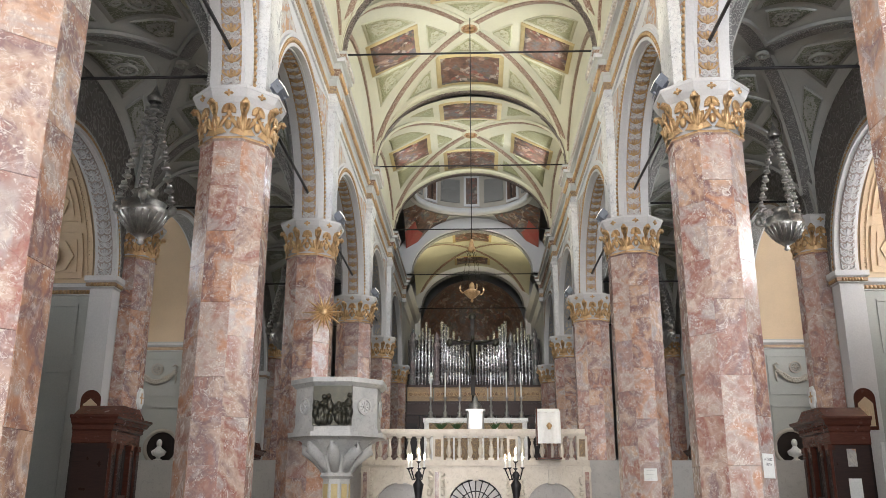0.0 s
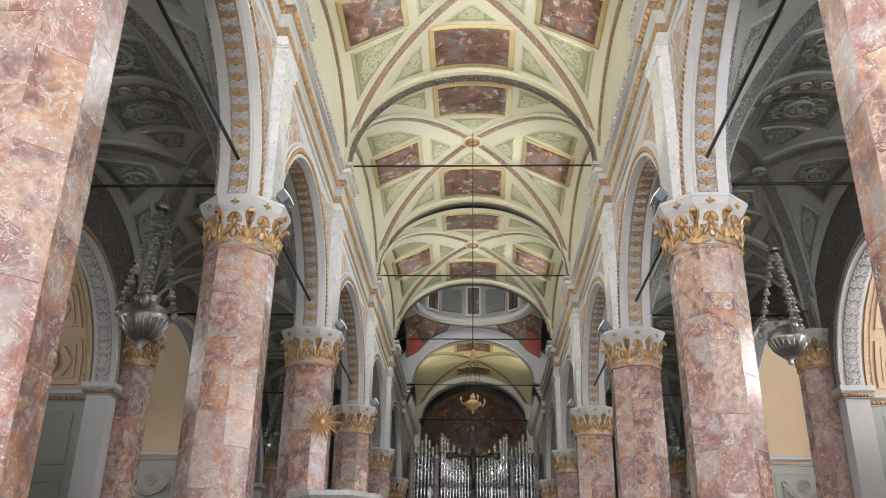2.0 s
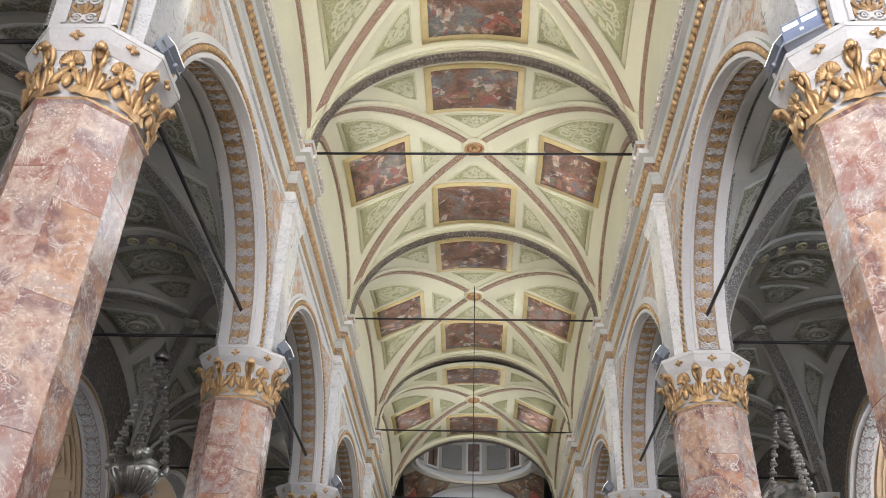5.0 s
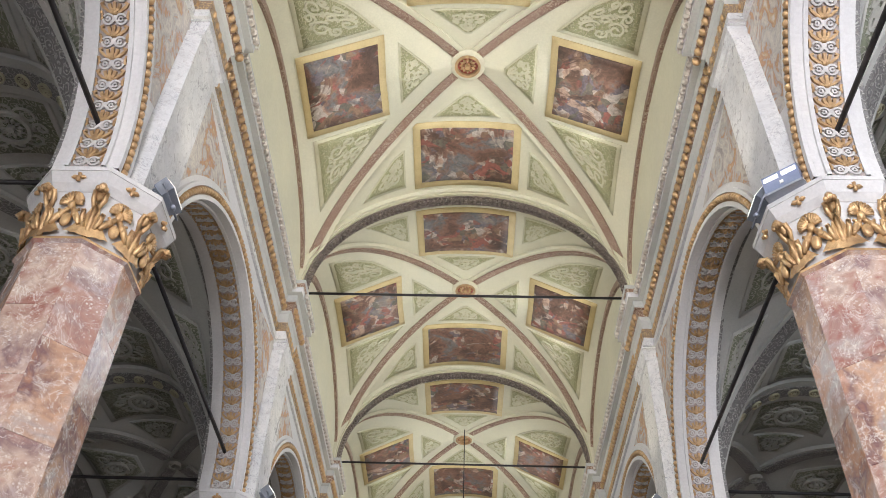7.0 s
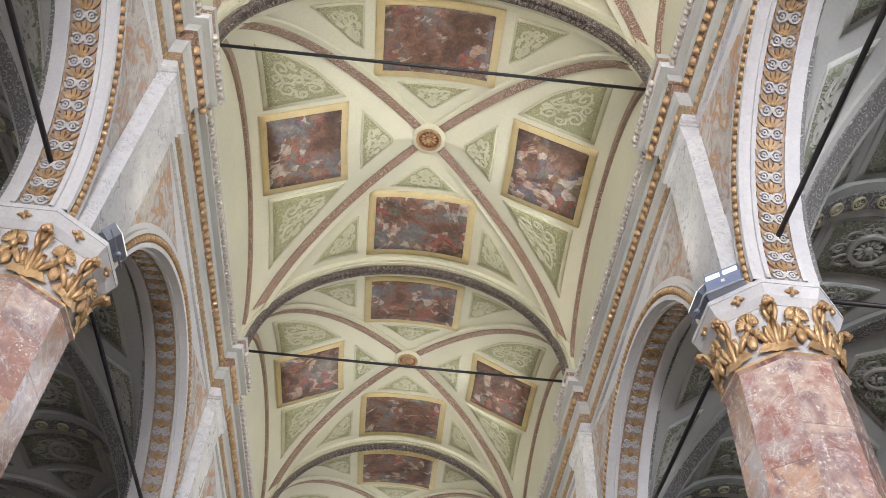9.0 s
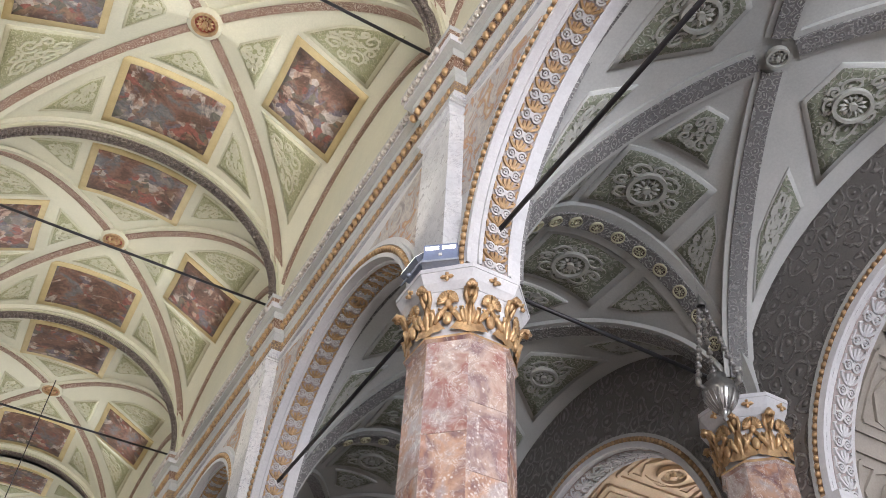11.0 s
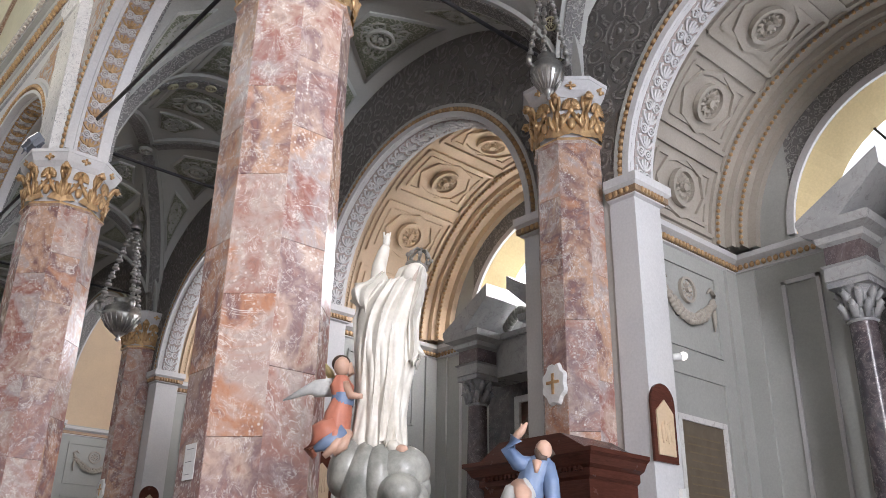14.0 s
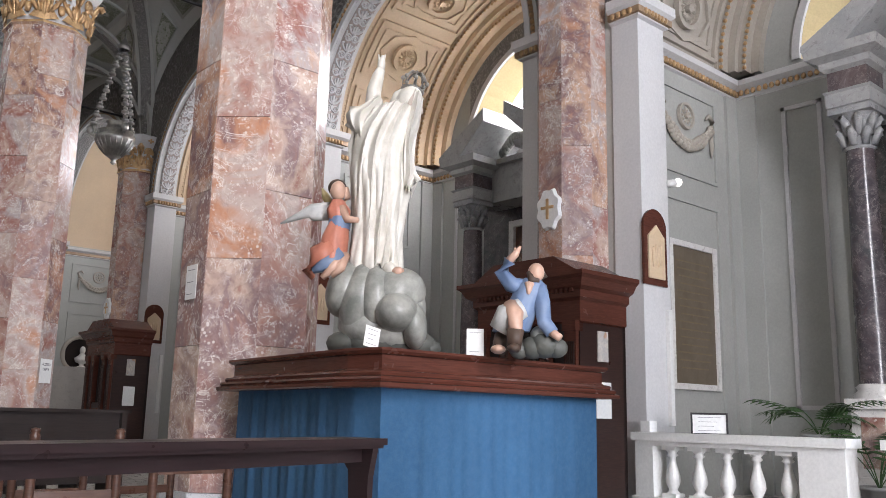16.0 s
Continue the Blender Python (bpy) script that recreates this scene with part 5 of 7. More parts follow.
# ---- crucifix, altar, candlesticks ----
cr = empty("crucifix", "tall dark wooden crucifix over the altar", "crucifix", at=pose(0.0, 39.5, 0))
m = Mesh()
m.box(-0.09, 0.09, -0.05, 0.05, 5.7, 9.3, BLACKW)
m.box(-1.05, 1.05, -0.05, 0.05, 8.0, 8.18, BLACKW)
for x, z in ((-1.05, 8.09), (1.05, 8.09), (0, 9.3)):
    m.blob((x, 0, z), (0.18, 0.07, 0.18), BRONZE, 8, 6)
m.part("cross", cr)
m = Mesh()
m.box(-0.25, 0.25, -0.2, 0.2, ZP, ZP + 0.5, WHITEM)
m.tube([(0, 0, ZP + 0.4), (0, 0, 5.8)], 0.05, BRONZE, 8)
m.part("pole", cr)
m = Mesh()
m.blob((0, -0.12, 8.28), (0.1, 0.1, 0.13), BRONZE)
m.tube([(0, -0.1, 8.1), (0, -0.1, 7.6), (0.03, -0.12, 7.2), (0, -0.1, 6.6)], [0.15, 0.16, 0.12, 0.05], BRONZE)
for s in (-1, 1):
    m.tube([(s * 0.12, -0.1, 8.05), (s * 0.5, -0.08, 8.1), (s * 0.9, -0.06, 8.2)], [0.06, 0.05, 0.03], BRONZE)
m.part("carved_figure", cr)

alt = empty("high_altar", "white marble altar with lit silver tabernacle", "altar", at=pose(0.1, 35.6, 0.3))
m = Mesh()
m.box(-1.5, 1.5, -0.4, 0.5, ZP, 3.35, WHITEM)
m.box(-1.65, 1.65, -0.5, 0.55, 3.35, 3.5, WHITEM)
for i in range(5):
    m.box(-1.4 + i * 0.58, -0.9 + i * 0.58, -0.43, -0.4, 2.2, 3.2, FRIEZE)
m.part("mensa", alt)
m = Mesh()
m.box(-2.1, 2.1, 0.5, 0.9, ZP, 3.9, WHITEM)
m.box(-2.15, 2.15, 0.42, 0.95, 3.9, 4.05, WHITEM)
for i in range(7):
    m.box(-1.9 + i * 0.56, -1.45 + i * 0.56, 0.46, 0.5, 3.55, 3.85, FRIEZE)
m.part("gradine", alt)
m = Mesh()
m.prism([(-0.3, 0.1), (0.3, 0.1), (0.36, 0.45), (-0.36, 0.45)], 3.5, 4.3, SILVER)
m.box(-0.4, 0.4, 0.05, 0.45, 4.3, 4.38, SILVER)
m.lathe([(0.28, 4.38), (0.25, 4.55), (0.12, 4.7), (0.1, 4.8), (0.02, 4.95)], SILVER, 14, (0, 0.3, 0))
for s in (-1, 1):
    m.lathe([(0.05, 3.5), (0.04, 4.25)], SILVER, 8, (s * 0.3, 0.08, 0))
m.part("tabernacle", alt, "bright silver tabernacle")
for s in (-1, 1):
    for j, x in enumerate((0.75, 1.4)):
        m = Mesh()
        for i in range(26):
            a, e = random.random() * 6.28, random.random()
            m.tube([(s * x, -0.1, 3.5), (s * x + 0.2 * math.cos(a) * e, -0.1 + 0.15 * math.sin(a), 3.7), (s * x + 0.36 * math.cos(a) * e, -0.1 + 0.2 * math.sin(a), 3.72 + 0.14 * e)], [0.012, 0.02, 0.004], LEAF, 4)
        m.thing("altar_plant", "small green plant on white altar", "plant", "altar plants", at=pose(0.1, 35.6, 0.3))


def candlestick():
    o = empty("candlestick", "tall silver altar candlestick with white candle", "candlestick", "altar candlesticks")
    m = Mesh()
    m.lathe([(0.16, 0), (0.16, 0.05), (0.07, 0.12), (0.1, 0.25), (0.04, 0.32), (0.06, 0.5), (0.03, 0.58), (0.035, 0.8), (0.1, 0.86), (0.03, 0.9)], SILVER, 14)
    m.part("stem", o)
    c = Mesh()
    c.lathe([(0.03, 0.88), (0.03, 1.9), (0.005, 1.92)], CERAM, 8)
    c.part("candle", o, "white wax candle")
    return o


cs = candlestick()
cs.location = (-1.15, 36.35, 4.35)
for x in (-1.75, -0.55, 0.75, 1.4, 2.0):
    copy_thing(cs, pose(x, 36.35, 4.35))

# ---- presbytery parapet over the crypt ----


def baluster_data(h, r, mat):
    m = Mesh()
    m.box(-r, r, -r, r, 0, h * 0.08, mat)
    m.lathe([(r * 0.9, h * 0.08), (r * 0.6, h * 0.12), (r * 0.5, h * 0.15), (r * 0.95, h * 0.3), (r * 0.9, h * 0.42), (r * 0.45, h * 0.68), (r * 0.4, h * 0.78), (r * 0.75, h * 0.82), (r * 0.5, h * 0.86), (r * 0.8, h * 0.92)], mat, 14)
    m.box(-r, r, -r, r, h * 0.92, h, mat)
    return m.data("baluster")


par = empty("presbytery_parapet", "cream marble balustrade above carved crypt screen", "balustrade", at=pose(0.08, YC, 0.3))
m = Mesh()
m.box(-3.3, 3.3, -0.16, 0.16, 2.72, 2.86, CREAMM)
m.box(-3.3, 3.3, -0.12, 0.12, 2.66, 2.72, CREAMM)
m.part("rail", par)
m = Mesh()
m.box(-3.4, 3.4, -0.2, 0.2, 1.78, 1.95, CREAMM)
m.part("plinth", par)
Mesh().box(-3.4, 3.4, -0.2, 0.2, -0.3, 0.0, CREAMM).part("step", par)
bd = baluster_data(0.71, 0.085, CREAMM)
for x in (-3.2, -1.12, 1.12, 3.2):
    Mesh().box(x - 0.16, x + 0.16, -0.14, 0.14, 1.95, 2.66, CREAMM).box(x - 0.09, x + 0.09, -0.155, -0.14, 2.05, 2.56, FRIEZE).part("newel", par)
for a in (-3.2, -1.12, 1.12):
    span = 2.08 if a != -1.12 else 2.24
    n = 6
    for i in range(n):
        child("baluster", bd, par, pose(a + 0.16 + (span - 0.32) * (i + 0.5) / n, 0, 1.95))
scr = Mesh()
for x0, x1, zt, xm, r in ((-3.4, -1.15, 1.78, -2.25, 0.75), (-1.15, 1.15, 1.78, 0.0, 0.85), (1.15, 3.4, 1.78, 2.25, 0.75)):
    zs = 0.55
    o = Mesh()
    arch_wall(o, x0, x1, 0, zt, xm, r, r, zs, -0.15, 0.15, CREAMM, n=20)
    scr.add([(y, x, z) for x, y, z in o.v], o.f, CREAMM)
    o = Mesh()
    ring_on_wall(o, xm, zs, r, r, -0.15, -1, 0.1, 0.05, CREAMM, 20)
    scr.add([(y, x, z) for x, y, z in o.v], o.f, CREAMM)
    for q in (-1, 1):
        for i in range(40):
            t = random.random()
            px, pz = xm + q * (r + 0.12 + 0.3 * random.random() * t), 0.95 + 0.68 * t
            scr.blob((px, -0.16, pz), (0.07, 0.05, 0.05), CREAMM, 8, 5)
    scr.box(xm - 0.09, xm + 0.09, -0.27, -0.15, zs + r - 0.05, 1.7, CREAMM)
for x in (-3.3, -1.15, 1.15, 3.3):
    scr.box(x - 0.12, x + 0.12, -0.22, -0.15, 0, 1.74, CREAMM)
    scr.box(x - 0.06, x + 0.06, -0.235, -0.22, 0.2, 1.6, PINK)
scr.part("crypt_screen", par, "carved marble screen with arches")
gate = empty("fan_grille", "black iron fan grille in the crypt arch", "grille", at=pose(0.08, YC, 0.3))
for i in range(13):
    t = math.pi * i / 12
    Mesh().tube([(0.12 * math.cos(t), 0, 0.55 + 0.12 * math.sin(t)), (0.85 * math.cos(t), 0, 0.55 + 0.85 * math.sin(t))], 0.018, IRON, 6).part("bar", gate)
m = Mesh()
for r in (0.14, 0.5, 0.82):
    m.tube([(r * math.cos(math.pi * i / 20), 0, 0.55 + r * math.sin(math.pi * i / 20)) for i in range(21)], 0.02, IRON, 6)
m.part("hoops", gate)
for i in range(9):
    Mesh().tube([(-0.8 + 0.2 * i, 0, 0), (-0.8 + 0.2 * i, 0, 0.55)], 0.015, IRON, 6).part("bar", gate)


def candelabrum(x, y):
    o = empty("candelabrum", "black iron candelabrum with five lit candles", "candelabrum", "candelabra before the crypt", at=pose(x, y, 0))
    m = Mesh()
    m.lathe([(0.25, 0), (0.25, 0.06), (0.08, 0.15), (0.06, 0.5), (0.09, 0.9), (0.05, 1.0), (0.1, 1.3), (0.12, 1.4), (0.05, 1.5), (0.09, 1.6), (0.04, 1.68)], IRON, 12)
    m.part("stand", o)
    for i in range(5):
        a = 2 * math.pi * i / 5 + 0.3
        rr = 0.24 if i else 0.0
        zz = 1.72 if i else 1.86
        b = Mesh()
        b.tube([(0, 0, 1.55), (rr * 0.6 * math.cos(a), rr * 0.6 * math.sin(a), 1.5 if i else 1.7), (rr * math.cos(a), rr * math.sin(a), zz)], 0.015, IRON, 6)
        b.lathe([(0.02, 0), (0.05, 0.03), (0.05, 0.04)], IRON, 10, (rr * math.cos(a), rr * math.sin(a), zz))
        ob = b.part("arm", o)
        c = Mesh()
        c.lathe([(0.022, 0.03), (0.022, 0.2), (0.003, 0.205)], CERAM, 8, (rr * math.cos(a), rr * math.sin(a), zz))
        c.part("candle", ob)
        f = Mesh()
        f.lathe([(0.004, 0.2), (0.022, 0.24), (0.014, 0.29), (0.002, 0.34)], FLAME, 8, (rr * math.cos(a), rr * math.sin(a), zz))
        f.part("flame", ob)
    return o


candelabrum(-1.19, 20.0)
candelabrum(0.97, 20.0)

lec = empty("lectern", "lectern draped in cream embroidered cloth", "lectern", at=pose(2.27, 26.6, ZP))
m = Mesh()
m.grid(lambda u, v: (u * 0.34, -0.3 - 0.03 * math.sin(u * 9 + v), 0.45 + v), lin(-1, 1, 10), lin(0, 0.9, 6), CERAM)
m.grid(lambda u, v: (u * 0.34, -0.3 + v, 1.35 + v * 0.35), lin(-1, 1, 10), lin(0, 0.45, 3), CERAM)
m.part("cloth", lec)
Mesh().lathe([(0.03, 0), (0.09, 0.12), (0.02, 0.2)], GOLD, 8, (0, -0.34, 0.85)).part("emblem", lec)
m = Mesh()
m.box(-0.05, 0.05, -0.05, 0.05, 0.04, 1.4, REDWOOD)
m.box(-0.36, 0.36, -0.26, 0.2, 0, 0.05, REDWOOD)
m.box(-0.38, -0.34, -0.28, 0.1, 0.4, 1.5, REDWOOD)
m.part("stand", lec)

# ---- pulpit ----
PULPITM = marble_material("pulpit_grey_marble", [(0.5, 0.5, 0.48), (0.58, 0.57, 0.54), (0.44, 0.44, 0.43), (0.5, 0.5, 0.48)], (0.3, 0.3, 0.3), 0.4, 0.3)
pul = empty("pulpit", "white marble pulpit with dark bronze relief panel", "pulpit", at=pose(-2.96, 19.65, 0, 0, 0, 0))
R8 = octagon(1.02)
m = Mesh()
m.prism(octagon(0.97), 2.55, 3.5, PULPITM)
m.prism(octagon(1.0), 3.42, 3.5, PULPITM, octagon(1.1))
m.prism(octagon(1.1), 3.5, 3.6, PULPITM)
m.prism(octagon(1.0), 2.46, 2.56, PULPITM)
m.prism(octagon(1.12), 2.36, 2.46, PULPITM)
m.part("tub", pul)
m = Mesh()
m.box(-0.42, 0.42, -0.94, -0.88, 2.58, 3.42, BRONZE)
for i in range(44):
    x, z = -0.4 + 0.8 * random.random(), 2.68 + 0.4 * random.random()
    m.blob((x, -0.95, z), (0.07, 0.08, 0.12), BRONZE, 8, 6)
    if i % 3 == 0:
        m.blob((x, -1.0, z + 0.15), 0.05, BRONZE, 8, 6)
m.part("relief_panel", pul, "dark bronze relief of small shapes")
for a in (-45, 45, 90, -90):
    q = Matrix.Rotation(radians(a), 4, "Z")
    m = Mesh()
    rosette(m, q @ V((0, -0.905, 3.0)), q @ V((0, -1, 0)), 0.18, (PULPITM, GREYM), 0.04, 8)
    m.part("roundel", pul)
m = Mesh()
m.lathe([(0.36, 0), (0.36, 0.1), (0.3, 0.15), (0.3, 1.5), (0.38, 1.56), (0.34, 1.62), (0.36, 1.68), (0.5, 2.0), (0.85, 2.3), (1.0, 2.36)], PULPITM, 8, (0, 0, 0), math.pi / 8, False)
for i in range(8):
    a = math.pi * i / 4
    m.tube([(0.25 * math.cos(a), 0.25 * math.sin(a), 1.7), (0.42 * math.cos(a), 0.42 * math.sin(a), 1.95), (0.7 * math.cos(a), 0.7 * math.sin(a), 2.12), (0.75 * math.cos(a), 0.75 * math.sin(a), 2.28)], [0.12, 0.15, 0.13, 0.05], PULPITM, 8)
for i in range(0, 8):
    a = math.pi * i / 4
    q = Matrix.Rotation(a, 4, "Z")
    o = Mesh().box(-0.07, 0.07, -0.292, -0.28, 0.4, 1.4, OCHRE)
    m.add([q @ V(p) for p in o.v], o.f, OCHRE)
m.part("foot", pul, "leafy marble foot with ochre inlay")

star = empty("star", "gilded wooden star with many rays on pier", "ornament", at=pose(-3.53, 20.5, 5.41))
for i in range(20):
    a = 2 * math.pi * i / 20
    l = 0.58 if i % 2 == 0 else 0.4
    d = V((math.cos(a), 0, math.sin(a)))
    t = V((-math.sin(a), 0, math.cos(a)))
    m = Mesh()
    m.add([t * 0.05 + V((0, -0.02, 0)), -t * 0.05 + V((0, -0.02, 0)), d * l + V((0, -0.03, 0)), d * 0.03 + V((0, -0.07, 0)), V((0, 0, 0))], [(0, 2, 3), (1, 3, 2), (0, 4, 2), (1, 2, 4), (0, 3, 4), (1, 4, 3)], GOLD)
    m.part("ray", star)
Mesh().blob((0, -0.05, 0), (0.09, 0.05, 0.09), GOLD).part("boss", star)

# ---- hanging lamps ----


def chain(m, a, b, mat, link=0.09):
    a, b = V(a), V(b)
    n = max(2, int((b - a).length / link))
    for i in range(n):
        p = a.lerp(b, (i + 0.5) / n)
        w = 0.022
        s2 = V((w, 0, 0)) if i % 2 else V((0, w, 0))
        h = (b - a).normalized() * link * 0.55
        m.tube([p - h, p - h * 0.3 + s2, p + h * 0.3 + s2, p + h, p + h * 0.3 - s2, p - h * 0.3 - s2, p - h], 0.006, mat, 4)


def hanging_lamp(top, label="tarnished silver sanctuary lamp hanging on chains"):
    o = empty("hanging_lamp", label, "lamp", "silver hanging lamps")
    m = Mesh()
    m.lathe([(0.01, -0.28), (0.06, -0.24), (0.03, -0.2), (0.12, -0.12), (0.26, 0.02), (0.34, 0.16), (0.36, 0.26), (0.3, 0.3), (0.33, 0.36), (0.22, 0.4), (0.16, 0.5), (0.2, 0.55), (0.14, 0.56)], SILVER, 20)
    for i in range(20):
        a = 2 * math.pi * i / 20
        m.tube([(0.13 * math.cos(a), 0.13 * math.sin(a), -0.11), (0.275 * math.cos(a), 0.275 * math.sin(a), 0.04), (0.355 * math.cos(a), 0.355 * math.sin(a), 0.18)], 0.016, SILVER, 5)
    m.part("bowl", o)
    for i in range(3):
        a = 2 * math.pi * i / 3 + 0.5
        d = V((math.cos(a), math.sin(a), 0))
        m = Mesh()
        m.tube([d * 0.3 + V((0, 0, 0.26)), d * 0.45 + V((0, 0, 0.3)), d * 0.5 + V((0, 0, 0.42)), d * 0.42 + V((0, 0, 0.46))], [0.03, 0.035, 0.03, 0.02], SILVER, 6)
        m.blob(d * 0.46 + V((0, 0, 0.36)), (0.07, 0.07, 0.09), SILVER, 8, 6)
        m.part("bracket", o)
        m = Mesh()
        for j in range(9):
            z = 0.5 + j * 0.17
            p = d * (0.42 - j * 0.042) + V((0, 0, z))
            m.blob(p, (0.075, 0.075, 0.04), SILVER, 8, 5)
            m.blob(p + V((0, 0, 0.07)), (0.05, 0.05, 0.035), SILVER, 7, 5)
            m.tube([p, d * (0.42 - (j + 1) * 0.042) + V((0, 0, z + 0.17))], 0.014, SILVER, 5)
        m.part("chain", o)
    m = Mesh()
    m.lathe([(0.1, 2.02), (0.13, 2.08), (0.07, 2.16), (0.03, 2.25), (0.01, 2.32)], SILVER, 12)
    m.part("crown", o)
    m = Mesh()
    chain(m, (0, 0, 2.3), (0, 0, top), SILVER, 0.12)
    m.part("suspension_chain", o)
    return o


l1 = hanging_lamp(3.2)
BIG = Matrix.Diagonal((1.22, 1.22, 1.22, 1))
l1.matrix_world = pose(7.2, 19.3, 6.85) @ BIG
for x, y, z in ((-7.2, 18.0, 6.8), (7.2, 33.0, 6.9), (-7.3, 33.0, 6.9)):
    copy_thing(l1, pose(x, y, z, 0, 0, 20) @ BIG)
small = copy_thing(l1, pose(7.4, 6.25, 7.25, 0, 0, 20))
small.scale = (0.62, 0.62, 0.8)
small["label"] = "smaller silver sanctuary lamp beside gilded capital"

ch = empty("chandelier", "brass sanctuary lamp hanging over the nave", "lamp", at=pose(0.02, 24.3, 0))
m = Mesh()
m.tube([(0, 0, 8.4), (0, 0, 15.7)], 0.015, IRON, 6)
m.part("cable", ch)
m = Mesh()
m.lathe([(0.01, 6.5), (0.04, 6.54), (0.03, 6.6), (0.12, 6.66), (0.22, 6.76), (0.24, 6.82), (0.16, 6.85), (0.07, 6.92), (0.08, 7.02), (0.02, 7.1)], OLDGILT, 18)
m.part("bowl", ch)
m = Mesh()
m.lathe([(0.05, 8.0), (0.13, 8.05), (0.08, 8.2), (0.03, 8.4)], OLDGILT, 12)
m.part("crown", ch)
for i in range(4):
    a = math.pi * i / 2 + 0.4
    m = Mesh()
    chain(m, (0.36 * math.cos(a), 0.36 * math.sin(a), 6.84), (0.1 * math.cos(a), 0.1 * math.sin(a), 8.05), BRONZE, 0.14)
    m.tube([(0.2 * math.cos(a), 0.2 * math.sin(a), 6.78), (0.3 * math.cos(a), 0.3 * math.sin(a), 6.76), (0.36 * math.cos(a), 0.36 * math.sin(a), 6.84)], 0.02, OLDGILT, 6)
    m.part("chain", ch)
    m = Mesh()
    m.lathe([(0.015, 6.85), (0.03, 6.88), (0.025, 6.94), (0.005, 6.98)], OLDGILT, 8, (0.36 * math.cos(a), 0.36 * math.sin(a), 0))
    m.part("finial", ch)

# ---- the processional group on its stand ----
TP = [(3.43, 6.28), (3.22, 4.39), (3.27, 3.98), (5.71, 4.11), (6.0, 6.28)]   # plan of the stand, counter-clockwise from its far corner
st = empty("statue_stand", "stand with red wooden cornice and blue cloth skirt", "stand")


def offset(poly, d):
    c = V((sum(p[0] for p in poly) / len(poly), sum(p[1] for p in poly) / len(poly), 0))
    out = []
    n = len(poly)
    for i in range(n):
        p0, p, p1 = V((*poly[i - 1], 0)), V((*poly[i], 0)), V((*poly[(i + 1) % n], 0))
        e0, e1 = (p - p0).normalized(), (p1 - p).normalized()
        n0, n1 = V((e0.y, -e0.x, 0)), V((e1.y, -e1.x, 0))
        b = (n0 + n1).normalized()
        out.append((p + b * d / max(0.3, b.dot(n0)))[:2])
    return out


m = Mesh()
prof = [(-0.2, 1.16), (-0.01, 1.16), (0.0, 1.17), (0.0, 1.19), (-0.028, 1.2), (-0.02, 1.212), (-0.028, 1.226), (-0.055, 1.236), (-0.05, 1.25), (-0.06, 1.262), (-0.095, 1.268), (-0.105, 1.28), (-0.105, 1.358), (-0.085, 1.366), (-0.068, 1.384), (-0.068, 1.4), (-0.3, 1.4)]
rings = [[(x, y, z) for x, y in offset(TP, d)] for d, z in prof]
n = len(TP)
vs = [p for r in rings for p in r]
m.add(vs, [(j * n + i, j * n + (i + 1) % n, (j + 1) * n + (i + 1) % n, (j + 1) * n + i) for j in range(len(prof) - 1) for i in range(n)], REDWOOD)
m.add([(x, y, 1.395) for x, y in offset(TP, -0.2)], [tuple(range(n))], REDWOOD)
m.part("cornice", st, "polished red mahogany cornice")
ip = offset(TP, -0.14)
for i in range(n):
    a, b = V((*ip[i], 0)), V((*ip[(i + 1) % n], 0))
    L = (b - a).length
    e = (b - a).normalized()
    nn = V((e.y, -e.x, 0))
    m = Mesh()
    k = max(8, int(L / 0.025))

    def fold(u, v, a=a, e=e, nn=nn, L=L):
        s = u * L
        w = (0.012 * math.sin(s * 21 + 2 * math.sin(s * 3)) + 0.007 * math.sin(s * 47)) * (0.3 + 0.7 * v) * min(1, 6 * u, 6 * (1 - u))
        q = a + e * s + nn * w
        return (q.x, q.y, 1.18 - 1.17 * v)
    m.grid(fold, lin(0, 1, k), lin(0, 1, 6), BLUE)
    m.part("cloth", st, "dark blue hanging cloth")


def section_body(m, secs, mat, folds=9, depth=0.07, n=40, twist=1.2):
    """A robed body out of oval sections (z, x, y, rx, ry) with vertical folds."""
    def fn(i, j):
        z, x, y, rx, ry = secs[i]
        a = 2 * math.pi * j / n
        ph = folds * a / 2 + twist * z * 1.5 + 0.7 * math.sin(2 * a + z * 4)
        f = 1 + depth * (1.6 * abs(math.sin(ph)) - 1.2) + 0.5 * depth * abs(math.sin(9 * a - z * 6))
        return (x + rx * f * math.cos(a), y + ry * f * math.sin(a), z)
    m.grid(fn, list(range(len(secs))), list(range(n + 1)), mat)


def dense(secs, k=5):
    out = []
    for a, b in zip(secs, secs[1:]):
        out += [tuple(p + (q - p) * i / k for p, q in zip(a, b)) for i in range(k)]
    return out + [secs[-1]]


ROBE = plain("cream_painted_robe", (0.74, 0.72, 0.66), (0.56, 0.53, 0.46), 0.4, scale=5, bump=0.15)
CLOUD = plain("grey_painted_cloud", (0.16, 0.17, 0.155), (0.42, 0.42, 0.38), 0.36, scale=6.5, bump=0.4)
SKINPALE = plain("pale_painted_flesh", (0.55, 0.47, 0.4), (0.48, 0.4, 0.34), 0.45, scale=6)
SKIN = plain("painted_flesh", (0.55, 0.36, 0.27), (0.48, 0.3, 0.22), 0.45, scale=6)
ORANGE = plain("orange_painted_tunic", (0.5, 0.19, 0.12), (0.42, 0.15, 0.1), 0.5, scale=5)
SKYBLUE = plain("pale_blue_painted_cloth", (0.1, 0.16, 0.29), (0.19, 0.25, 0.36), 0.5, scale=5)
FEATHER = plain("grey_white_feathers", (0.58, 0.58, 0.56), (0.42, 0.43, 0.42), 0.55, scale=12, bump=0.6)
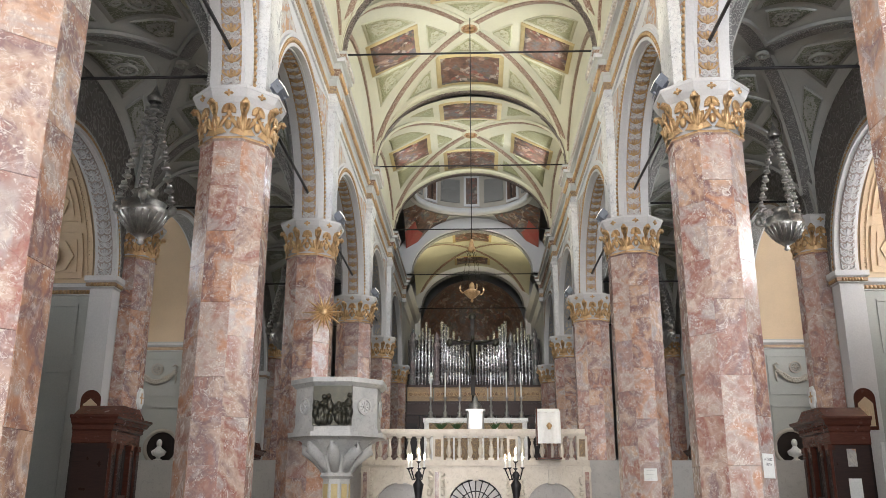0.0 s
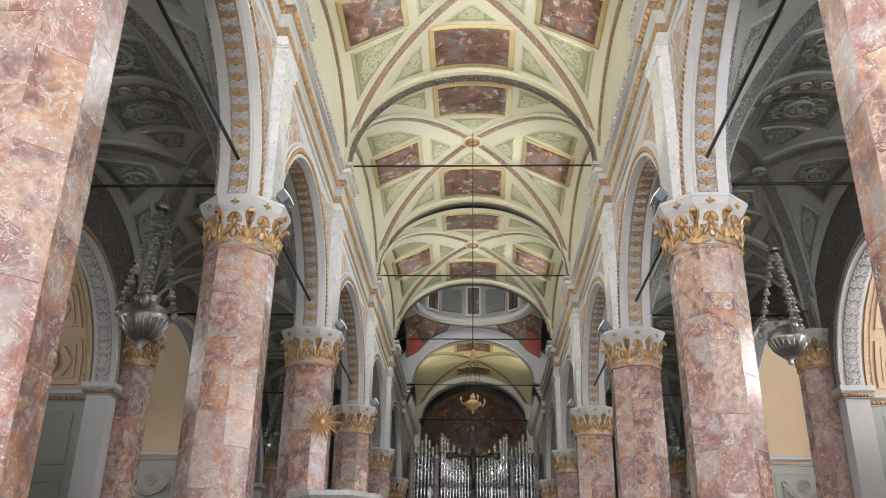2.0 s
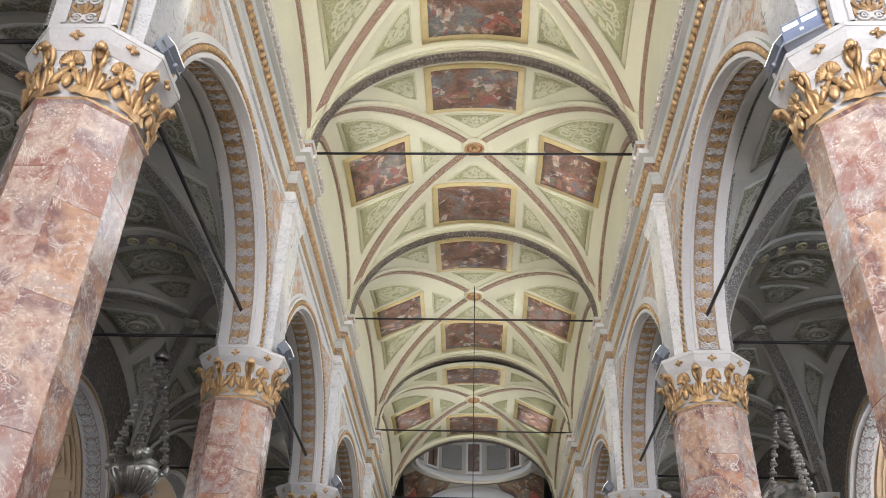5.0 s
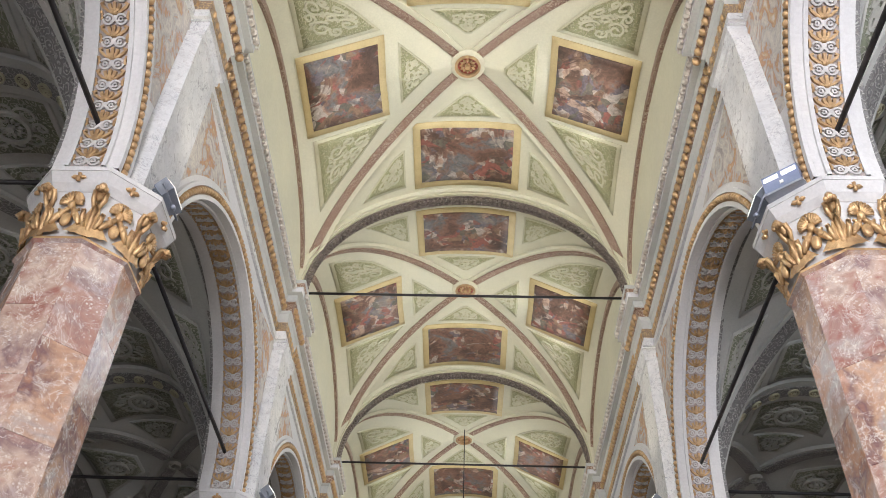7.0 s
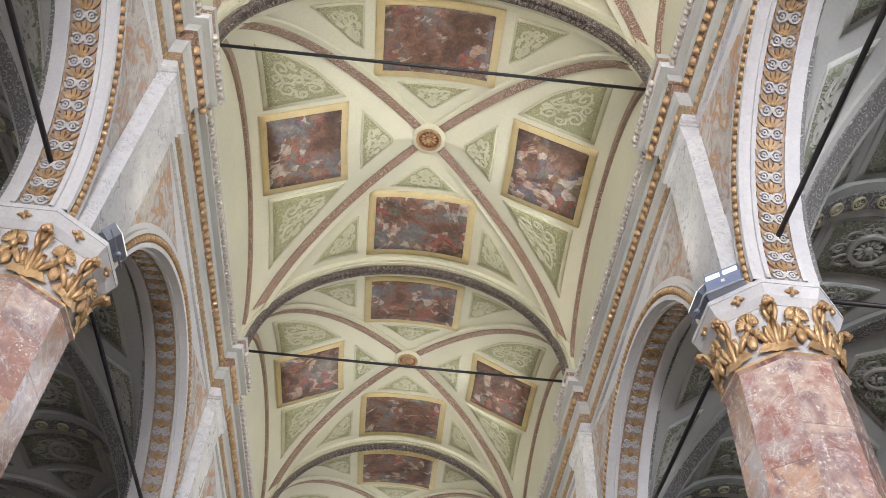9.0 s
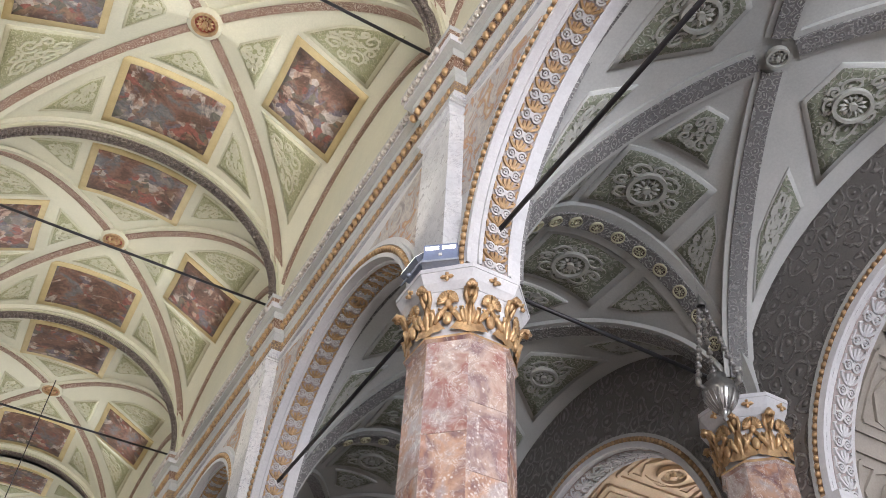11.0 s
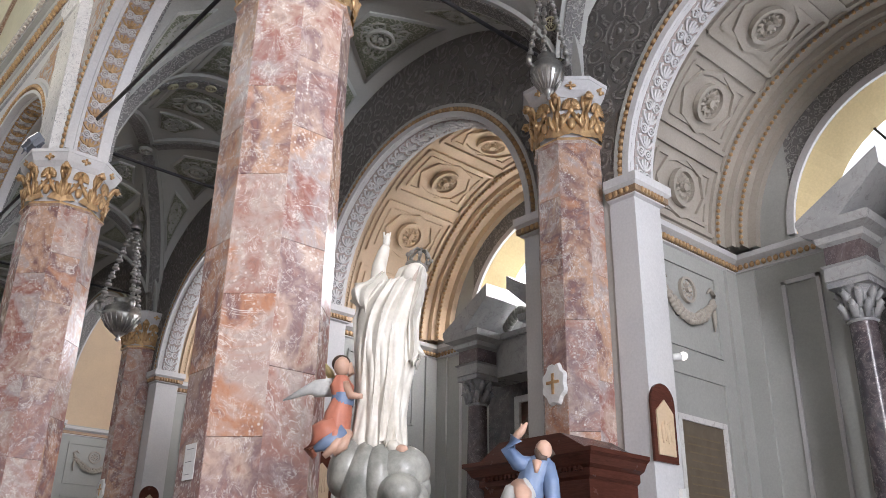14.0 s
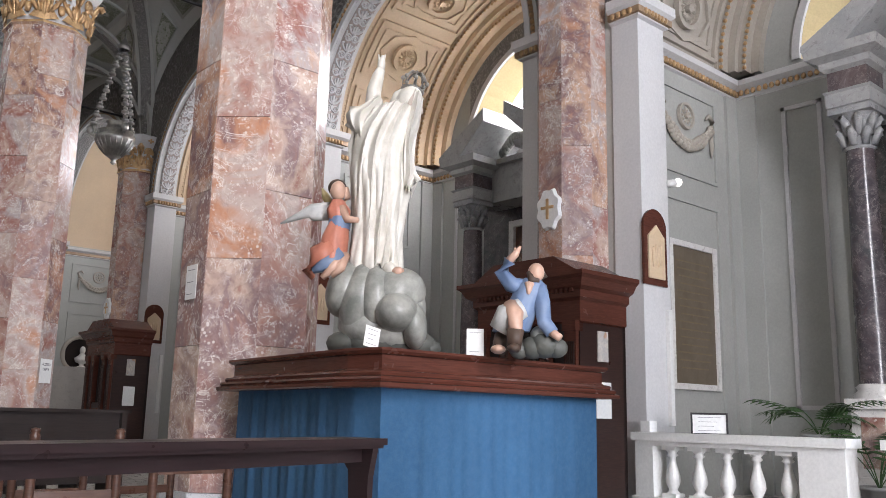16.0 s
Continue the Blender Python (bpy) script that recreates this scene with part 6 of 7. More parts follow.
ROCK = plain("dark_painted_rock", (0.05, 0.055, 0.05), (0.1, 0.1, 0.085), 0.6, scale=6, bump=0.8)
HAIR = plain("dark_brown_hair", (0.05, 0.03, 0.02), (0.08, 0.05, 0.035), 0.6)

AZ, D = 38.21, 5.85
base = pose(0.175 + D * math.sin(radians(AZ)), D * math.cos(radians(AZ)), 0, 0, 0, -AZ)
PX = 0.00376


def sx(p):
    return (p - 690) * PX


def sz(y):
    return 1.934 + (490 - y) * 0.0041


m = Mesh()
# bank of cloud and rock
for px, y, rx, rz, tilt, dy in ((612, 512, 0.13, 0.2, 0.3, 0.02), (640, 530, 0.14, 0.26, 0.18, -0.04), (668, 530, 0.13, 0.23, 0.0, -0.08), (704, 520, 0.2, 0.17, -0.25, -0.08), (655, 572, 0.2, 0.16, 0.0, 0.0), (704, 556, 0.145, 0.13, 0.0, -0.2), (736, 574, 0.09, 0.16, -0.1, -0.1), (724, 540, 0.13, 0.15, -0.3, 0.0), (690, 585, 0.22, 0.13, 0.0, 0.0)):
    m.blob((sx(px), dy, sz(y)), (rx, 0.22, rz), CLOUD, 28, 18, Matrix.Rotation(tilt, 3, "Y"))
for px, y, r in ((612, 606, 0.12), (650, 612, 0.14), (700, 605, 0.15), (745, 608, 0.13), (765, 612, 0.09), (680, 615, 0.17)):
    m.blob((sx(px), -0.02, max(1.4 + r * 0.55, sz(y))), (r, r, r * 0.7), ROCK, 9, 6)
# robe
secs = [(sz(500), sx(668), 0, 46 * PX, 0.17), (sz(470), sx(664), 0, 48 * PX, 0.19), (sz(430), sx(664), 0, 45 * PX, 0.19), (sz(390), sx(668), 0, 46 * PX, 0.2), (sz(340), sx(670), 0, 52 * PX, 0.2),
        (sz(300), sx(668), 0, 50 * PX, 0.19), (sz(262), sx(668), 0, 42 * PX, 0.17), (sz(235), sx(672), 0, 44 * PX, 0.16), (sz(208), sx(682), 0, 40 * PX, 0.13), (sz(192), sx(697), 0, 22 * PX, 0.09), (sz(180), sx(706), 0, 14 * PX, 0.07)]
section_body(m, dense(secs, 10), ROBE, 10, 0.1, 140, 1.6)
# mantle: one sheet of carved cloth with deep slanting folds


def mantle(m, left, right, mat, folds, slant, depth, bulge, nu=64, nv=60):
    def at(c, f):
        f = f * (len(c) - 1)
        k = min(int(f), len(c) - 2)
        f -= k
        p = [c[max(0, k - 1)], c[k], c[k + 1], c[min(len(c) - 1, k + 2)]]
        return [0.5 * (2 * b + (d - a) * f + (2 * a - 5 * b + 4 * d - e) * f * f + (3 * b - a - 3 * d + e) * f ** 3) for a, b, d, e in zip(*p)]
    vs, fs = [], []
    for back in (0.0, 0.03):
        for q in range(nv + 1):
            v = q / nv
            a, b = at(left, v), at(right, v)
            for k in range(nu + 1):
                u = k / nu
                w = folds * u + slant * v + 0.25 * math.sin(5 * v + 2 * u)
                ridge = 1 - 2 * abs(math.sin(math.pi * w)) ** 0.8 + 0.35 * math.sin(math.pi * (2.6 * w + 3 * v))
                y = -bulge * math.sin(math.pi * u) ** 0.6 - depth * ridge * math.sin(math.pi * u) ** 0.4 + back
                vs.append((sx(a[0] + (b[0] - a[0]) * u), y, sz(a[1] + (b[1] - a[1]) * u + 7 * ridge * (v > 0.97))))
    r, n = nu + 1, (nu + 1) * (nv + 1)
    for q in range(nv):
        for k in range(nu):
            o = q * r + k
            fs += [(o, o + 1, o + r + 1, o + r), (n + o, n + o + r, n + o + r + 1, n + o + 1)]
    for q in range(nv):
        for k in (q * r, q * r + nu):
            fs.append((k, k + r, n + k + r, n + k))
    for k in range(nu):
        for o in (k, nv * r + k):
            fs.append((o, n + o, n + o + 1, o + 1))
    m.add(vs, fs, mat)


mantle(m, [(640, 205), (616, 250), (612, 310), (616, 370), (626, 430), (640, 474)], [(732, 196), (722, 250), (716, 300), (716, 360), (710, 430), (704, 488)], ROBE, 5, 2.2, 0.02, 0.21)
mantle(m, [(652, 178), (622, 196), (600, 206), (604, 228), (622, 250)], [(668, 186), (664, 204), (654, 222), (648, 240), (640, 258)], ROBE, 3, 1.0, 0.014, 0.12, 28, 28)
mantle(m, [(722, 165), (716, 200), (706, 260), (704, 310), (708, 340)], [(742, 184), (738, 220), (726, 270), (736, 318), (726, 350)], ROBE, 3, 0.8, 0.014, 0.16, 28, 40)
# falls of cloth at both sides
m.tube([(sx(640), -0.02, sz(208)), (sx(616), -0.03, sz(222)), (sx(612), 0.0, sz(262)), (sx(620), 0.02, sz(330)), (sx(626), 0.02, sz(410)), (sx(620), 0.0, sz(470))], [0.04, 0.04, 0.03, 0.03, 0.03, 0.02], ROBE, 10)
m.tube([(sx(712), 0.0, sz(195)), (sx(727), -0.02, sz(230)), (sx(722), -0.04, sz(275)), (sx(724), -0.08, sz(312)), (sx(737), -0.12, sz(328)), (sx(722), -0.1, sz(346))], [0.03, 0.03, 0.03, 0.03, 0.02, 0.012], ROBE, 10)
# raised arm with wide sleeve, and the hand
m.tube([(sx(668), -0.02, sz(212)), (sx(648), -0.03, sz(192)), (sx(650), -0.04, sz(165)), (sx(657), -0.05, sz(140)), (sx(661), -0.05, sz(128))], [0.06, 0.06, 0.052, 0.042, 0.03], ROBE, 14)
m.tube([(sx(640), -0.01, sz(205)), (sx(612), -0.02, sz(208)), (sx(607), 0, sz(225)), (sx(625), 0.0, sz(240))], [0.05, 0.055, 0.04, 0.02], ROBE, 12)
m.tube([(sx(661), -0.05, sz(130)), (sx(662), -0.05, sz(116)), (sx(664), -0.05, sz(103))], [0.024, 0.028, 0.01], ROBE, 8)
for q in (-0.015, 0.012):
    m.tube([(sx(662) + q, -0.05, sz(116)), (sx(663) + q * 1.8, -0.05, sz(101))], [0.012, 0.006], ROBE, 6)
# hooded head, bent down to the side
m.blob((sx(716), -0.02, sz(180)), (0.085, 0.1, 0.115), ROBE, 18, 12, Matrix.Rotation(0.5, 3, "Y"))
m.tube([(sx(690), 0.02, sz(196)), (sx(700), 0.02, sz(172)), (sx(718), 0.01, sz(162)), (sx(736), -0.01, sz(178)), (sx(738), -0.02, sz(200)), (sx(722), -0.04, sz(214))], [0.06, 0.06, 0.06, 0.035, 0.025, 0.03], ROBE, 10)
m.blob((sx(722), -0.075, sz(184)), (0.05, 0.045, 0.075), SKINPALE, 14, 10, Matrix.Rotation(0.45, 3, "Y"))
# crown of silver wire
for i in range(8):
    a = 2 * math.pi * i / 8
    c = V((sx(722), 0, sz(160)))
    tilt = Matrix.Rotation(0.25, 3, "Y")
    m.tube([c + tilt @ V((0.07 * math.cos(a), 0.07 * math.sin(a), 0.0)), c + tilt @ V((0.09 * math.cos(a), 0.09 * math.sin(a), 0.07)), c + tilt @ V((0.05 * math.cos(a), 0.05 * math.sin(a), 0.13)), c + tilt @ V((0, 0, 0.14))], 0.009, SILVER, 5)
    m.blob(c + tilt @ V((0.088 * math.cos(a), 0.088 * math.sin(a), 0.075)), 0.018, SILVER, 6, 4)
m.tube([V((sx(722), 0, sz(160))) + Matrix.Rotation(0.25, 3, "Y") @ V((0.072 * math.cos(a), 0.072 * math.sin(a), 0.0)) for a in lin(0, 6.2832, 16)], 0.016, SILVER, 6)
# feet
m.blob((sx(705), -0.17, sz(490)), (0.05, 0.1, 0.04), SKIN, 10, 6)
m.blob((sx(690), -0.15, sz(484)), (0.05, 0.09, 0.05), ROBE, 10, 6)
m.thing("statue_of_robed_lady", "cream painted wooden statue with silver crown on clouds", "statue", "figures of the processional group", at=base)

m = Mesh()
m.blob((sx(592), -0.1, sz(352)), (0.055, 0.06, 0.07), SKIN, 14, 10)
m.blob((sx(590), -0.07, sz(345)), (0.065, 0.065, 0.06), HAIR, 14, 10)
section_body(m, dense([(sz(470), sx(585), -0.1, 0.1, 0.1), (sz(430), sx(590), -0.1, 0.09, 0.09), (sz(405), sx(596), -0.1, 0.065, 0.065), (sz(385), sx(594), -0.1, 0.08, 0.065), (sz(368), sx(592), -0.1, 0.04, 0.04)], 4), ORANGE, 7, 0.07, 28)
section_body(m, dense([(sz(418), sx(596), -0.1, 0.075, 0.075), (sz(398), sx(598), -0.1, 0.072, 0.075)], 3), SKYBLUE, 6, 0.05, 28)
m.tube([(sx(585), -0.12, sz(455)), (sx(560), -0.14, sz(465)), (sx(545), -0.12, sz(490)), (sx(555), -0.1, sz(500))], [0.09, 0.07, 0.04, 0.02], ORANGE, 10)
m.tube([(sx(600), -0.12, sz(462)), (sx(575), -0.16, sz(480)), (sx(555), -0.14, sz(490))], [0.08, 0.05, 0.02], SKYBLUE, 10)
m.tube([(sx(600), -0.14, sz(465)), (sx(590), -0.18, sz(485)), (sx(572), -0.17, sz(502))], [0.045, 0.035, 0.02], SKIN, 8)
m.tube([(sx(608), -0.14, sz(462)), (sx(604), -0.18, sz(485)), (sx(588), -0.17, sz(498))], [0.045, 0.035, 0.02], SKIN, 8)
m.tube([(sx(600), -0.13, sz(382)), (sx(612), -0.17, sz(404)), (sx(632), -0.2, sz(406))], [0.032, 0.028, 0.018], SKIN, 8)
m.tube([(sx(600), -0.1, sz(378)), (sx(610), -0.1, sz(362)), (sx(607), -0.1, sz(345))], [0.025, 0.022, 0.012], SKIN, 8)
for k in range(9):
    f = k / 8
    tip = (sx(486 + 50 * f), 0.06, sz(403 + 4 * math.sin(f * 3) - 22 * f))
    m.tube([(sx(578), 0.0, sz(372 + 18 * f)), (sx(545), 0.04, sz(374 + 16 * f)), tip], [0.03, 0.03, 0.006], FEATHER, 6)
m.tube([(sx(580), 0.06, sz(372)), (sx(566), 0.1, sz(350)), (sx(558), 0.12, sz(334))], [0.03, 0.03, 0.006], OCHRE, 6)
m.thing("statue_of_angel", "small painted angel statue in orange tunic", "statue", "figures of the processional group", at=base)

# seated man
AZ2, D2 = 47.5, 5.7
base2 = pose(0.175 + D2 * math.sin(radians(AZ2)), D2 * math.cos(radians(AZ2)), 0, 0, 0, -AZ2)
PM = 0.00368


def mx(p):
    return (p - 935) * PM


def mz(y):
    return 1.4 + (628 - y) * PM


m = Mesh()
for px, y, r in ((965, 606, 0.11), (985, 612, 0.08), (945, 612, 0.09), (920, 618, 0.07), (960, 590, 0.08)):
    m.blob((mx(px), 0.03, max(1.4 + 0.6 * r, mz(y))), (r, r, r * 0.85), ROCK if px != 960 else CLOUD, 9, 7)
section_body(m, dense([(mz(585), mx(905), 0, 0.12, 0.11), (mz(560), mx(912), 0, 0.13, 0.12), (mz(545), mx(922), 0, 0.1, 0.1), (mz(520), mx(934), 0, 0.1, 0.09), (mz(500), mx(940), 0, 0.1, 0.08), (mz(488), mx(942), 0, 0.05, 0.05)], 5), SKYBLUE, 8, 0.06, 32)
m.tube([(mx(885), -0.1, mz(585)), (mx(900), -0.12, mz(560)), (mx(925), -0.1, mz(545))], [0.07, 0.09, 0.07], FEATHER, 10)
m.tube([(mx(905), -0.12, mz(545)), (mx(914), -0.2, mz(560)), (mx(914), -0.2, mz(590)), (mx(908), -0.2, mz(622))], [0.06, 0.055, 0.045, 0.035], SKIN, 10)
m.tube([(mx(914), -0.2, mz(586)), (mx(912), -0.2, mz(618))], [0.06, 0.045], HAIR, 10)
m.tube([(mx(892), -0.05, mz(595)), (mx(884), -0.1, mz(622))], [0.06, 0.045], HAIR, 10)
m.blob((mx(884), -0.16, 1.43), (0.05, 0.09, 0.03), SKIN, 10, 6)
m.blob((mx(912), -0.26, 1.43), (0.045, 0.09, 0.03), HAIR, 10, 6)
m.tube([(mx(928), 0, mz(505)), (mx(905), -0.02, mz(500)), (mx(888), -0.04, mz(478)), (mx(902), -0.06, mz(458))], [0.06, 0.055, 0.05, 0.045], SKYBLUE, 10)
m.tube([(mx(900), -0.06, mz(460)), (mx(913), -0.06, mz(446)), (mx(922), -0.06, mz(432))], [0.028, 0.026, 0.008], SKIN, 8)
m.tube([(mx(912), -0.06, mz(448)), (mx(912), -0.06, mz(434))], [0.012, 0.008], SKIN, 6)
m.tube([(mx(952), 0, mz(505)), (mx(960), -0.02, mz(535)), (mx(965), -0.06, mz(570)), (mx(978), -0.08, mz(588))], [0.065, 0.06, 0.05, 0.045], SKYBLUE, 10)
m.tube([(mx(976), -0.08, mz(586)), (mx(992), -0.1, mz(598))], [0.03, 0.025], SKIN, 8)
m.blob((mx(950), -0.02, mz(478)), (0.055, 0.06, 0.065), SKIN, 14, 10)
m.tube([(mx(938), -0.04, mz(478)), (mx(942), -0.06, mz(494)), (mx(955), -0.05, mz(495))], [0.02, 0.03, 0.02], HAIR, 8)
m.tube([(mx(955), 0.02, mz(470)), (mx(963), 0.02, mz(485)), (mx(958), 0.02, mz(495))], [0.025, 0.03, 0.02], HAIR, 8)
m.tube([(mx(938), -0.07, mz(500)), (mx(936), -0.09, mz(520))], [0.035, 0.01], SKIN, 8)
m.thing("statue_of_seated_man", "painted statue of seated man in blue tunic", "statue", "figures of the processional group", at=base2)


def card(name, m4, w, h, label, cat="card", bars=6, group="paper notices", mat=None, frame_mat=None, lean=0.0):
    o = empty(name, label, cat, group, at=m4)
    Mesh().box(-w / 2, w / 2, -0.004, 0.0, 0, h, mat or PAPER).part("sheet", o)
    for i in range(bars):
        z = h * (0.85 - 0.7 * i / max(1, bars - 1))
        Mesh().box(-w * 0.34, w * (0.34 - 0.1 * (i % 3)), -0.006, -0.0045, z - h * 0.008, z + h * 0.008, INK).part("print_line", o)
    if frame_mat:
        f = Mesh()
        for a, b, c, d in ((-w / 2 - 0.02, w / 2 + 0.02, -0.02, 0), (-w / 2 - 0.02, w / 2 + 0.02, h, h + 0.02), (-w / 2 - 0.02, -w / 2, 0, h), (w / 2, w / 2 + 0.02, 0, h)):
            f.box(a, b, -0.012, 0.012, c, d, frame_mat)
        f.part("frame", o)
    return o


card("notice_card", pose(3.33, 4.17, 1.4, -14, 14, -12), 0.1, 0.135, "small white card leaning on statue stand", bars=4)
card("notice_card", pose(4.18, 4.14, 1.4, -8, 0, -40), 0.115, 0.185, "cream card with gold emblem on statue stand", bars=2, mat=CERAM)

# ---- notices on the piers ----


def on_face(px, py, r, i, z, out=0.004, side=0.0):
    a = math.pi * i / 4
    q = r * math.cos(math.pi / 8) + out
    return pose(px + q * math.cos(a) - side * math.sin(a), py + q * math.sin(a) + side * math.cos(a), z, 0, 0, math.degrees(a) + 90)


def lettered(name, m4, w, h, lines, size, label):
    o = empty(name, label, "sign", "paper notices", at=m4)
    Mesh().box(-w / 2, w / 2, -0.004, 0.0, 0, h, PAPER).part("sheet", o)
    for i, txt in enumerate(lines):
        c = bpy.data.curves.new("lettering", "FONT")
        c.body, c.size, c.align_x, c.extrude = txt, size, "CENTER", 0.0008
        c.materials.append(INK)
        t = new("lettering", c)
        t.parent = o
        t.matrix_local = pose(0, -0.0055, h * 0.72 - i * size * 1.35, 90, 0, 0)
    return o


card("paper_notice", on_face(W, YP[2], 0.64, 4, 1.95, side=0.03), 0.2, 0.3, "white paper notice taped to marble pier", "sign", 3)
lettered("paper_notice", on_face(W, YP[3], 0.64, 7, 1.37, side=-0.03), 0.34, 0.36, ["ACCESSO", "CRIPTA"], 0.055, "white sign with lettering on marble pier")
card("paper_notice", on_face(W, YP[4], 0.64, 6, 1.5), 0.3, 0.28, "white paper notice taped to marble pier", "sign", 3)

# medallions with a cross on the chapel piers
def medallion(px, py, i, z):
    o = empty("consecration_cross", "white marble medallion with gilded cross", "medallion", "crosses on the piers", at=on_face(px, py, 0.49, i, z))
    pts = []
    for j in range(48):
        a = 2 * math.pi * j / 48
        r = 0.19 + 0.014 * math.cos(8 * a + math.pi)
        pts.append((r * math.cos(a), 1.4 * r * math.sin(a)))
    m = Mesh()
    k = len(pts)
    m.add([(x, -0.05, z) for x, z in [(x * 0.9, z * 0.9) for x, z in pts]] + [(x, 0, z) for x, z in pts], [tuple(range(k))] + [(q, (q + 1) % k, k + (q + 1) % k, k + q) for q in range(k)], CERAM)
    m.part("plate", o)
    c = Mesh()
    c.box(-0.018, 0.018, -0.065, -0.05, -0.13, 0.13, GOLD)
    c.box(-0.1, 0.1, -0.066, -0.05, 0.0, 0.035, GOLD)
    c.part("cross", o)


def station(x, y, z, rz):
    o = empty("station_plaque", "arched wooden frame with cream relief plaque", "plaque", "stations on the chapel jambs", at=pose(x, y, z, 0, 0, rz))
    n = 16
    def slab(w, h, d0, d1, mat, peak=False):
        pts = [(-w, 0), (w, 0)] + ([(w, h * 0.78), (0, h), (-w, h * 0.78)] if peak else [(w * math.cos(math.pi * i / n), h - w + w * math.sin(math.pi * i / n)) for i in range(n + 1)])
        m = Mesh()
        k = len(pts)
        m.add([(a, -d1, b) for a, b in pts] + [(a, -d0, b) for a, b in pts], [tuple(range(k)), tuple(range(k, 2 * k))] + [(i, (i + 1) % k, k + (i + 1) % k, k + i) for i in range(k)], mat)
        return m
    slab(0.235, 0.94, 0.0, 0.035, REDWOOD).part("frame", o, "red-brown wooden frame")
    r = slab(0.165, 0.66, 0.035, 0.055, TAN, True)
    r.v = [(a, b, c + 0.08) for a, b, c in r.v]
    ob = r.part("relief", o, "cream stone relief")
    for i in range(4):
        b = Mesh()
        b.blob((-0.08 + 0.055 * i, -0.06, 0.34 + 0.03 * (i % 2)), (0.03, 0.02, 0.13), TAN, 8, 6)
        b.part("carving", ob)


for k, s in ((2, 1), (4, 1), (3, 1), (4, -1), (3, -1)):
    ya = YP[k] + OFF
    medallion(s * XA, ya, 4 if s > 0 else 0, 3.57 if k == 2 else 3.45)
    station(s * (XA + 0.3), ya - 0.984, 2.6, 0)
    t = Mesh()
    t.box(-0.035, 0.035, -0.05, 0, 0, 1.38, CERAM)
    t.thing("white_tube", "white plastic tube lamp on chapel jamb", "lamp", "tube lamps on the jambs", at=pose(s * (XA + 0.56), ya - 0.984, 0.95))

# small spotlight by the station
sp = empty("spotlight", "small white spotlight on the chapel pier", "lamp", at=pose(XA + 0.68, YP[2] + OFF - 0.95, 3.95))
Mesh().tube([(0, 0, 0), (0.1, -0.06, 0.02)], 0.05, CERAM, 12).part("housing", sp)
Mesh().blob((0.13, -0.08, 0.03), 0.055, LAMPGLASS, 12, 8).part("bulb", sp, "bright round bulb")
Mesh().tube([(-0.08, 0.05, 0), (0, 0, 0)], 0.02, CERAM, 8).part("arm", sp)

# ---- confessionals ----


TALL = Matrix.Diagonal((1, 1, 1.07, 1))


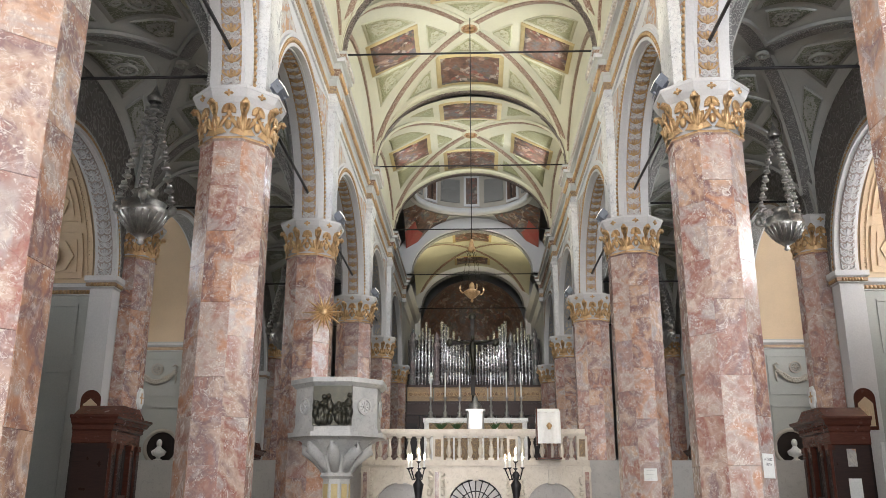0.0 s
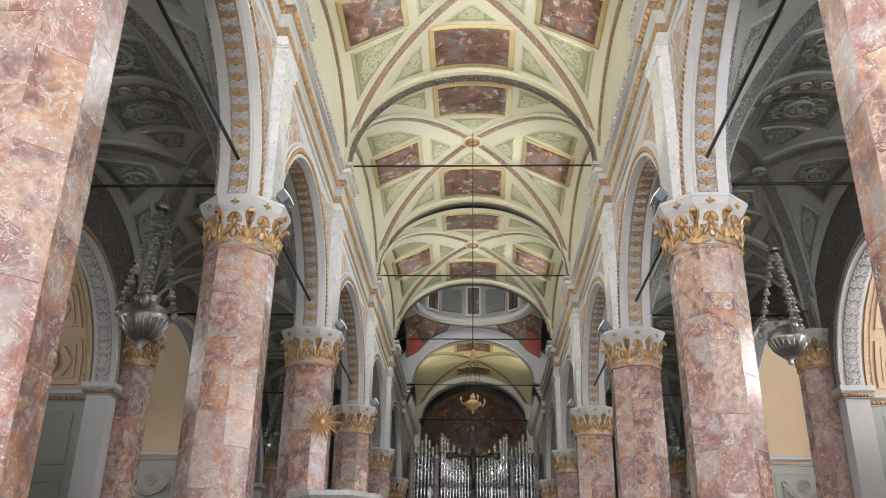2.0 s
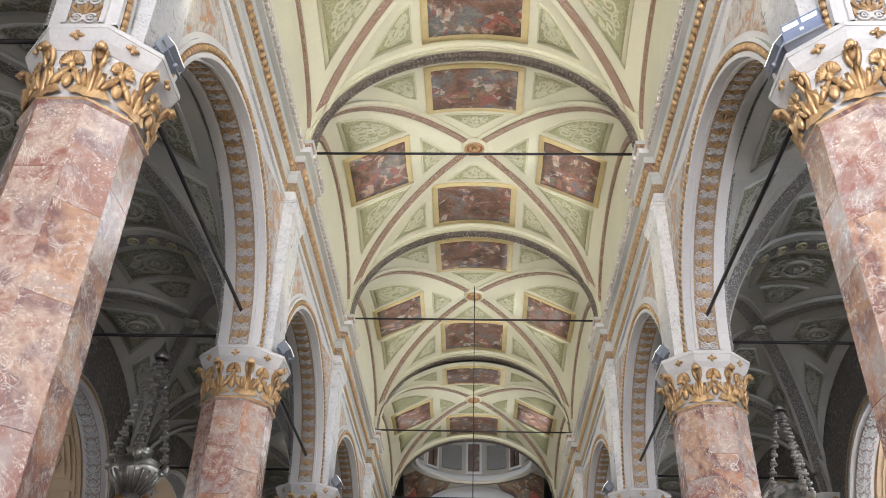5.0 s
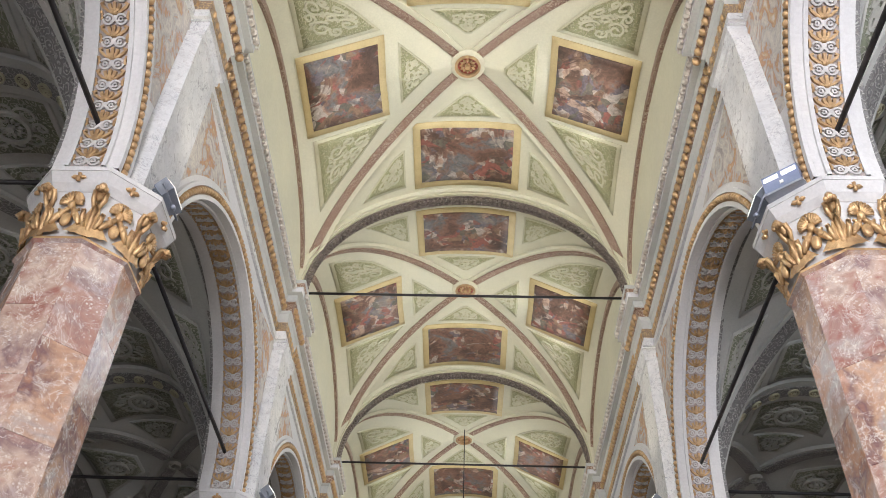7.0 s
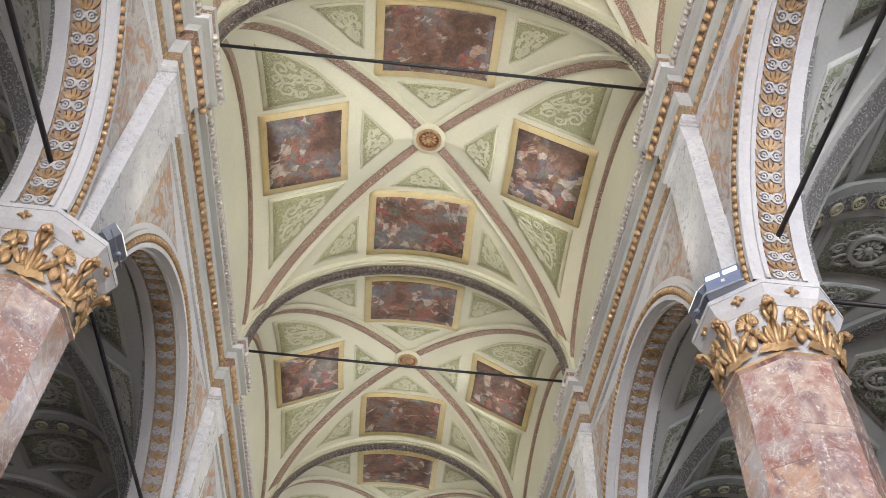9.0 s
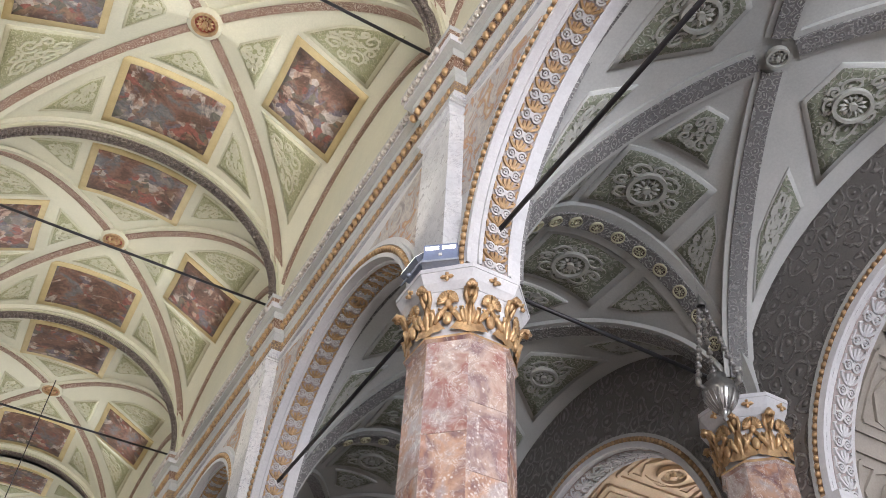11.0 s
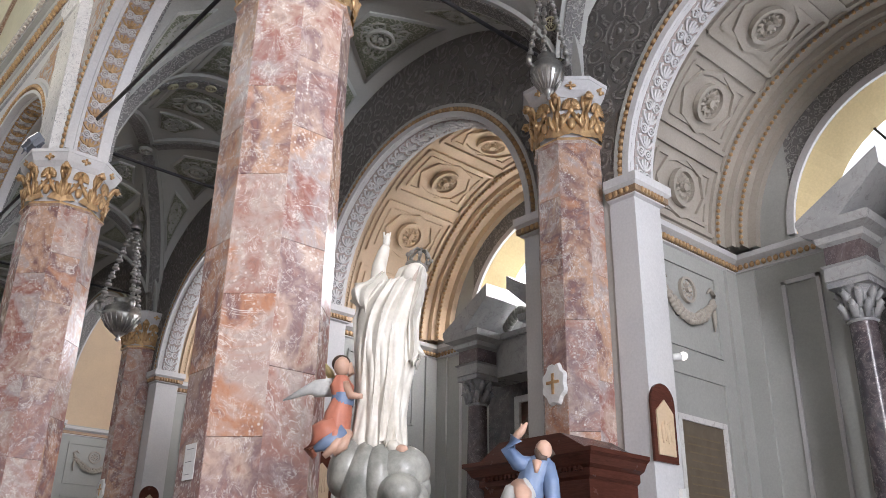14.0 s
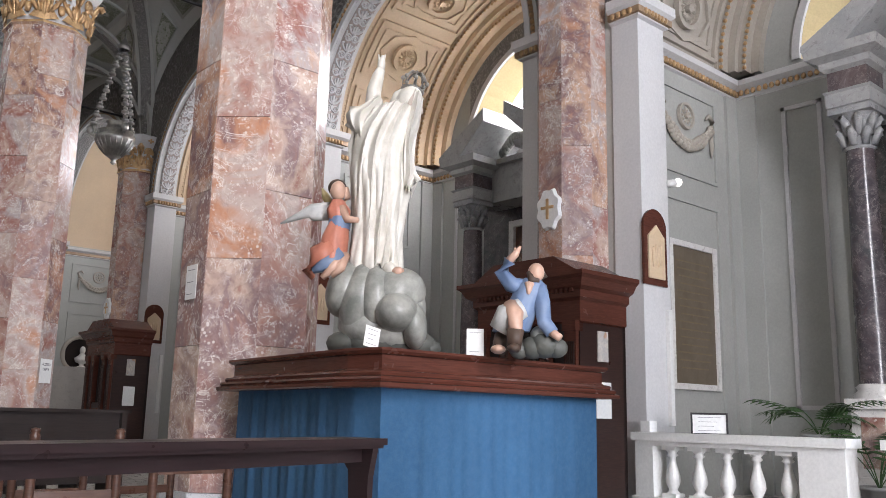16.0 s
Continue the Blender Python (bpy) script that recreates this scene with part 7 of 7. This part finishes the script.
def confessional(label="carved dark walnut confessional with projecting cornice"):
    """Front looks towards -x, local origin at the middle of the front at the floor."""
    o = empty("confessional", label, "confessional", "confessionals of the aisles")
    w, d, h = 0.74, 0.78, 2.28
    m = Mesh()
    m.box(0.0, d, -w, -w + 0.05, 0.1, h - 0.2, WOOD)
    m.box(0.0, d, w - 0.05, w, 0.1, h - 0.2, WOOD)
    m.box(d - 0.05, d, -w, w, 0.1, h - 0.2, BLACKW)
    m.box(0.02, d, -w + 0.05, w - 0.05, 0.1, 0.16, WOOD)
    m.part("body", o)
    m = Mesh()
    m.box(-0.06, d, -w - 0.05, w + 0.05, 0, 0.12, REDWOOD)
    m.part("plinth", o)
    m = Mesh()
    pf2 = [(-0.02, h - 0.42), (0.02, h - 0.4), (0.02, h - 0.2), (0.06, h - 0.17), (0.06, h - 0.1), (0.12, h - 0.07), (0.16, h + 0.0), (0.2, h + 0.03), (0.2, h + 0.07), (-0.2, h + 0.09)]
    pts = [(d, w, 0), (0, w, 0), (0, -w, 0), (d, -w, 0)]
    m.sweep(pf2, pts, [(0, 1, 0), (-1, 1, 0), (-1, -1, 0), (0, -1, 0)], REDWOOD)
    m.box(0, d, -w, w, h - 0.42, h + 0.08, REDWOOD)
    m.part("cornice", o, "moulded mahogany cornice")
    for i in range(22):
        Mesh().box(-0.1, -0.05, -w + 0.02 + i * 0.066, -w + 0.055 + i * 0.066, h - 0.12, h - 0.075, REDWOOD).part("dentil", o)
    m = Mesh()
    z = h + 0.08
    m.add([(-0.08, -w - 0.05, z), (-0.08, w + 0.05, z), (-0.08, 0.45, z + 0.18), (-0.08, -0.45, z + 0.18), (d, -w - 0.05, z), (d, w + 0.05, z), (d, 0.45, z + 0.18), (d, -0.45, z + 0.18)],
          [(0, 1, 2, 3), (4, 7, 6, 5), (0, 4, 5, 1), (1, 5, 6, 2), (2, 6, 7, 3), (3, 7, 4, 0)], REDWOOD)
    m.part("pediment", o)
    for y in (-w + 0.09, -0.3, 0.3, w - 0.09):
        m = Mesh()
        m.box(-0.05, 0.05, y - 0.075, y + 0.075, 0.12, h - 0.4, REDWOOD)
        for q in range(5):
            m.tube([(-0.052, y - 0.05 + q * 0.025, 0.5), (-0.052, y - 0.05 + q * 0.025, h - 0.6)], 0.009, WOOD, 6)
        m.box(-0.075, 0.055, y - 0.09, y + 0.09, h - 0.5, h - 0.4, REDWOOD)
        m.box(-0.075, 0.055, y - 0.09, y + 0.09, 0.12, 0.4, REDWOOD)
        m.part("pilaster", o)
    m = Mesh()
    m.box(-0.03, 0.0, -0.22, 0.22, 0.15, 1.0, WOOD)
    m.box(-0.045, -0.03, -0.15, 0.15, 0.25, 0.9, REDWOOD)
    m.part("half_door", o)
    m = Mesh()
    m.grid(lambda u, v: (0.06 + 0.02 * math.sin(u * 60), u, v), lin(-0.22, 0.22, 24), lin(0.3, h - 0.42, 3), BLACKW)
    m.part("curtain", o, "dark curtain")
    for s in (-1, 1):
        m = Mesh()
        m.box(0.0, 0.02, s * 0.38, s * 0.62, 0.2, h - 0.42, BLACKW)
        m.part("grille_panel", o)
    m = Mesh()
    m.box(0.25, 0.5, -w - 0.012, -w - 0.002, 0.95, 1.3, PAPER)
    m.part("notice", o, "white paper notice")
    m = Mesh()
    m.box(0.28, 0.46, -w - 0.012, -w - 0.002, 1.5, 1.8, FRESCO)
    m.part("small_picture", o)
    return o


c1 = confessional()
c1.matrix_world = pose(7.2, YP[2] - 0.55, 0) @ TALL
copy_thing(c1, pose(7.2, 18.9, 0, 0, 0, 0) @ TALL)
copy_thing(c1, pose(7.2, YP[5] - 0.55, 0, 0, 0, 0) @ TALL)
for y in (18.3, YP[5] - 0.55):
    copy_thing(c1, pose(-7.2, y, 0, 0, 0, 180) @ TALL)

# ---- chapel furniture ----


def chapel_rail(x, y0, y1):
    o = empty("chapel_balustrade", "white marble balustrade across chapel entrance", "balustrade", "chapel balustrades")
    Mesh().box(x - 0.17, x + 0.17, y0, y1, 0.79, 0.88, CERAM).part("rail", o)
    Mesh().box(x - 0.13, x + 0.13, y0 + 0.03, y1 - 0.03, 0.74, 0.79, CERAM).part("moulding", o)
    Mesh().box(x - 0.16, x + 0.16, y0, y1, 0, 0.2, CERAM).part("plinth", o)
    for a, b in ((y0 + 0.03, y0 + 0.48), (y1 - 0.26, y1 - 0.03)):
        Mesh().box(x - 0.13, x + 0.13, a, b, 0.2, 0.74, CERAM).part("newel", o)
    bd2 = baluster_data(0.54, 0.085, CERAM)
    a, b = y0 + 0.48, y1 - 0.26
    for i in range(5):
        child("baluster", bd2, o, pose(x, a + (b - a) * (i + 0.5) / 5, 0.2))


ym1 = (YP[1] + YP[2]) / 2 + OFF
chapel_rail(XA - 0.14, 3.53, 5.9)
chapel_rail(XA - 0.14, 2 * ym1 - 5.9, 2 * ym1 - 3.53)
card("framed_card", pose(XA - 0.1, 5.04, 0.885, -14, 0, -58), 0.34, 0.2, "framed white card leaning on balustrade", bars=4, frame_mat=IRON)
Mesh().box(-0.07, 0.07, -0.06, 0.06, 0, 0.12, CERAM).thing("white_box", "small white box on balustrade end", "box", at=pose(XA - 0.16, 5.76, 0.885))

TABLETINK = plain("worn_gilt_lettering", (0.22, 0.17, 0.1), (0.18, 0.14, 0.085), 0.5)
# tablet and festoon relief on the chapel side wall
ysw = ym1 + 3.2
tab = empty("inscription_tablet", "brown stone tablet in pale marble frame", "tablet", at=pose(10.73, ysw, 1.43))
Mesh().box(-0.52, 0.52, -0.03, 0, 0.08, 1.96, plain("brown_slate", (0.13, 0.1, 0.07), (0.17, 0.14, 0.1), 0.4, scale=5)).part("slab", tab)
for a, b, c, d in ((-0.6, 0.6, 0, 0.08), (-0.6, 0.6, 1.96, 2.04), (-0.6, -0.52, 0.08, 1.96), (0.52, 0.6, 0.08, 1.96)):
    Mesh().box(a, b, -0.06, 0, c, d, WHITEM).part("frame", tab)
for i in range(15):
    Mesh().box(-0.42 + 0.03 * (i % 4), 0.42 - 0.05 * (i % 3), -0.033, -0.0305, 1.75 - i * 0.105, 1.768 - i * 0.105, TABLETINK).part("print_line", tab)


def festoon(ymw, q, s):
    o = empty("festoon_relief", "grey stucco festoon relief with roundel", "relief", "festoon reliefs of the chapels", at=pose(s * 10.68, ymw, 0))
    m = Mesh()
    n = 18
    for i in range(n + 1):
        t = i / n
        x = -0.62 + 1.24 * t
        z = 5.25 - 0.34 * math.sin(math.pi * t)
        for j in range(3):
            m.blob((x + 0.03 * math.sin(j * 2 + i), -q * 0.05, z + 0.05 * (j - 1)), (0.06, 0.05, 0.05), CHAPVAULT, 7, 5)
    m.part("garland", o)
    m = Mesh()
    rosette(m, (0, -q * 0.01, 5.35), (0, -q, 0), 0.2, (CHAPVAULT, CHAPEL), 0.05, 10)
    m.part("roundel", o)
    for e in (-1, 1):
        m = Mesh()
        m.tube([(e * 0.62, -q * 0.04, 5.25), (e * 0.7, -q * 0.04, 5.42), (e * 0.6, -q * 0.04, 5.5), (e * 0.52, -q * 0.04, 5.42)], [0.04, 0.035, 0.03, 0.015], CHAPVAULT, 7)
        m.tube([(e * 0.64, -q * 0.04, 5.25), (e * 0.66, -q * 0.04, 5.0), (e * 0.64, -q * 0.04, 4.85)], [0.04, 0.035, 0.01], CHAPVAULT, 7)
        m.part("ribbon", o)


for k in (1, 2, 4):
    for s in (-1, 1):
        ymw = (YP[k] + YP[k + 1]) / 2 + OFF
        hyk = (YP[k + 1] - YP[k]) / 2
        festoon(ymw + hyk - 0.36, 1, s)


def aedicule(yc2, s=1):
    """Chapel altar: two columns with an open pediment, a picture between, the table below."""
    o = empty("chapel_altar", "marble chapel altar with dark columns and pediment", "altar", "chapel altars", at=pose(XB, yc2, 0))
    m = Mesh()
    m.box(-0.9, -0.25, -1.1, 1.1, 0.15, 1.1, WHITEM)
    m.box(-1.0, -0.25, -1.2, 1.2, 1.1, 1.2, WHITEM)
    m.box(-1.5, -0.02, -1.7, 1.7, 0, 0.15, AEDM)
    m.part("mensa", o)
    m = Mesh()
    m.box(-0.14, 0.0, -1.5, 1.5, 0.15, 5.3, GREENM)
    m.part("back", o)
    m = Mesh()
    for a, b, c, d in ((-0.72, 0.72, 1.5, 1.62), (-0.72, 0.72, 4.6, 4.72), (-0.72, -0.6, 1.62, 4.6), (0.6, 0.72, 1.62, 4.6)):
        m.box(-0.24, -0.14, a, b, c, d, WHITEM)
    m.part("niche_frame", o)
    Mesh().box(-0.17, -0.14, -0.6, 0.6, 1.62, 4.6, PAINTD).part("altarpiece", o, "dark altar painting")
    for q in (-1, 1):
        y = q * 0.98
        m = Mesh()
        m.box(-1.22, -0.6, y - 0.3, y + 0.3, 0.15, 0.4, WHITEM)
        m.box(-1.16, -0.66, y - 0.25, y + 0.25, 0.4, 1.2, WHITEM)
        m.box(-1.17, -0.9, y - 0.14, y + 0.14, 0.5, 1.1, PINK)
        m.box(-1.22, -0.6, y - 0.3, y + 0.3, 1.2, 1.32, WHITEM)
        ob = m.part("pedestal", o)
        m = Mesh()
        m.lathe([(0.27, 1.32), (0.27, 1.38), (0.22, 1.42), (0.25, 1.46), (0.2, 1.5)], WHITEM, 20, (-0.95, y, 0))
        m.part("column_base", ob)
        m = Mesh()
        m.lathe([(0.2, 1.5), (0.205, 2.4), (0.17, 4.45)], GREENM, 24, (-0.95, y, 0))
        sh2 = m.part("column_shaft", o, "dark veined marble shaft")
        m = Mesh()
        m.lathe([(0.17, 4.45), (0.2, 4.48), (0.17, 4.5), (0.18, 4.8), (0.26, 4.92)], AEDM, 16, (-0.95, y, 0))
        for row, (z0, hh) in enumerate(((4.5, 0.2), (4.63, 0.24))):
            for i in range(8):
                a = math.pi * (i + 0.5 * row) / 4
                d = V((math.cos(a), math.sin(a), 0))
                c = V((-0.95, y, z0))
                m.tube([c + d * 0.18, c + d * 0.21 + V((0, 0, hh * 0.7)), c + d * 0.28 + V((0, 0, hh)), c + d * 0.29 + V((0, 0, hh * 0.8))], [0.05, 0.06, 0.04, 0.02], AEDM, 6)
        m.box(-1.22, -0.68, y - 0.27, y + 0.27, 4.92, 5., AEDM)
        m.part("column_capital", o)
        m = Mesh()
        pts = [(-0.3, y - 0.25, 0), (-1.2, y - 0.25, 0), (-1.2, y + 0.25, 0), (-0.3, y + 0.25, 0)]
        sd = [(0, -1, 0), (-1, -1, 0), (-1, 1, 0), (0, 1, 0)]
        m.sweep([(0, 5.), (0.03, 5.02), (0.03, 5.2), (0.06, 5.23), (0.0, 5.25)], pts, sd, AEDM)
        m.sweep([(0.0, 5.25), (0.0, 5.5)], pts, sd, GREENM)
        m.sweep([(0.0, 5.5), (0.06, 5.54), (0.08, 5.62), (0.2, 5.68), (0.22, 5.8), (0.0, 5.8)], pts, sd, AEDM)
        m.box(-1.18, -0.1, y - 0.23, y + 0.23, 5.006, 5.79, AEDM)
        # half of the open pediment
        poly = [(y + q * 0.48, 5.8), (y + q * 0.48, 5.88), (y - q * 0.72, 6.6), (y - q * 0.72, 6.35), (y - q * 0.1, 5.8)]
        k = len(poly)
        m.add([(-1.42, a, b) for a, b in poly] + [(-0.2, a, b) for a, b in poly], [tuple(range(k)), tuple(range(k, 2 * k))] + [(i, (i + 1) % k, k + (i + 1) % k, k + i) for i in range(k)], AEDM)
        m.part("entablature", o, "grey marble entablature and half pediment")
    m = Mesh()
    m.box(-0.7, -0.1, -0.9, 0.9, 5., 5.7, AEDM)
    m.box(-0.8, -0.1, -0.95, 0.95, 5.7, 5.8, AEDM)
    for i in range(14):
        m.blob((-0.75, -0.4 + 0.06 * i, 5.9 + 0.25 * math.sin(i * 0.24)), (0.1, 0.08, 0.12), CLOUD, 8, 6)
    m.part("frieze", o)
    for i in range(6):
        t = Mesh()
        t.lathe([(0.05, 0), (0.03, 0.06), (0.02, 0.3), (0.045, 0.33), (0.014, 0.34), (0.014, 0.7)], SILVER if i % 2 else GOLD, 10, (-0.4, -0.9 + 0.36 * i, 1.2))
        t.part("altar_candle", o)
    return o


a1 = aedicule(ym1)
copy_thing(a1, pose(XB, (YP[2] + YP[3]) / 2 + OFF, 0))
copy_thing(a1, pose(-XB, (YP[2] + YP[3]) / 2 + OFF, 0, 0, 0, 180))
copy_thing(a1, pose(-XB, (YP[3] + YP[4]) / 2 + OFF, 0, 0, 0, 180))
copy_thing(a1, pose(XB, (YP[3] + YP[4]) / 2 + OFF, 0, 0, 0, 0))


def palm(x, y, z, h, seed):
    rr = random.Random(seed)
    o = empty("potted_palm", "green potted palm beside the chapel altar", "plant", "potted palms", at=pose(x, y, z))
    m = Mesh()
    m.lathe([(0.01, 0), (0.16, 0), (0.2, 0.3), (0.22, 0.3), (0.22, 0.34), (0.18, 0.33), (0.01, 0.31)], STONE, 16)
    m.part("pot", o)
    for i in range(11):
        a = rr.random() * 6.28
        l = 0.5 + 0.35 * rr.random()
        d = V((math.cos(a), math.sin(a), 0))
        p0, p1, p2 = V((0, 0, 0.3)), d * l * 0.3 + V((0, 0, h * (0.7 + 0.3 * rr.random()))), d * l + V((0, 0, h * (0.45 + 0.45 * rr.random())))
        m = Mesh()
        spine = [(p0 * (1 - t) ** 2 + p1 * 2 * t * (1 - t) + p2 * t * t) for t in lin(0, 1, 12)]
        m.tube(spine, 0.007, LEAF, 5, 0.002)
        for j in range(5, 13):
            p = spine[j]
            t = (spine[min(12, j + 1)] - spine[j - 1]).normalized()
            b = t.cross(V((0, 0, 1))).normalized()
            for s in (-1, 1):
                tip = p + (b * s * 0.75 + t * 0.6 - V((0, 0, 0.35))) * (0.24 - 0.012 * abs(j - 8))
                wv = t * 0.014
                m.add([p - wv, p + wv, p.lerp(tip, 0.5) + wv * 1.3 + V((0, 0, 0.01)), tip, p.lerp(tip, 0.5) - wv * 1.3 + V((0, 0, 0.01))], [(0, 1, 2, 4), (4, 2, 3)], LEAF)
        m.part("frond", o)
    return o


palm(10.75, 4.9, 0.55, 0.85, 3)
palm(10.4, 4.1, 0.0, 1.1, 5)
Mesh().prism(octagon(0.22), 0, 0.55, BLACKW).thing("plant_stand", "dark wooden plant stand in the chapel", "stand", at=pose(10.75, 4.9, 0))

# busts in niches far along the aisles
def bust(x, y, z, rz):
    m = Mesh()
    m.lathe([(0.14, 0), (0.14, 0.05), (0.07, 0.08), (0.07, 0.14), (0.2, 0.2), (0.24, 0.32), (0.1, 0.42), (0.06, 0.48)], WHITEM, 16)
    m.blob((0, 0, 0.58), (0.09, 0.1, 0.13), WHITEM, 14, 10)
    m.thing("bust", "pale marble bust on top of cornice", "statue", "busts in the aisles", at=pose(x, y, z, 0, 0, rz))


for s in (-1, 1):
    nb = Mesh()
    yw = (YP[4] + YP[5]) / 2 + OFF + (YP[5] - YP[4]) / 2 - 0.36
    nb.lathe([(0.62, 0), (0.62, 0.06), (0.5, 0.06), (0.5, 0.0)], CHAPVAULT, 32)
    # flat dark disc paints the shade of the niche's hollow
    nb.lathe([(0.0, 0.02), (0.5, 0.02)], BLACKW, 32)
    nb.thing("niche", "flat dark disc as shaded niche with pale moulding", "niche", "round niches", at=pose(s * 10.3, yw - 0.0, 2.75, 90, 0, 0))
    bust(s * 10.3, yw - 0.25, 2.3, 0)
    Mesh().box(-0.3, 0.3, -0.45, 0, 2.15, 2.3, WHITEM).thing("bust_bracket", "pale marble bracket below the bust", "bracket", at=pose(s * 10.3, yw, 0))

# ---- seats ----


def kneeler():
    o = empty("kneeling_bench", "dark wooden kneeling bench with broad top rail", "bench")
    a, b = V((0.67, 2.13, 0)), V((2.11, 2.53, 0))
    e = (b - a).normalized()
    ang = math.degrees(math.atan2(e.y, e.x))
    o.matrix_world = pose(a.x, a.y, 0, 0, 0, ang) @ Matrix.Diagonal((1, 1, 0.92, 1))
    L = (b - a).length
    m = Mesh()
    m.box(-0.02, L + 0.02, -0.06, 0.14, 0.975, 1.0, BENCHWOOD)
    m.box(-0.01, L + 0.01, -0.05, 0.13, 0.962, 0.975, BENCHWOOD)
    m.part("top_rail", o)
    Mesh().box(0.03, L - 0.03, 0.0, 0.03, 0.91, 0.962, BENCHWOOD).part("apron", o)
    for x in (0.03, L - 0.05):
        m = Mesh()
        poly = [(-0.05, 0.962), (0.12, 0.962), (0.1, 0.93), (0.06, 0.88), (0.05, 0.7), (0.06, 0.3), (0.12, 0.1), (0.14, 0.0), (-0.08, 0.0), (-0.06, 0.1), (-0.03, 0.3), (-0.03, 0.85)]
        k = len(poly)
        m.add([(x, y, z) for y, z in poly] + [(x + 0.03, y, z) for y, z in poly], [tuple(range(k)), tuple(range(k, 2 * k))] + [(i, (i + 1) % k, k + (i + 1) % k, k + i) for i in range(k)], BENCHWOOD)
        m.part("end_board", o)
    Mesh().box(0.05, L - 0.05, 0.0, 0.2, 0.14, 0.18, BENCHWOOD).part("kneeling_board", o)
    return o


kneeler()


def chair():
    o = empty("church_chair", "brown wooden church chair with woven seat", "chair", "chairs behind the kneeling bench")
    for x in (-0.2, 0.2):
        m = Mesh()
        m.lathe([(0.022, 0), (0.025, 0.44), (0.023, 0.6), (0.025, 0.97), (0.027, 0.98), (0.018, 0.99), (0.025, 1.0), (0.02, 1.015), (0.001, 1.02)], CHAIRW, 12, (x, -0.2, 0))
        m.part("back_post", o)
        m = Mesh()
        m.lathe([(0.017, 0), (0.02, 0.44)], CHAIRW, 10, (x, 0.2, 0))
        m.part("leg", o)
    for z in (0.62, 0.86):
        Mesh().box(-0.19, 0.19, -0.21, -0.19, z, z + 0.06, CHAIRW).part("back_slat", o)
    m = Mesh()
    m.prism([(-0.22, -0.22), (0.22, -0.22), (0.23, 0.23), (-0.23, 0.23)], 0.43, 0.47, SEATW)
    m.part("seat", o, "tan woven seat")
    for z in (0.15, 0.28):
        Mesh().tube([(-0.2, 0.2, z), (0.2, 0.2, z)], 0.011, CHAIRW, 8).part("stretcher", o)
    return o


cc = chair()
SMALL = Matrix.Diagonal((1, 1, 0.89, 1))
cc.matrix_world = pose(1.8, 4.68, 0, 0, 0, -8) @ SMALL
for x, y, r in ((2.32, 4.5, -5), (1.28, 4.8, -8), (1.95, 5.6, 0), (2.5, 5.6, 2)):
    copy_thing(cc, pose(x, y, 0, 0, 0, r) @ SMALL)


def pew(w, h):
    o = empty("pew", "dark stained wooden church pew", "pew", "pews of the nave")
    m = Mesh()
    m.box(-w / 2, w / 2, 0, 0.035, 0.35, h - 0.03, BLACKW)
    m.part("back", o)
    m = Mesh()
    m.box(-w / 2 - 0.03, w / 2 + 0.03, -0.07, 0.09, h - 0.03, h, BLACKW)
    m.part("top_rail", o)
    m = Mesh()
    m.box(-w / 2, w / 2, 0.035, 0.42, 0.42, 0.46, BLACKW)
    m.part("seat", o)
    for x in (-w / 2, w / 2 - 0.05):
        m = Mesh()
        m.prism([(x, -0.06), (x + 0.05, -0.06), (x + 0.05, 0.44), (x, 0.44)], 0, 0.46, BLACKW)
        m.prism([(x, -0.06), (x + 0.05, -0.06), (x + 0.05, 0.08), (x, 0.08)], 0.46, h - 0.03, BLACKW)
        m.part("end_board", o)
    return o


p1 = pew(2.85, 1.0)
p1.location = (2.0, 8.0, 0)
for i in range(11):
    for s in (-1, 1):
        if i or s < 0:
            copy_thing(p1, pose(s * 2.0, 8.0 + i * 1.0, 0))

# blue-grey floodlight on top of the near capital, pointing up
bf = empty("uplighter", "blue-grey twin uplighter on pier capital", "lamp", at=pose(W - 0.61, YP[2] - 0.52, ZA + 0.0, 0, 0, -40))
m = Mesh()
m.box(-0.2, 0.2, -0.05, 0.05, 0.03, 0.29, BLUEGREY)
m.part("housing", bf)
for x in (-0.1, 0.1):
    Mesh().box(x - 0.08, x + 0.08, -0.062, -0.05, 0.2, 0.25, LAMPGLASS).part("lamp_slot", bf)
Mesh().box(-0.02, 0.02, -0.058, -0.05, 0.1, 0.14, CERAM).part("badge", bf)
Mesh().box(-0.22, 0.22, -0.07, 0.06, 0.0, 0.03, ALUM).part("bracket", bf)
